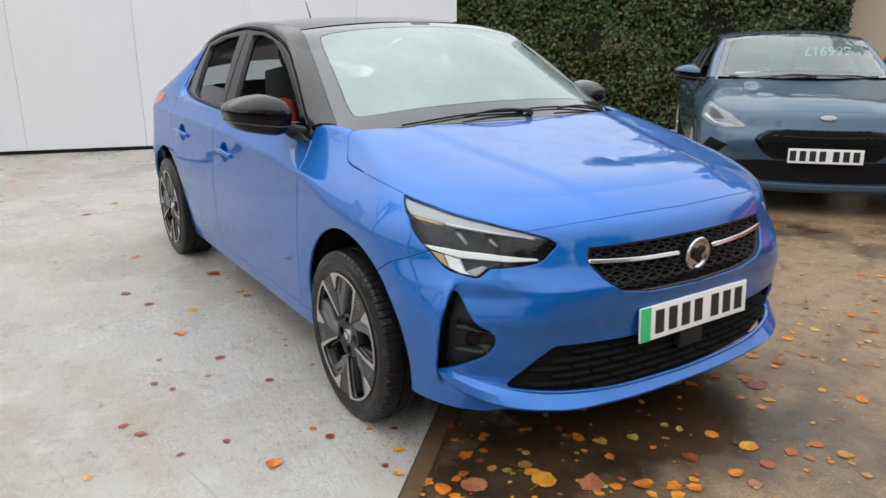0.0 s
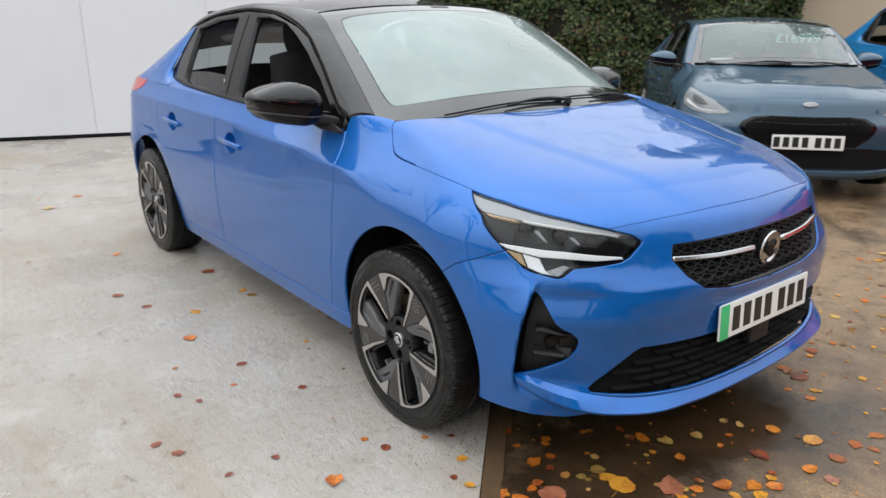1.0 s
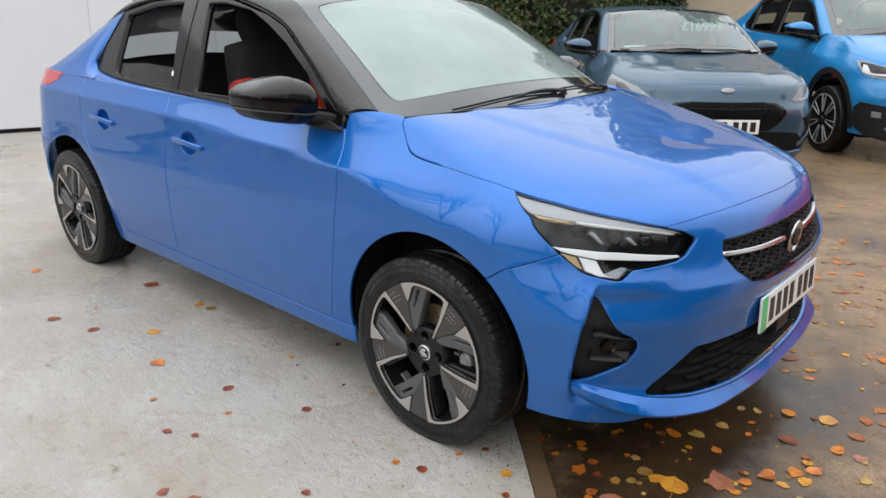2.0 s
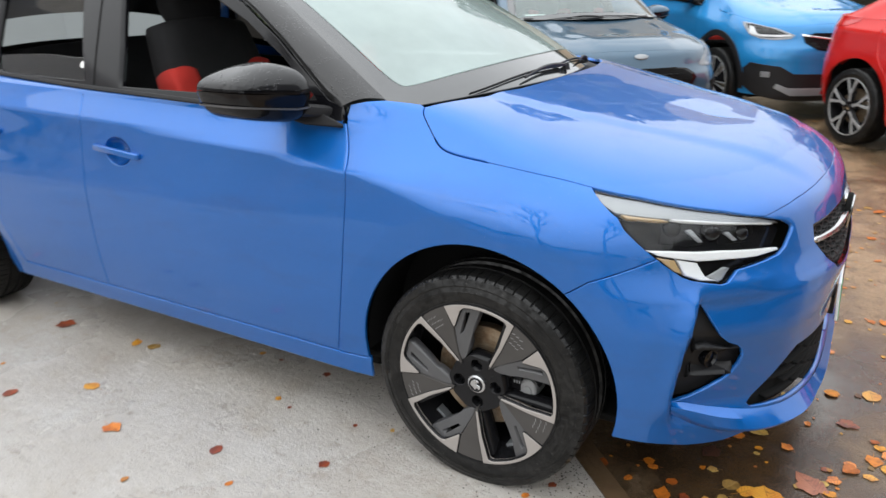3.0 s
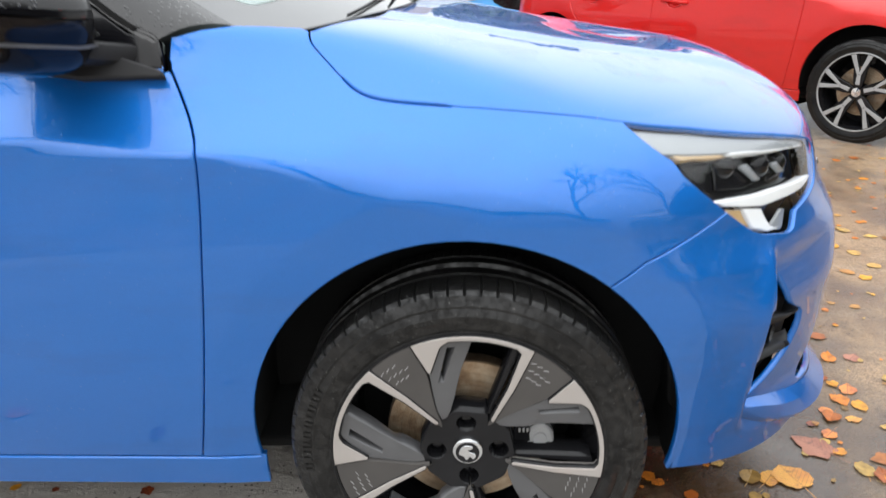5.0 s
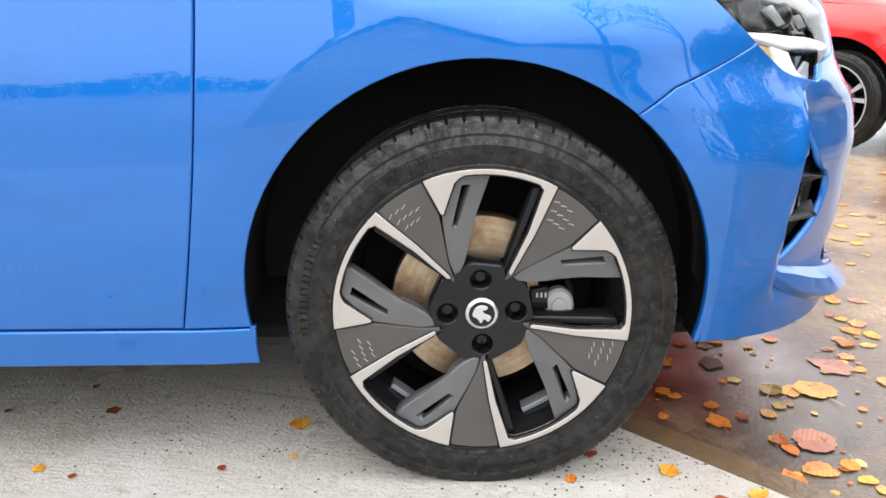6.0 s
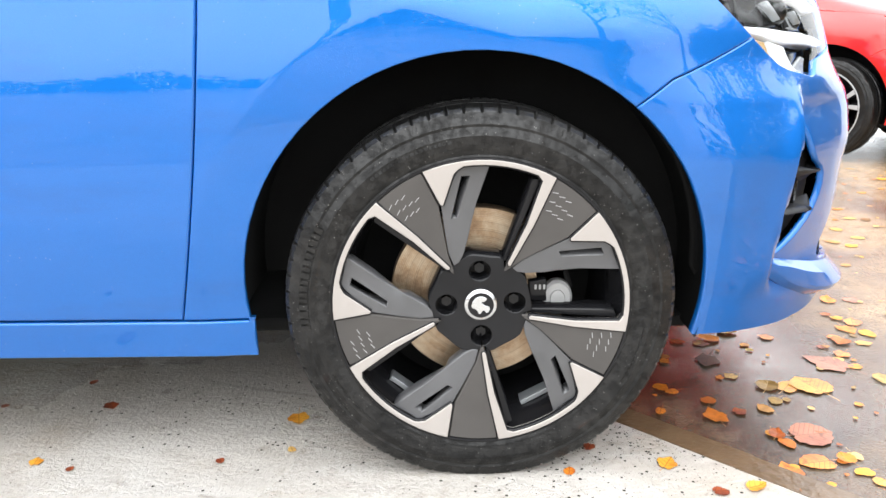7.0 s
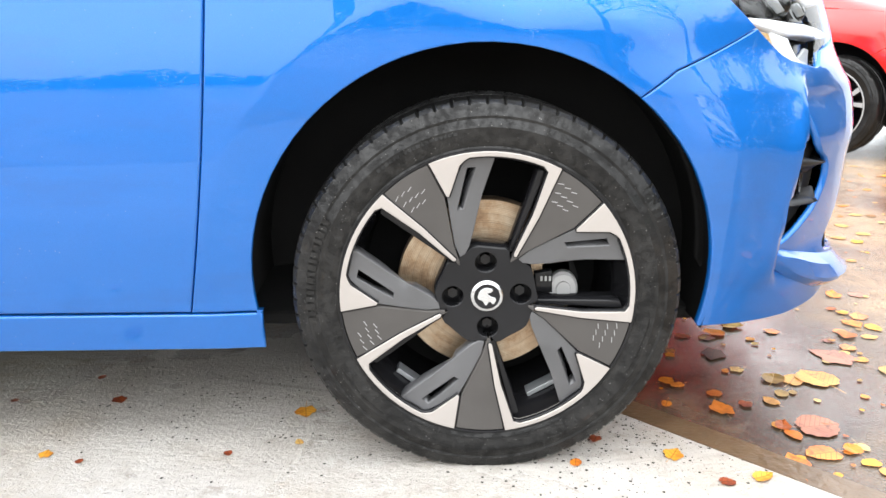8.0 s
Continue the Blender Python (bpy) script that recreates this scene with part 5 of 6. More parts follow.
        panel("rear_corner", S, [(3.205, .012), (3.10, .103), (3.13, .20), (3.185, .36), (3.26, .50)] + arch_line(K, 1, 35, -8, 8), colour, car, side=sd, **kw)
        # upper quarter (C pillar) in body colour, drawn from the flank to the window and the roof
        head_line = [(0, -2.312, 1.014), (.10, -2.360, 1.062), (.24, -2.330, 1.13), (.38, -2.286, 1.21), (.52, -2.240, 1.300), (.66, -2.44, 1.225), (.80, -2.68, 1.105), (.90, -2.84, 1.04), (1, -3.0, 1.01)]

        def pillar(q, t, sd=sd):
            hx, hz = keyed([(h[0], h[1]) for h in head_line], q), keyed([(h[0], h[2]) for h in head_line], q)
            T = np.array(side_glass(hx, hz)) + np.array((0, -.005, 0))
            u = 1 + K["xa"] + 2.27 + .73 * q
            B = np.array(skin_unit(K, u, .985))
            C = np.array(((B[0] + T[0]) / 2, B[1] * .55 + T[1] * .45, B[2] * .52 + T[2] * .48))
            p = B * (1 - t) ** 2 + 2 * t * (1 - t) * C + T * t * t
            return p[0] * sx, p[1] * sy * sd, p[2] * sz
        patch("rear_pillar", pillar, 36, 10, colour, car, "body-coloured pillar behind the rear door", flip=sd > 0)

        def ledge(q, t, sd=sd):
            x = -.462 - 1.878 * q
            B = np.array(skin_unit(K, 1 + K["xa"] - x, .97))
            T = np.array(side_glass(x, keyed([(-2.34, 1.022), (-2.08, .994), (-1.53, .974), (-1.0, .962), (-.60, .953), (-.46, .946)], x))) + np.array((0, .006, .004))
            p = B * (1 - t) + T * t + np.array((0, 0, .006 * 4 * t * (1 - t)))
            return p[0] * sx, p[1] * sy * sd, p[2] * sz
        patch("door_shoulder", ledge, 40, 4, colour, car, flip=sd > 0)
        # door frames in black with window openings
        fwin = [(-.56, 1.000), (-.70, 1.106), (-.86, 1.200), (-1.02, 1.268), (-1.16, 1.315), (-1.36, 1.342), (-1.475, 1.340), (-1.40, 1.12), (-1.375, .997)]
        rwin = [(-1.555, 1.006), (-1.60, 1.10), (-1.655, 1.25), (-1.685, 1.345), (-1.95, 1.330), (-2.185, 1.285), (-2.16, 1.15), (-2.14, 1.032), (-2.05, 1.012)]
        outer = [(-.462, .946), (-.466, .990), (-.515, 1.002), (-.731, 1.160), (-.90, 1.258), (-1.03, 1.300), (-1.31, 1.355), (-1.614, 1.371), (-2.0, 1.347), (-2.255, 1.300), (-2.378, 1.062), (-2.34, 1.022), (-2.08, .994), (-1.53, .974), (-1.0, .962), (-.60, .953)]
        panel("window_frame", glass_at, outer, GLOSS_BLACK, car, side=sd, holes=[fwin, rwin], step=step * 1.4, flip=True, depth=.03, label="gloss black window frame")
        strip = [(-.60, .957), (-1.0, .966), (-1.53, .978), (-2.08, .998), (-2.30, 1.020), (-2.30, 1.036), (-2.08, 1.014), (-1.53, .995), (-1.0, .982), (-.60, .973)]

        def seal(x, z):
            p = glass_at(x, z)
            return p[0], p[1] - .009, p[2]
        panel("waist_seal", seal, strip, BLACK, car, side=sd, step=.04, flip=True, label="black rubber waist seal")
        def gap_line(x, z):
            q = glass_at(x, z)
            return q[0], q[1] - .0015, q[2]
        panel("door_gap", gap_line, [(-1.497, .985), (-1.505, .985), (-1.535, 1.16), (-1.578, 1.352), (-1.570, 1.352), (-1.527, 1.16)], SHADOW, car, side=sd, step=.05, flip=True, depth=.004, gap=0, roll=.0005, label="black gap between the door frames")
        # mirror sail: solid black corner piece of the door
        def sail(x, z):
            q = glass_at(x, z)
            return q[0], q[1] - .020, q[2]
        panel("mirror_sail", sail, [(-.456, .937), (-.460, .950), (-.53, .974), (-.62, .992), (-.67, .986), (-.69, .958), (-.58, .938)], BLACK, car, side=sd, step=.03, flip=True, depth=.035, label="black plastic corner under the mirror")
        # rear glass wound half down, far side glass closed
        def pane(x, z):
            p = glass_at(x, z)
            return p[0], p[1] + .018, p[2]
        if sd > 0:
            g = panel("rear_door_glass", pane, [(-1.545, .99), (-1.585, 1.075), (-1.85, 1.082), (-2.15, 1.068), (-2.16, .99)], GLASS, car, side=sd, step=.06, flip=True, depth=.004, label="rear door glass wound down")
            bm = bmesh.new()
            bmesh.ops.create_cone(bm, cap_ends=True, segments=20, radius1=.012, radius2=.012, depth=.001, matrix=Matrix.Translation((-1.60, side_glass(-1.60, 1.05)[1] + .015, 1.052)) @ Matrix.Rotation(radians(70), 4, "X"))
            part("glass_sticker", bm, PAPER, car, "round white sticker on the glass")
        else:
            for q, w in (("front_door_glass", fwin), ("rear_door_glass", rwin)):
                panel(q, pane, w, TINTED, car, side=sd, step=.08, flip=True, depth=.004)
        # pillar strip
        rail_fn = (lambda a, b, sd=sd: (lambda p: (p[0], p[1] * sd, p[2]))(rail_at(.62 + 9.38 * a, b)))
        patch("roof_rail", rail_fn, 80 if fine else 40, 8, roof_paint, car, "glossy pillar and roof rail with rain beads", flip=sd > 0)
        def groove(q, t, sd=sd):
            p = Vector(rail_at(.95 + 7.5 * q, .02 + .07 * t))
            return p.x, (p.y - .003) * sd, p.z + .002
        def trim(q, t, sd=sd):
            p = Vector(rail_at(.8 + 8.6 * q, -.06 + .36 * t))
            return p.x, (p.y + .022) * sd, p.z - .006
        patch("cant_rail_trim", trim, 60, 3, SEAT_BLACK, car, "black trim inside the roof rail", flip=sd < 0)
        patch("pillar_seal", groove, 60, 2, SHADOW, car, "black rubber door seal", flip=sd > 0)
    # --- roof, screens
    patch("roof_panel", lambda a, b: roof_at(1 - 2 * a, b), 40, 24, roof_paint, car, "glossy roof panel")
    clear = rounded([(-.86, .175), (-.45, .155), (0, .15), (.45, .155), (.86, .175), (.915, .22), (.915, .5), (.915, .86), (.87, .905), (.45, .92), (0, .925), (-.45, .92), (-.87, .905), (-.915, .86), (-.915, .5), (-.915, .22)], 2)
    edge = [(-1.0, .012), (0, .0), (1.0, .012), (1.0, .985), (0, .992), (-1.0, .985)]
    panel("windscreen_border", screen_at, edge, FRIT, car, holes=[clear], step=.05, depth=.004, flip=False, label="black ceramic border of the windscreen")
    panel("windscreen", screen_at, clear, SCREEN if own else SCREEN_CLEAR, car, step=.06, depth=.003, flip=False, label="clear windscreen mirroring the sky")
    patch("rear_window", lambda a, b: (lambda p: (p[0] - .12 * b, p[1] * (1 + .07 * b), p[2] - .13 * b))(roof_at(1 - 2 * a, 1.0)), 24, 6, TINTED, car)
    patch("tailgate_liner", lambda a, b: (lambda p: (p[0] - .12 - .13 * b, p[1] * (1.07 + .08 * b), p[2] - .13 - .16 * b))(roof_at(1 - 2 * a, 1.0)), 24, 4, SHADOW, car)
    patch("tailgate", lambda a, b: (-2.95 - .25 * b, .66 * (1 - 2 * a), 1.0 - .70 * b), 12, 6, colour, car)
    # cowl and wipers
    patch("cowl", lambda a, b: (lambda s: (-.10 - .26 * abs(s) ** 2.2 + .06 - .10 * b, .70 * s, .985 - .02 * b))(1 - 2 * a), 24, 2, BLACK, car, "black plastic scuttle below the windscreen")
    def over_glass(q, t, lift):
        h = 1e-3
        o = Vector(screen_at(q, t))
        n = (Vector(screen_at(q + h, t)) - o).cross(Vector(screen_at(q, t + h)) - o).normalized()
        return o + (n if n.z > 0 else -n) * lift

    def rod(bm, pts, wide, thick):
        rows = []
        for k, c in enumerate(pts):
            d = (pts[min(k + 1, len(pts) - 1)] - pts[max(k - 1, 0)]).normalized()
            w = d.cross(Vector((.45, 0, .9))).normalized()
            up = w.cross(d)
            g = wide[0] + (wide[1] - wide[0]) * k / (len(pts) - 1)
            rows.append([bm.verts.new(c + w * g * i + up * thick * j) for i, j in ((1, -.6), (.7, 1), (-.7, 1), (-1, -.6))])
        for a, b in zip(rows, rows[1:]):
            for j in range(4):
                bm.faces.new((a[j], a[(j + 1) % 4], b[(j + 1) % 4], b[j]))
        bm.faces.new(rows[0])
        bm.faces.new(rows[-1][::-1])
        bmesh.ops.recalc_face_normals(bm, faces=bm.faces[:])
        return bm
    for s0, s1, t0, t1 in ((.70, -.06, .012, .050), (.04, -.76, .055, .030)):
        blade = rod(bmesh.new(), [over_glass(s0 + (s1 - s0) * k / 16, t0 + (t1 - t0) * k / 16 + .025 * math.sin(math.pi * k / 16), .007) for k in range(17)], (.0015, .0035), .004)
        blade = smooth(part("wiper", blade, BLACK, car, "black wiper arm and blade"))
        arm = rod(bmesh.new(), [over_glass(s0 + (s1 - s0) * (.45 + .60 * k / 12), t0 + (t1 - t0) * (.45 + .60 * k / 12) + .020 * math.sin(math.pi * k / 12) - .012 * k / 12, .014 + .006 * math.sin(math.pi * k / 12)) for k in range(13)], (.003, .007), .004)
        smooth(part("wiper_arm", arm, BLACK, blade))
        c = over_glass(s1 - .03, t1 - .012, .010)
        bm = bmesh.new()
        bmesh.ops.create_cone(bm, cap_ends=True, segments=16, radius1=.015, radius2=.010, depth=.022, matrix=Matrix.Translation(c))
        smooth(part("wiper_pivot", bm, BLACK, blade))
    # --- dark structure behind the panels
    wide = dict(K, arches=[(q[0], q[1] + .012) for q in K["arches"]])
    core = [(0, .16), (0, 2.0), (1.13, 2.0), (1.17, 1.6), (1.35, 1.3), (1.5, .97), (4.15, .97), (4.15, .12)] + arch_line(wide, 1, 186, -4, 24) + arch_line(wide, 0, 186, 0, 24) + [(.70, .16), (.5, .18)]
    panel("inner_shell", behind(.070 if own else .035), core, SHADOW, car, mirror=True, seams=(("u", 0), ("v", 2)), step=.06, sv=sv, label="black inner structure")
    for sd in (1, -1):
        for ax, r in K["arches"]:
            bm = bmesh.new()
            prof = [(r + .010, -.812), (r + .012, -.78), (r + .02, -.62), (.0, -.60)]
            n = 40
            rows = [[bm.verts.new((ax + q * math.cos(t), y * sd, K["hub"] + q * math.sin(t))) for q, y in prof] for t in (radians(-15 + 200 * j / n) for j in range(n + 1))]
            for a, b in zip(rows, rows[1:]):
                for j in range(len(prof) - 1):
                    bm.faces.new((a[j], b[j], b[j + 1], a[j + 1]))
            smooth(part("arch_liner", bm, LINER, car, "black felt wheel arch liner"), 40)
    bm = bmesh.new()
    box(bm, (-3.0, -.72, .20), (.42, .72, .225), .01)
    part("underbody", bm, SHADOW, car)
    # unseen low box, added to block light and deepen the shade beneath
    bm = bmesh.new()
    box(bm, (-2.16, -.68, .145), (-.44, .68, .199), .015)
    part("battery_tray", bm, SHADOW, car)
    # --- wheels
    for x in (0.0, -2.538):
        for sd in (1, -1):
            at = (x * sx, -.868 * sd * sy, wheel_r - .009)
            if fine:
                fancy_wheel(car, at, sd < 0)
            else:
                plain_wheel(car, at, wheel_r, wheel_r * .757, 5 if own else 7, left=sd < 0)
    for sd in (1, -1):
        mirror_unit(car, sd, BLACK_ROOF if own else colour, fine, K["scale"])
        panel("tail_lamp", sunk(-.004), [(3.66, .992), (3.70, .94), (3.80, .90), (4.0, .88), (4.20, .87), (4.21, .995), (4.0, .997), (3.85, .997)], TAIL_RED, car, side=sd, step=.03, sv=sv, depth=.02, label="red tail lamp")
    (FACES[face])(car, K, S, sunk, behind, colour, fine, grille, intake, fog)
    aerial = bmesh.new()
    bmesh.ops.create_cone(aerial, cap_ends=True, segments=8, radius1=.006, radius2=.002, depth=.20, matrix=Matrix.Translation((-2.20, 0, 1.47)) @ Matrix.Rotation(radians(-35), 4, "Y"))
    smooth(part("roof_aerial", aerial, BLACK, car, "short black rod aerial"))
    interior(car, fine, K["scale"])
    return car


def front_lip(car, colour, sunk, over):
    """Blade along the foot of the bumper that juts out towards the corners."""
    top = [(0, .150), (.235, .168), (.37, .190), (.475, .222), (.553, .262), (.597, .282), (.634, .276)]
    out = [(0, .112), (.20, .118), (.307, .124), (.42, .142), (.463, .150), (.515, .166), (.576, .205), (.634, .268)]
    reach = [(0, .018), (.25, .022), (.36, .034), (.44, .030), (.52, .018), (.58, .008), (.634, .001)]
    bm = bmesh.new()
    rows = []
    n = 70
    for j in range(-n, n + 1):
        sgn = 1 if j <= 0 else -1
        u = .634 * abs(j) / n
        vt, vo, w = keyed(top, u), keyed(out, u), keyed(reach, u)
        pts = [sunk(-.001)(u, vt), over(-w * .45)(u, vt * .55 + vo * .45), over(-w)(u, vo), over(-w * .9)(u, vo - .012), over(-w * .3 + .004)(u, vo - .035), over(.03)(u, max(.02, vo - .06))]
        rows.append([bm.verts.new((p[0], p[1] * sgn, p[2])) for p in pts])
    for a, b in zip(rows, rows[1:]):
        for k in range(len(a) - 1):
            bm.faces.new((a[k], b[k], b[k + 1], a[k + 1]))
    bmesh.ops.remove_doubles(bm, verts=bm.verts[:], dist=1e-5)
    bmesh.ops.recalc_face_normals(bm, faces=bm.faces[:])
    return smooth(part("front_lip", bm, colour, car, "body-coloured lip under the bumper"), 24)


def mirror_unit(car, sd, colour, fine, scale):
    """Door mirror: domed cap, dark lower half with a groove, foot on the door."""
    def shell(a, b, top):
        an = 2 * math.pi * a
        el = b * math.pi / 2 * (1 if top else -1)
        n = .50
        ce, se = abs(math.cos(el)) ** (.80 if top else .34), math.copysign(abs(math.sin(el)) ** .9, math.sin(el))
        ca, sa = math.copysign(abs(math.cos(an)) ** n, math.cos(an)), math.copysign(abs(math.sin(an)) ** n, math.sin(an))
        fx, fy = .088 * ca * ce, .118 * sa * ce
        z = (.080 if top else .074) * se
        taper = .62 + .38 * ease(-.118, .04, fy) if top else .94 + .06 * ease(-.118, .02, fy)
        y = -.918 + fy * (1 - .10 * b if not top else 1)
        x = -.635 + fx * (1.1 if fx < 0 else 1.0) - .28 * (-(fy) - .0)
        return x, y * sd, 1.036 + z * taper + .13 * max(-fy, -.05)
    unit = patch("mirror_cap", lambda a, b: shell(a, .06 + .94 * b, True), 48, 14, colour, car, "glossy mirror cap with rain beads", flip=sd < 0)
    patch("mirror_band", lambda a, b: (lambda p: (p[0], p[1], p[2] - .0015))(shell(a, .06 * b, True)), 48, 2, GLOSS_BLACK, unit, "gloss black band under the cap", flip=sd < 0)
    patch("mirror_base", lambda a, b: (lambda p: (p[0], p[1], p[2] - .004))(shell(a, b, False)), 40, 12, GLOSS_BLACK, unit, flip=sd > 0)
    band = patch("mirror_trim", lambda a, b: (lambda p: (-.635 + (p[0] + .635) * 1.012, p[1] * 1.0 + (p[1] + .925 * sd) * .012, p[2] - .014 - .005 * b))(shell(a, 0.18, False)), 40, 1, SPOKE_LUG, unit, "grey trim line", flip=sd > 0)
    bm = bmesh.new()
    rows = []
    for t in range(9):
        s = t / 8
        c = Vector((-.570 - .03 * s, (-.748 - .10 * s) * sd, .964 + .020 * s))
        a, b = .085 * (1 - s) + .050 * s, .020 * (1 - s) + .018 * s
        rows.append([bm.verts.new(c + Vector((a * math.copysign(abs(math.cos(q)) ** .55, math.cos(q)), 0, b * math.copysign(abs(math.sin(q)) ** .55, math.sin(q))))) for q in (2 * math.pi * k / 16 for k in range(16))])
    for a, b in zip(rows, rows[1:]):
        for k in range(16):
            bm.faces.new((a[k], a[(k + 1) % 16], b[(k + 1) % 16], b[k]))
    bmesh.ops.recalc_face_normals(bm, faces=bm.faces[:])
    smooth(part("mirror_foot", bm, BLACK, unit, "black mirror foot"))
    unit.scale = scale
    if sd < 0:
        unit.location.y = -.07  # folded a little towards the glass
    return unit


def cushion(name, size, bulge, material, parent, at, tilt=0.0, label=""):
    """A padded block with rounded sides."""
    bm = bmesh.new()
    bmesh.ops.create_cube(bm, size=1)
    bmesh.ops.subdivide_edges(bm, edges=bm.edges[:], cuts=5, use_grid_fill=True)
    for v in bm.verts:
        p = v.co * 2
        q = Vector((p.x * math.sqrt(max(0, 1 - bulge * (p.y ** 2 + p.z ** 2) / 2)), p.y * math.sqrt(max(0, 1 - bulge * (p.x ** 2 + p.z ** 2) / 2)), p.z * math.sqrt(max(0, 1 - bulge * (p.x ** 2 + p.y ** 2) / 2))))
        v.co = Vector((q.x * size[0] / 2, q.y * size[1] / 2, q.z * size[2] / 2))
    ob = smooth(part(name, bm, material, parent, label), 180)
    ob.location = at
    ob.rotation_euler = (0, radians(tilt), 0)
    return ob


def interior(car, fine, scale=(1, 1, 1)):
    """Seats, dashboard and steering wheel seen through the openings."""
    for y in (-.36, .36):
        cushion("seat_cushion", (.50, .50, .16), .35, SEAT_BLACK, car, (-1.05, y, .56), -6, "black fabric seat")
        for sgn in (-1, 1):
            cushion("seat_bolster", (.44, .10, .14), .4, SEAT_RED, car, (-1.02, y + .21 * sgn, .625), -6, "red seat bolster")
        cushion("seat_back", (.14, .48, .62), .35, SEAT_BLACK, car, (-1.36, y, .90), -18, "black fabric seat back")
        for sgn in (-1, 1):
            cushion("seat_back_bolster", (.12, .12, .36), .25, SEAT_RED, car, (-1.325, y + .185 * sgn, .86), -18, "red side of the seat back")
        cushion("head_restraint", (.10, .26, .19), .5, SEAT_BLACK, car, (-1.47, y, 1.245), -14)
    cushion("rear_bench", (.48, 1.24, .18), .25, SEAT_BLACK, car, (-1.95, 0, .58), -6)
    cushion("rear_backrest", (.16, 1.24, .56), .25, SEAT_BLACK, car, (-2.28, 0, .81), -20)
    cushion("dashboard", (.50, 1.38, .22), .30, BLACK, car, (-.50, 0, .90), 0, "dark grained dashboard")
    cushion("door_card", (1.1, .05, .62), .1, BLACK, car, (-1.0, .70, .68))
    bm = bmesh.new()
    rows = []
    for k in range(28):
        a = 2 * math.pi * k / 28
        rows.append([bm.verts.new(((.012 * math.cos(q)), (.178 + .014 * math.cos(q + 1.57)) * math.cos(a), (.178 + .014 * math.cos(q + 1.57)) * math.sin(a))) for q in (2 * math.pi * j / 8 for j in range(8))])
    for k in range(28):
        a, b = rows[k], rows[(k + 1) % 28]
        for j in range(8):
            bm.faces.new((a[j], a[(j + 1) % 8], b[(j + 1) % 8], b[j]))
    bmesh.ops.recalc_face_normals(bm, faces=bm.faces[:])
    w = smooth(part("steering_wheel", bm, BLACK, car, "black steering wheel"))
    w.location, w.rotation_euler = (-.80, -.36, .90), (0, radians(-25), 0)
    bm = bmesh.new()
    box(bm, (-.02, -.17, -.03), (.02, .17, .03), .012)
    c = smooth(part("steering_spokes", bm, BLACK, w))
    bm = bmesh.new()
    box(bm, (-.02, -.11, -.03), (.02, .11, .035), .015)
    r = smooth(part("rear_view_mirror", bm, BLACK, car, "black interior mirror"))
    r.location = (-.86 * scale[0], 0, 1.315 * scale[2])
    bm = bmesh.new()
    box(bm, (-.07, -.055, -.022), (.07, .055, .022), .012)
    h = smooth(part("sensor_housing", bm, BLACK, car, "black sensor housing behind the windscreen"))
    h.location, h.rotation_euler = (-.845 * scale[0], 0, 1.345 * scale[2]), (0, radians(24), 0)
    cushion("headlining", (1.45, .96, .03), .05, SEAT_BLACK, car, (-1.75 * scale[0], 0, 1.365 * scale[2]))





# ---------------------------------------------------------------- ground and walls
def sheet(name, corners, z, material, label, thick=0.0):
    bm = bmesh.new()
    vs = [bm.verts.new((x, y, z)) for x, y in corners]
    f = bm.faces.new(vs)
    if f.normal.z < 0:
        f.normal_flip()
    f.normal_update()
    if thick:
        r = bmesh.ops.extrude_face_region(bm, geom=[f])
        for v in [g for g in r["geom"] if isinstance(g, bmesh.types.BMVert)]:
            v.co.z -= thick
        bmesh.ops.recalc_face_normals(bm, faces=bm.faces[:])
    ob = part(name, bm, material)
    return tagged(ob, label, name.replace("_", " "), kind="structure")


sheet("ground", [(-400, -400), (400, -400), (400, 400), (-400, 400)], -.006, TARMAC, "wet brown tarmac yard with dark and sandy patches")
sheet("pavement", [(-6.77, 6.34), (2.77, -3.2), (-16, -3.2), (-16, 6.5)], 0.0, CONCRETE, "pale wet concrete slab with stains", 0.05)

white_wall = empty("wall_white", label="white painted steel wall panels with fine joints", category="wall", kind="structure")
wall_dir = Vector((.30, .954, 0))
wall_at = Vector((-7.55, 0.0, 0))
for j in range(-6, 3):
    bm = bmesh.new()
    box(bm, (-.03, .0015, .03), (.03, 1.3585, 4.2), .002)
    ob = smooth(part("panel", bm, WHITE_PANEL, white_wall))
    ob.matrix_local = Matrix.Translation(wall_at + wall_dir * (1.36 * j)) @ Matrix.Rotation(math.atan2(wall_dir.y, wall_dir.x) - math.pi / 2, 4, "Z")
    bm = bmesh.new()
    box(bm, (-.02, 0, -.02), (.034, 1.36, .045), .004)
    ob = part("base_rail", bm, SHADOW, white_wall, "dark rubber foot of the wall")
    ob.matrix_local = Matrix.Translation(wall_at + wall_dir * (1.36 * j)) @ Matrix.Rotation(math.atan2(wall_dir.y, wall_dir.x) - math.pi / 2, 4, "Z")

ROW = radians(-49)
ahead, across = Vector((math.cos(ROW), math.sin(ROW), 0)), Vector((-math.sin(ROW), math.cos(ROW), 0))
hedge_mid = Vector((-1.35, 4.11, 0)) - ahead * 4.6


def hedge():
    """Ivy-grown hedge: near-black sheet as painted shade, and thousands of small leaves on its face."""
    rng = random.Random(4)
    root = empty("ivy_hedge", label="dense dark green ivy hedge with a few yellow leaves", category="hedge")
    # near-black sheet: its colour stands for the shaded depth between the leaves
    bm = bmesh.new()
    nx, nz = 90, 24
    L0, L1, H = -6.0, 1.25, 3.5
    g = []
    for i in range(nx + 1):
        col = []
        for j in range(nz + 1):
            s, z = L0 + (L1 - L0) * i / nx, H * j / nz
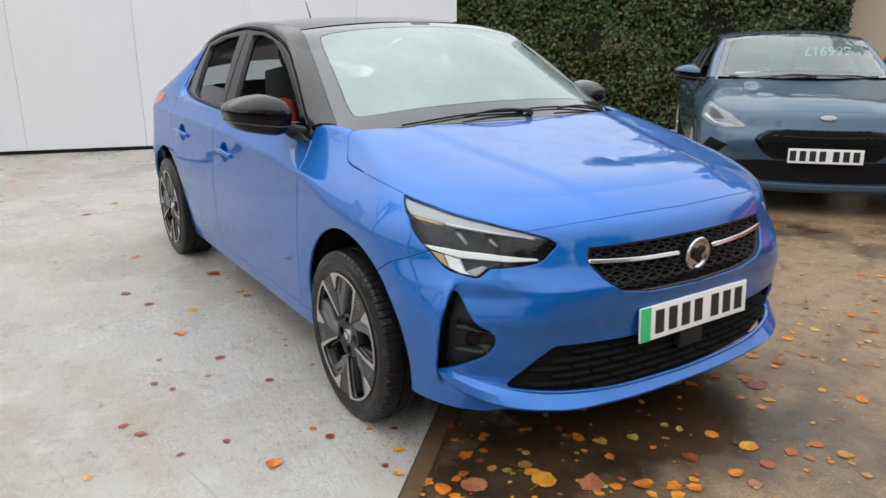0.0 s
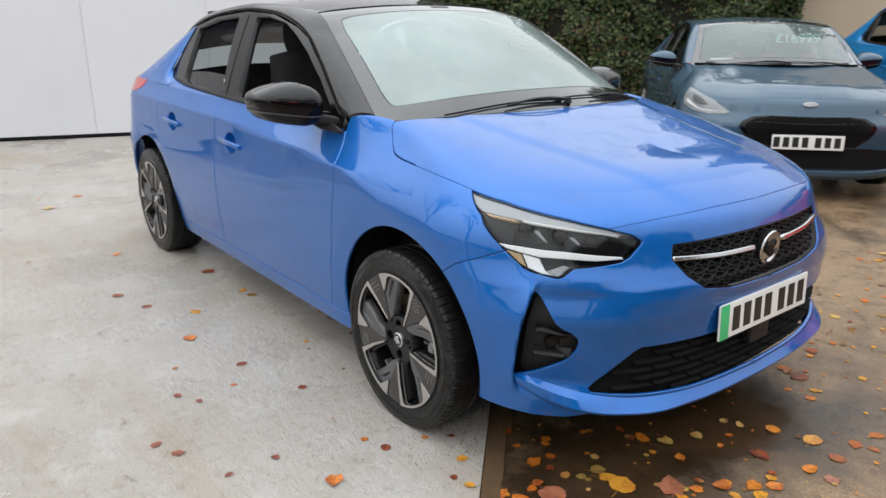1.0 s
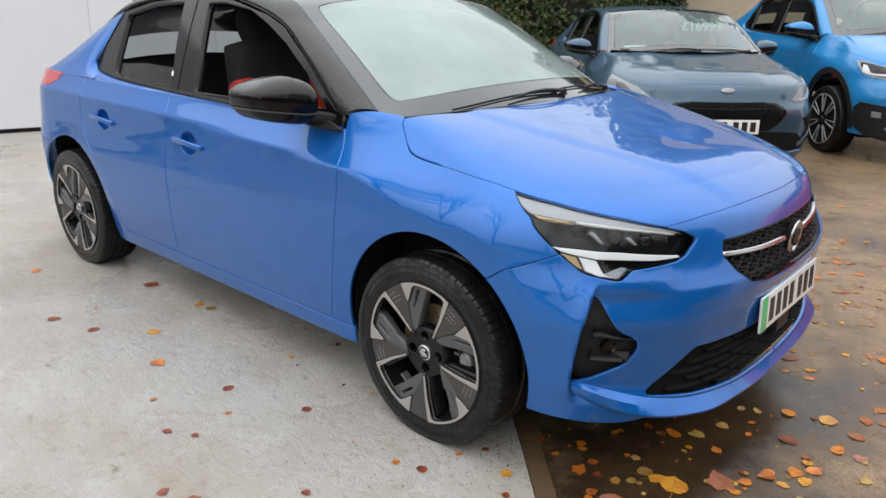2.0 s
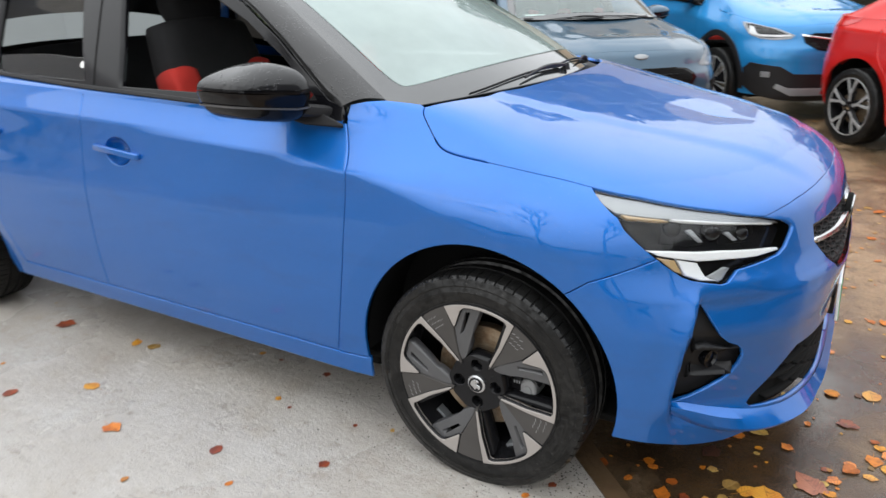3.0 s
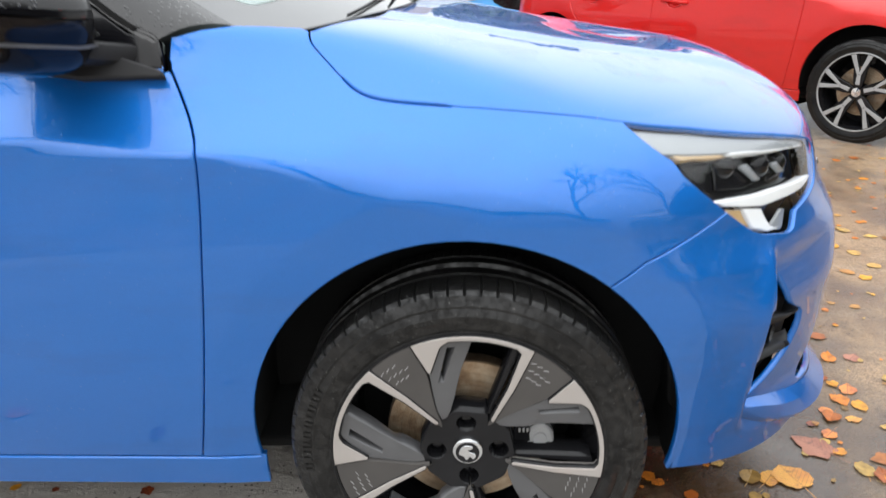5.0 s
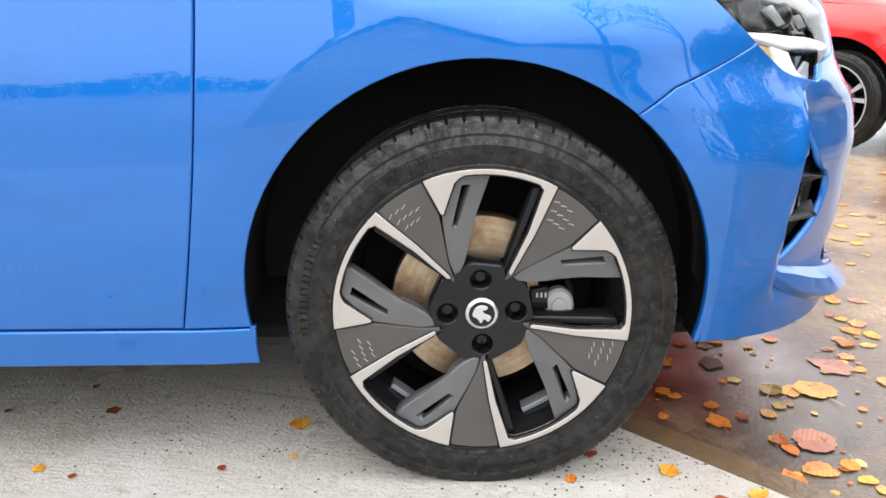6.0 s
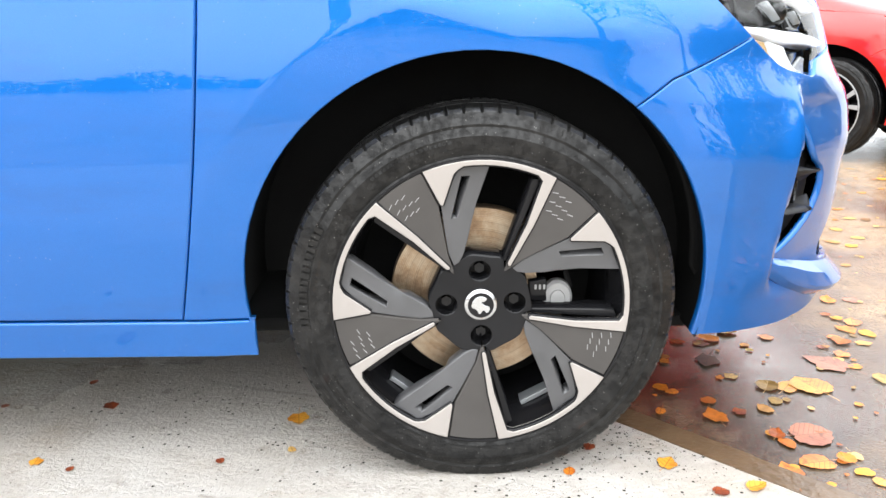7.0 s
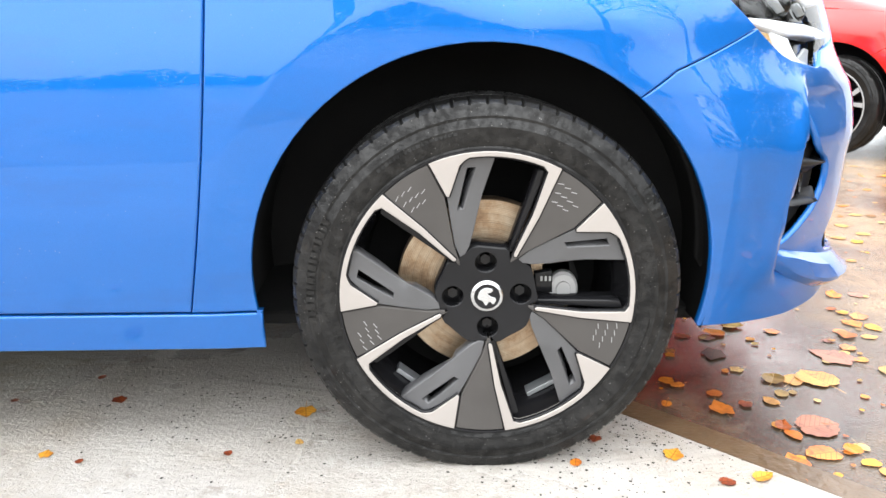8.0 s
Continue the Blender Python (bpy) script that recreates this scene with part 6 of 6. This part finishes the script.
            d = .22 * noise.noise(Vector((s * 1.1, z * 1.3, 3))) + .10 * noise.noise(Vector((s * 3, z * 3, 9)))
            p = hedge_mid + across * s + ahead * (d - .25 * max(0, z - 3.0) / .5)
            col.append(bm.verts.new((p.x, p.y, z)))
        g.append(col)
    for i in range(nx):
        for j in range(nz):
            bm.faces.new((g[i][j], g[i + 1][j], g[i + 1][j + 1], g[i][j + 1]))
    part("hedge_core", bm, SHADE_AND_GRIT, root)
    verts, faces = [], []
    for k in range(42000):
        s, z = rng.uniform(L0, L1), rng.random() ** .8 * 3.0
        if k % 4 == 0:
            z = rng.uniform(2.6, 3.8)
        d = .22 * noise.noise(Vector((s * 1.1, z * 1.3, 3))) + .10 * noise.noise(Vector((s * 3, z * 3, 9)))
        if noise.noise(Vector((s * 1.6, z * 1.6, 21))) > .42 and rng.random() < .8:
            continue
        c = hedge_mid + across * s + ahead * (d + rng.uniform(-.02, .16))
        c.z = z
        n = (ahead + Vector((rng.uniform(-.8, .8), rng.uniform(-.8, .8), rng.uniform(-.2, 1.0)))).normalized()
        a = n.orthogonal().normalized()
        a.rotate(Matrix.Rotation(rng.uniform(0, 6.3), 3, n))
        b = n.cross(a)
        r = rng.uniform(.016, .042)
        o = len(verts)
        verts += [c - a * r, c + b * r * .75, c + a * r * 1.1 + n * -.01, c - b * r * .75]
        faces.append((o, o + 1, o + 2, o + 3))
    ob = raw("ivy_leaves", verts, faces, IVY, root)
    tagged(ob, "small glossy ivy leaves", kind="stuff")
    return root


hedge()


def tree_belt(name, a, b, height, count, seed, label):
    """Dense belt of shrubs and small trees: lumpy sheet, near-black as painted shade, clad in leaf clumps with an
    uneven top.
    """
    r2 = random.Random(seed)
    root = empty(name, label=label, category="shrubs")
    a, b = Vector((*a, 0)), Vector((*b, 0))
    d = (b - a).normalized()
    n = Vector((-d.y, d.x, 0))
    length = (b - a).length

    def top(s):
        return height * (.25 + .75 * min(1.0, s / 3.5, (length - s) / 3.5) ** .7) * (1 + .30 * noise.noise(Vector((s * .35, seed, 0))) + .18 * noise.noise(Vector((s * 1.1, seed, 5))))

    def bulge(s, z):
        return .8 * noise.noise(Vector((s * .5, z * .5, seed))) + .3 * noise.noise(Vector((s * 1.7, z * 1.7, seed)))
    # lumpy sheet whose dark colour paints the shade inside the foliage
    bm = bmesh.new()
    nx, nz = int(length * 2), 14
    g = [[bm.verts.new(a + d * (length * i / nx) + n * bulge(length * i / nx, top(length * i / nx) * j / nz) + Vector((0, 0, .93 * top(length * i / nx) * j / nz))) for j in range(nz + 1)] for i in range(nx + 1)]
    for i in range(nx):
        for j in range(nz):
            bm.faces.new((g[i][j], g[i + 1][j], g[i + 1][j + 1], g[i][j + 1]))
    part("shrub_core", bm, SHADE_AND_GRIT, root)
    verts, faces = [], []
    for _ in range(count):
        s = r2.uniform(0, length)
        z = top(s) * (1.04 - r2.random() ** 1.4)
        c = a + d * s + n * (bulge(s, z) + r2.uniform(-.1, .45)) + Vector((0, 0, z + r2.uniform(-.1, .25)))
        m = Vector((r2.uniform(-1, 1), r2.uniform(-1, 1), r2.uniform(-.3, 1))).normalized()
        u = m.orthogonal().normalized()
        w = m.cross(u)
        q = r2.uniform(.06, .15)
        o = len(verts)
        verts += [c - u * q, c + w * q * .7, c + u * q, c - w * q * .7]
        faces.append((o, o + 1, o + 2, o + 3))
    tagged(raw("shrub_leaves", verts, faces, IVY, root), "clumps of dark leaves", kind="stuff")
    return root


tree_belt("shrub_belt", (14, -24), (-6, -27), 1.1, 4000, 5, "low dark hedge behind the yard")
tree_belt("shrub_belt", (-6.5, -27), (-32, -22), 1.1, 4000, 17, "low dark hedge behind the yard")
tree_belt("shrub_belt", (-6.0, 11.6), (-1.2, 14.8), 8.5, 6000, 12, "tall dark trees behind the ivy hedge")
tree_belt("shrub_belt", (-1.2, 12.8), (9.0, 20.5), 3.6, 6000, 23, "dark bushes behind the row of parked cars")
# out of view: added to keep skylight off the blue car's front
tree_belt("shrub_belt", (15, 9), (15, -13), 6.5, 8000, 8, "dark belt of trees at the yard's end")
bm = bmesh.new()
box(bm, (-.1, 0, 0), (.1, 4.5, 3.2), .01)
tan_wall = tagged(part("wall_tan", bm, TAN_RENDER), "tan rendered boundary wall", "wall", kind="structure")
tan_wall.matrix_world = Matrix.Translation(hedge_mid - ahead * .45 + across * 1.0) @ Matrix.Rotation(ROW, 4, "Z")


# tan border strip along the slab's edge
strip = Vector((.7071, -.7071, 0))
side_v = Vector((.7071, .7071, 0))
bm = bmesh.new()
for j in range(60):
    a = Vector((-.20, -.23, 0)) + strip * (-9 + .3 * j)
    w = .066 + .030 * noise.noise(Vector((j * .7, 0, 0)))
    q = [a + side_v * .004, a + strip * .3 + side_v * .004, a + strip * .3 + side_v * w, a + side_v * w]
    lo = [bm.verts.new((p.x, p.y, -.004)) for p in q]
    hi = [bm.verts.new((p.x, p.y, -.0015)) for p in q]
    bm.faces.new(hi)
    for k in range(4):
        bm.faces.new((lo[k], lo[(k + 1) % 4], hi[(k + 1) % 4], hi[k]))
bmesh.ops.recalc_face_normals(bm, faces=bm.faces[:])
tagged(part("trim", bm, MORTAR), "wet brown mortar strip along the concrete slab's edge", "trim", kind="structure")

# ---------------------------------------------------------------- cars
hero = hatchback("hatchback_car", BLUE, "blue five-door hatchback with black roof and wet paint")
red = hatchback("hatchback_car", RED, "red five-door hatchback parked in the row", fine=False, roof_paint=RED)
red.matrix_world = pose(2.955, 3.136, 0, 0, 0, -50)
slate = hatchback("hatchback_car", SLATE, "dark grey-blue hatchback with a six-sided black grille", fine=False, K=dict(HATCH, scale=(1.065, 1.034, .968), cheek=0, power=.014), face="hexagon", roof_paint=SLATE, wheel_r=.322)
slate.matrix_world = pose(-1.353, 4.114, 0, 0, 0, -48)
cross = hatchback("crossover_car", SKYBLUE, "light blue crossover with black lower cladding", fine=False, K=dict(HATCH, scale=(1.04, 1.01, 1.12), cheek=0), face="crossover", roof_paint=SKYBLUE, wheel_r=.330)
cross.matrix_world = pose(.0, 6.24, 0, 0, 0, -47)

white_car = hatchback("hatchback_car", WHITE_PAINT, "white five-door hatchback parked across the yard", fine=False, roof_paint=WHITE_PAINT)
white_car.matrix_world = pose(4.8, -5.4, 0, 0, 0, 140)

# price written on the grey-blue car's windscreen, papers on dashboards
txt = bpy.data.curves.new("windscreen_price", "FONT")
txt.body, txt.size, txt.extrude = "\u00a316999", .13, .0005
price = new("windscreen_price", txt)
txt.materials.append(MINT)
tagged(price, "pale green price written on the windscreen", "price sign")
price.matrix_world = slate.matrix_world @ pose(-.70, .06, 1.155, 62, 0, 90)
bm = bmesh.new()
box(bm, (-.06, -.11, 0), (.06, .11, .002))
paper = tagged(part("paper_sheet", bm, PAPER), "white sheet of paper on a dashboard", "paper")
paper.matrix_world = slate.matrix_world @ pose(-.50, -.42, 1.000, 0, 12, 10)

# ---------------------------------------------------------------- fallen leaves
TARMAC_LEAVES_A = [
    (0.72, -0.56, 0.072, 0), (0.82, -0.45, 0.074, 4), (0.61, -0.75, 0.072, 4), (0.59, -0.84, 0.047, 1), (0.52, -0.88, 0.051, 1), (0.44, -0.92, 0.034, 0),
    (0.32, -0.85, 0.04, 0), (0.15, -0.87, 0.024, 1), (0.2, -0.79, 0.028, 5), (0.37, -0.65, 0.023, 1), (0.42, -0.57, 0.025, 1), (0.57, -0.5, 0.025, 3),
    (0.52, -0.66, 0.023, 2), (0.55, -0.74, 0.022, 0), (1.0, -0.2, 0.044, 1), (0.74, -0.29, 0.031, 1), (0.56, -0.32, 0.032, 2), (0.55, -0.41, 0.053, 5),
    (0.67, -0.65, 0.014, 3), (0.66, -0.82, 0.024, 3), (0.69, -0.83, 0.027, 1), (0.66, -0.9, 0.023, 0), (0.84, -0.35, 0.019, 2), (0.38, -0.93, 0.026, 5),
]
TARMAC_LEAVES_B = [
    (0.69, -0.13, 0.038, 3), (0.95, 0.14, 0.057, 0), (0.88, -0.07, 0.047, 2), (0.66, -0.56, 0.046, 0),
    (0.71, -0.54, 0.036, 0), (0.79, -0.44, 0.066, 2), (0.59, -0.74, 0.059, 2), (0.49, -0.88, 0.036, 1), (0.96, -0.2, 0.055, 1), (0.9, -0.29, 0.028, 1),
    (0.71, -0.28, 0.029, 0), (0.76, -0.29, 0.02, 0), (0.78, -0.13, 0.019, 1), (0.55, -0.49, 0.02, 1), (0.49, -0.64, 0.017, 0), (0.58, -0.39, 0.027, 3),
    (0.7, 0.02, 0.025, 3), (0.75, 0.04, 0.029, 3), (0.7, 0.57, 0.063, 2), (0.81, 0.43, 0.033, 1), (0.72, 0.43, 0.027, 1), (0.95, -0.33, 0.032, 0), (0.87, -0.39, 0.036, 1), (1.09, -0.03, 0.039, 4),
]
SLAB_LEAVES = [
    (-0.73, -0.61, 0.032, 5), (-0.34, -0.67, 0.047, 0), (-0.33, -0.79, 0.019, 3), (-0.45, -0.82, 0.018, 2), (-0.7, -0.84, 0.017, 2), (-0.77, -0.82, 0.025, 0), (-0.94, -0.61, 0.018, 5), (-0.81, -0.51, 0.019, 5),
    (-1.39, -1.07, 0.06, 0), (0.17, -1.22, 0.060, 1), (-1.12, -1.2, 0.06, 1), (-4.34, -0.93, 0.07, 1), (-2.56, -1.12, 0.06, 1), (-1.85, -1.31, 0.06, 5),
    (-0.64, -1.42, 0.034, 5), (-0.55, -1.37, 0.029, 2), (-0.74, -1.12, 0.046, 2), (-1.94, -0.81, 0.075, 5),
]
SLAB_LEAVES_B = [
    (-1.53, -0.78, 0.05, 0), (-0.26, -1.55, 0.044, 2), (-0.05, -1.46, 0.029, 5), (-0.07, -1.74, 0.037, 0), (0.12, -1.0, 0.04, 2), (0.13, -0.97, 0.03, 5), (-0.35, -1.59, 0.036, 5), (0.41, -0.93, 0.045, 0),
    (-0.05, -1.31, 0.029, 2), (-0.41, -1.02, 0.038, 2), (-4.03, -1.21, 0.08, 3), (-7.28, -1.24, 0.08, 1), (-5.98, -1.6, 0.08, 0), (-1.61, -1.23, 0.051, 2),
]
LEAF_COLOURS = [((.62, .29, .030), (.48, .17, .015)), ((.64, .20, .018), (.40, .09, .012)), ((.25, .050, .012), (.12, .022, .008)), ((.58, .37, .11), (.46, .22, .05)), ((.36, .13, .070), (.24, .07, .035)), ((.070, .028, .014), (.035, .013, .008))]


def leaf_shade(k):
    a, b = LEAF_COLOURS[k]
    m = Nodes("leaf_" + ("yellow", "orange", "russet", "straw", "pink_brown", "dark_brown")[k], a, 0.5, coat=0.22, coat_rough=0.2)
    spots, vein = m.noise(55, 5), m.noise(14, 3)
    c = m.mix(m.span(vein, 0.42, 0.68, 0, 1), a, b)
    c = m.mix(m.span(spots, 0.58, 0.72, 0, 0.8), c, tuple(x * .3 for x in b))
    # midrib and side veins
    axes = m.n.new("ShaderNodeSeparateXYZ")
    m.l.new(m.co, axes.inputs[0])

    def calc(mode, p, q=None):
        k = m.n.new("ShaderNodeMath")
        k.operation = mode
        for sock, val in ((k.inputs[0], p), (k.inputs[1], q)):
            if isinstance(val, (int, float)):
                sock.default_value = val
            elif val is not None:
                m.l.new(val, sock)
        return k.outputs[0]
    side = calc("ABSOLUTE", axes.outputs["Y"])
    wave = calc("SINE", calc("MULTIPLY", calc("SUBTRACT", axes.outputs["X"], calc("MULTIPLY", side, .75)), 620.0))
    ribs = calc("MAXIMUM", m.span(wave, .86, 1.0, 0, .75), m.span(side, .0, .0014, .9, 0))
    c = m.mix(ribs, c, tuple(x * .35 for x in b))
    m.set(Base_Color=c)
    m.bump(spots, .35, .002)
    return m.mat


LEAF_MATS = [leaf_shade(k) for k in range(6)]


def leaf_mesh(bm, at, r, turn, rng, curl):
    """One leaf: heart-shaped blade with a folded midrib, cupped, and a stalk."""
    n = 26
    ring = []
    h1, h2, h3 = rng.uniform(0, 6.3), rng.uniform(0, 6.3), rng.uniform(.75, 1.0)
    lobes = rng.choice((0, 0, .10))
    for k in range(n):
        a = 2 * math.pi * k / n
        b = min(a, 2 * math.pi - a)
        rad = r * (.80 + .14 * math.cos(a) + .17 * math.exp(-(b / .28) ** 2) - .20 * math.exp(-((math.pi - b) / .30) ** 2))
        rad *= 1 + .07 * math.sin(2 * a + h1) + .05 * math.sin(3 * a + h2) + lobes * math.cos(5 * a) + .035 * (-1) ** k + .03 * rng.uniform(-1, 1)
        x, y = rad * math.cos(a), rad * h3 * math.sin(a)
        z = .0012 + curl * r * (abs(y) / r) ** 1.4 + curl * .8 * r * max(0, x / r) ** 2 * rng.uniform(.3, 1.2) + .012 * r * rng.random()
        ring.append((x, y, z))
    rot = Matrix.Translation(at) @ Matrix.Rotation(turn, 4, "Z")
    mid = [bm.verts.new(rot @ Vector((x, 0, .0015))) for x in (-.45 * r, 0.0, .5 * r)]
    vs = [bm.verts.new(rot @ Vector(p)) for p in ring]
    for k in range(n):
        q = (k + 1) % n
        c = mid[2] if ring[k][0] + ring[q][0] > .5 * r else (mid[0] if ring[k][0] + ring[q][0] < -.5 * r else mid[1])
        bm.faces.new((c, vs[k], vs[q]))
    for k in range(n):
        q = (k + 1) % n
        pick = [mid[2] if (ring[j][0] + ring[(j + 1) % n][0]) > .5 * r else (mid[0] if ring[j][0] + ring[(j + 1) % n][0] < -.5 * r else mid[1]) for j in (k, q)]
        if pick[0] is not pick[1]:
            bm.faces.new((pick[0], vs[q], pick[1]))
    s0 = [bm.verts.new(rot @ Vector((-.45 * r, d, .002))) for d in (-.02 * r, .02 * r)]
    s1 = [bm.verts.new(rot @ Vector((-1.35 * r, d + .1 * r, .003 + curl * .3 * r))) for d in (-.015 * r, .015 * r)]
    bm.faces.new((s0[0], s0[1], s1[1], s1[0]))


rng = random.Random(11)
laid = []
for spot_list, z in ((TARMAC_LEAVES_A, -.0045), (TARMAC_LEAVES_B, -.0045), (SLAB_LEAVES, .001), (SLAB_LEAVES_B, .001)):
    for x, y, r, c in spot_list:
        if any(math.hypot(x - q[0], y - q[1]) < .045 for q in laid):
            continue
        laid.append((x, y))
        bm = bmesh.new()
        zz = .001 if x + y < -.43 else z
        leaf_mesh(bm, (0, 0, 0), r * (.58 if x + y < -.43 else .70), 0, rng, rng.choice((.01, .02, .03, .05, .09, .20)))
        c = 2 if c == 5 and x + y < -.43 else c
        ob = smooth(part("fallen_leaf", bm, LEAF_MATS[c]), 60)
        ob.matrix_world = Matrix.Translation((x, y, zz)) @ Matrix.Rotation(rng.uniform(0, 6.3), 4, "Z")
        tagged(ob, ("yellow", "orange-brown", "wet russet", "pale straw-coloured", "pinkish brown", "dark brown")[c] + " fallen leaf lying on the wet ground", "leaf", "fallen leaves")


def leaf_litter(name, count, pick, seed, label):
    """Scattered small leaves too many to count."""
    r2 = random.Random(seed)
    bm = bmesh.new()
    for _ in range(count):
        x, y = pick(r2)
        z = .001 if x + y < -.43 else -.0045
        leaf_mesh(bm, (x, y, z), r2.choice((.006, .008, .011, .015, .020, .030)), r2.uniform(0, 6.3), r2, r2.choice((.01, .03, .06, .2)))
    ob = part(name, bm, LEAF_MANY)
    return tagged(ob, label, "leaves", kind="stuff")


def near_nose(r):
    while True:
        x, y = r.uniform(.2, 2.4), r.uniform(-1.6, 2.6)
        if x + y > -.38 and r.random() < .9 - .25 * abs(x - 1.0):
            return x, y


def under_nose(r):
    while True:
        x, y = r.gauss(.62, .26), r.gauss(-.62, .30)
        if x + y > -.36 and x < 1.5:
            return x, y


def yard(r):
    while True:
        x, y = r.uniform(-6, 7), r.uniform(.5, 9)
        if x + y > -.3:
            return x, y


def slab(r):
    while True:
        x, y = r.uniform(-7.4, 1.0), r.uniform(-2.6, 3.5)
        if x + y < -.5:
            return x, y


leaf_litter("leaf_litter", 800, near_nose, 21, "scattered small orange and yellow leaves on wet tarmac")
leaf_litter("leaf_litter", 50, under_nose, 27, "wet orange and russet leaves gathered in front of the bumper")
leaf_litter("leaf_litter", 700, yard, 22, "scattered brown leaves over the yard")
leaf_litter("leaf_litter", 90, slab, 23, "sparse small leaves on the concrete slab")



def grit(name, count, seed, label):
    """Small dark crumbs of soil and leaf along the slab's edge."""
    r2 = random.Random(seed)
    verts, faces = [], []
    while len(faces) < count * 4:
        s, d = r2.uniform(-3.2, 3.4), abs(r2.gauss(0, .32))
        x, y = -.215 + .7071 * s - .7071 * d, -.215 - .7071 * s - .7071 * d
        if noise.noise(Vector((x * 2.2, y * 2.2, 3))) < r2.uniform(-.15, .60) or y < -2.6:
            continue
        q, h, t = r2.choice((.0007, .0009, .0012, .0017, .0030)), r2.uniform(.0004, .0014), r2.uniform(0, 6.3)
        o = len(verts)
        verts += [(x + q * r2.uniform(.6, 1.4) * math.cos(t + k * 1.57), y + q * math.sin(t + k * 1.57), .0004) for k in range(4)] + [(x, y, .0004 + h)]
        faces += [(o, o + 1, o + 4), (o + 1, o + 2, o + 4), (o + 2, o + 3, o + 4), (o + 3, o, o + 4)]
    return tagged(raw(name, verts, faces, SHADE_AND_GRIT), label, "grit", kind="stuff")


grit("grit", 6500, 31, "dark grit and leaf crumbs strewn along the slab's edge")

# ---------------------------------------------------------------- trees behind the viewer, mirrored in the paint
def bare_tree(seed, height):
    r2 = random.Random(seed)
    root = empty("bare_tree", label="leafless tree with fine forked branches", category="tree", group="trees behind the yard")
    trunk, twigs = bmesh.new(), bmesh.new()

    def tube(bm, a, b, ra, rb):
        d = (b - a).normalized()
        u = d.orthogonal().normalized()
        w = d.cross(u)
        n = 6 if ra > .02 else 3
        lo = [bm.verts.new(a + (u * math.cos(t) + w * math.sin(t)) * ra) for t in (2 * math.pi * k / n for k in range(n))]
        hi = [bm.verts.new(b + (u * math.cos(t) + w * math.sin(t)) * rb) for t in (2 * math.pi * k / n for k in range(n))]
        for k in range(n):
            bm.faces.new((lo[k], lo[(k + 1) % n], hi[(k + 1) % n], hi[k]))

    def grow(a, d, length, rad, depth):
        b = a + d * length
        tube(trunk if depth < 2 else twigs, a, b, rad, rad * .7)
        if depth >= 7:
            return
        for _ in range(3 if depth < 4 else 2):
            nd = (d + Vector((r2.uniform(-.75, .75), r2.uniform(-.75, .75), r2.uniform(-.15, .5)))).normalized()
            grow(a + d * length * r2.uniform(.6, 1.0), nd, length * r2.uniform(.55, .8), rad * .60, depth + 1)
    grow(Vector((0, 0, 0)), Vector((.03, .02, 1)).normalized(), height * .32, height * .012, 0)
    part("trunk", trunk, BARK, root)
    part("crown", twigs, BARK, root)
    return root


tree = bare_tree(3, 13.5)
tree.location = (-1.6, -9.6, 0)
copy_thing(tree, pose(3.4, -9.0, 0, 0, 0, 130))
copy_thing(tree, pose(-7.5, -9.4, 0, 0, 0, 240))
copy_thing(tree, pose(9.0, -8.0, 0, 0, 0, 40))
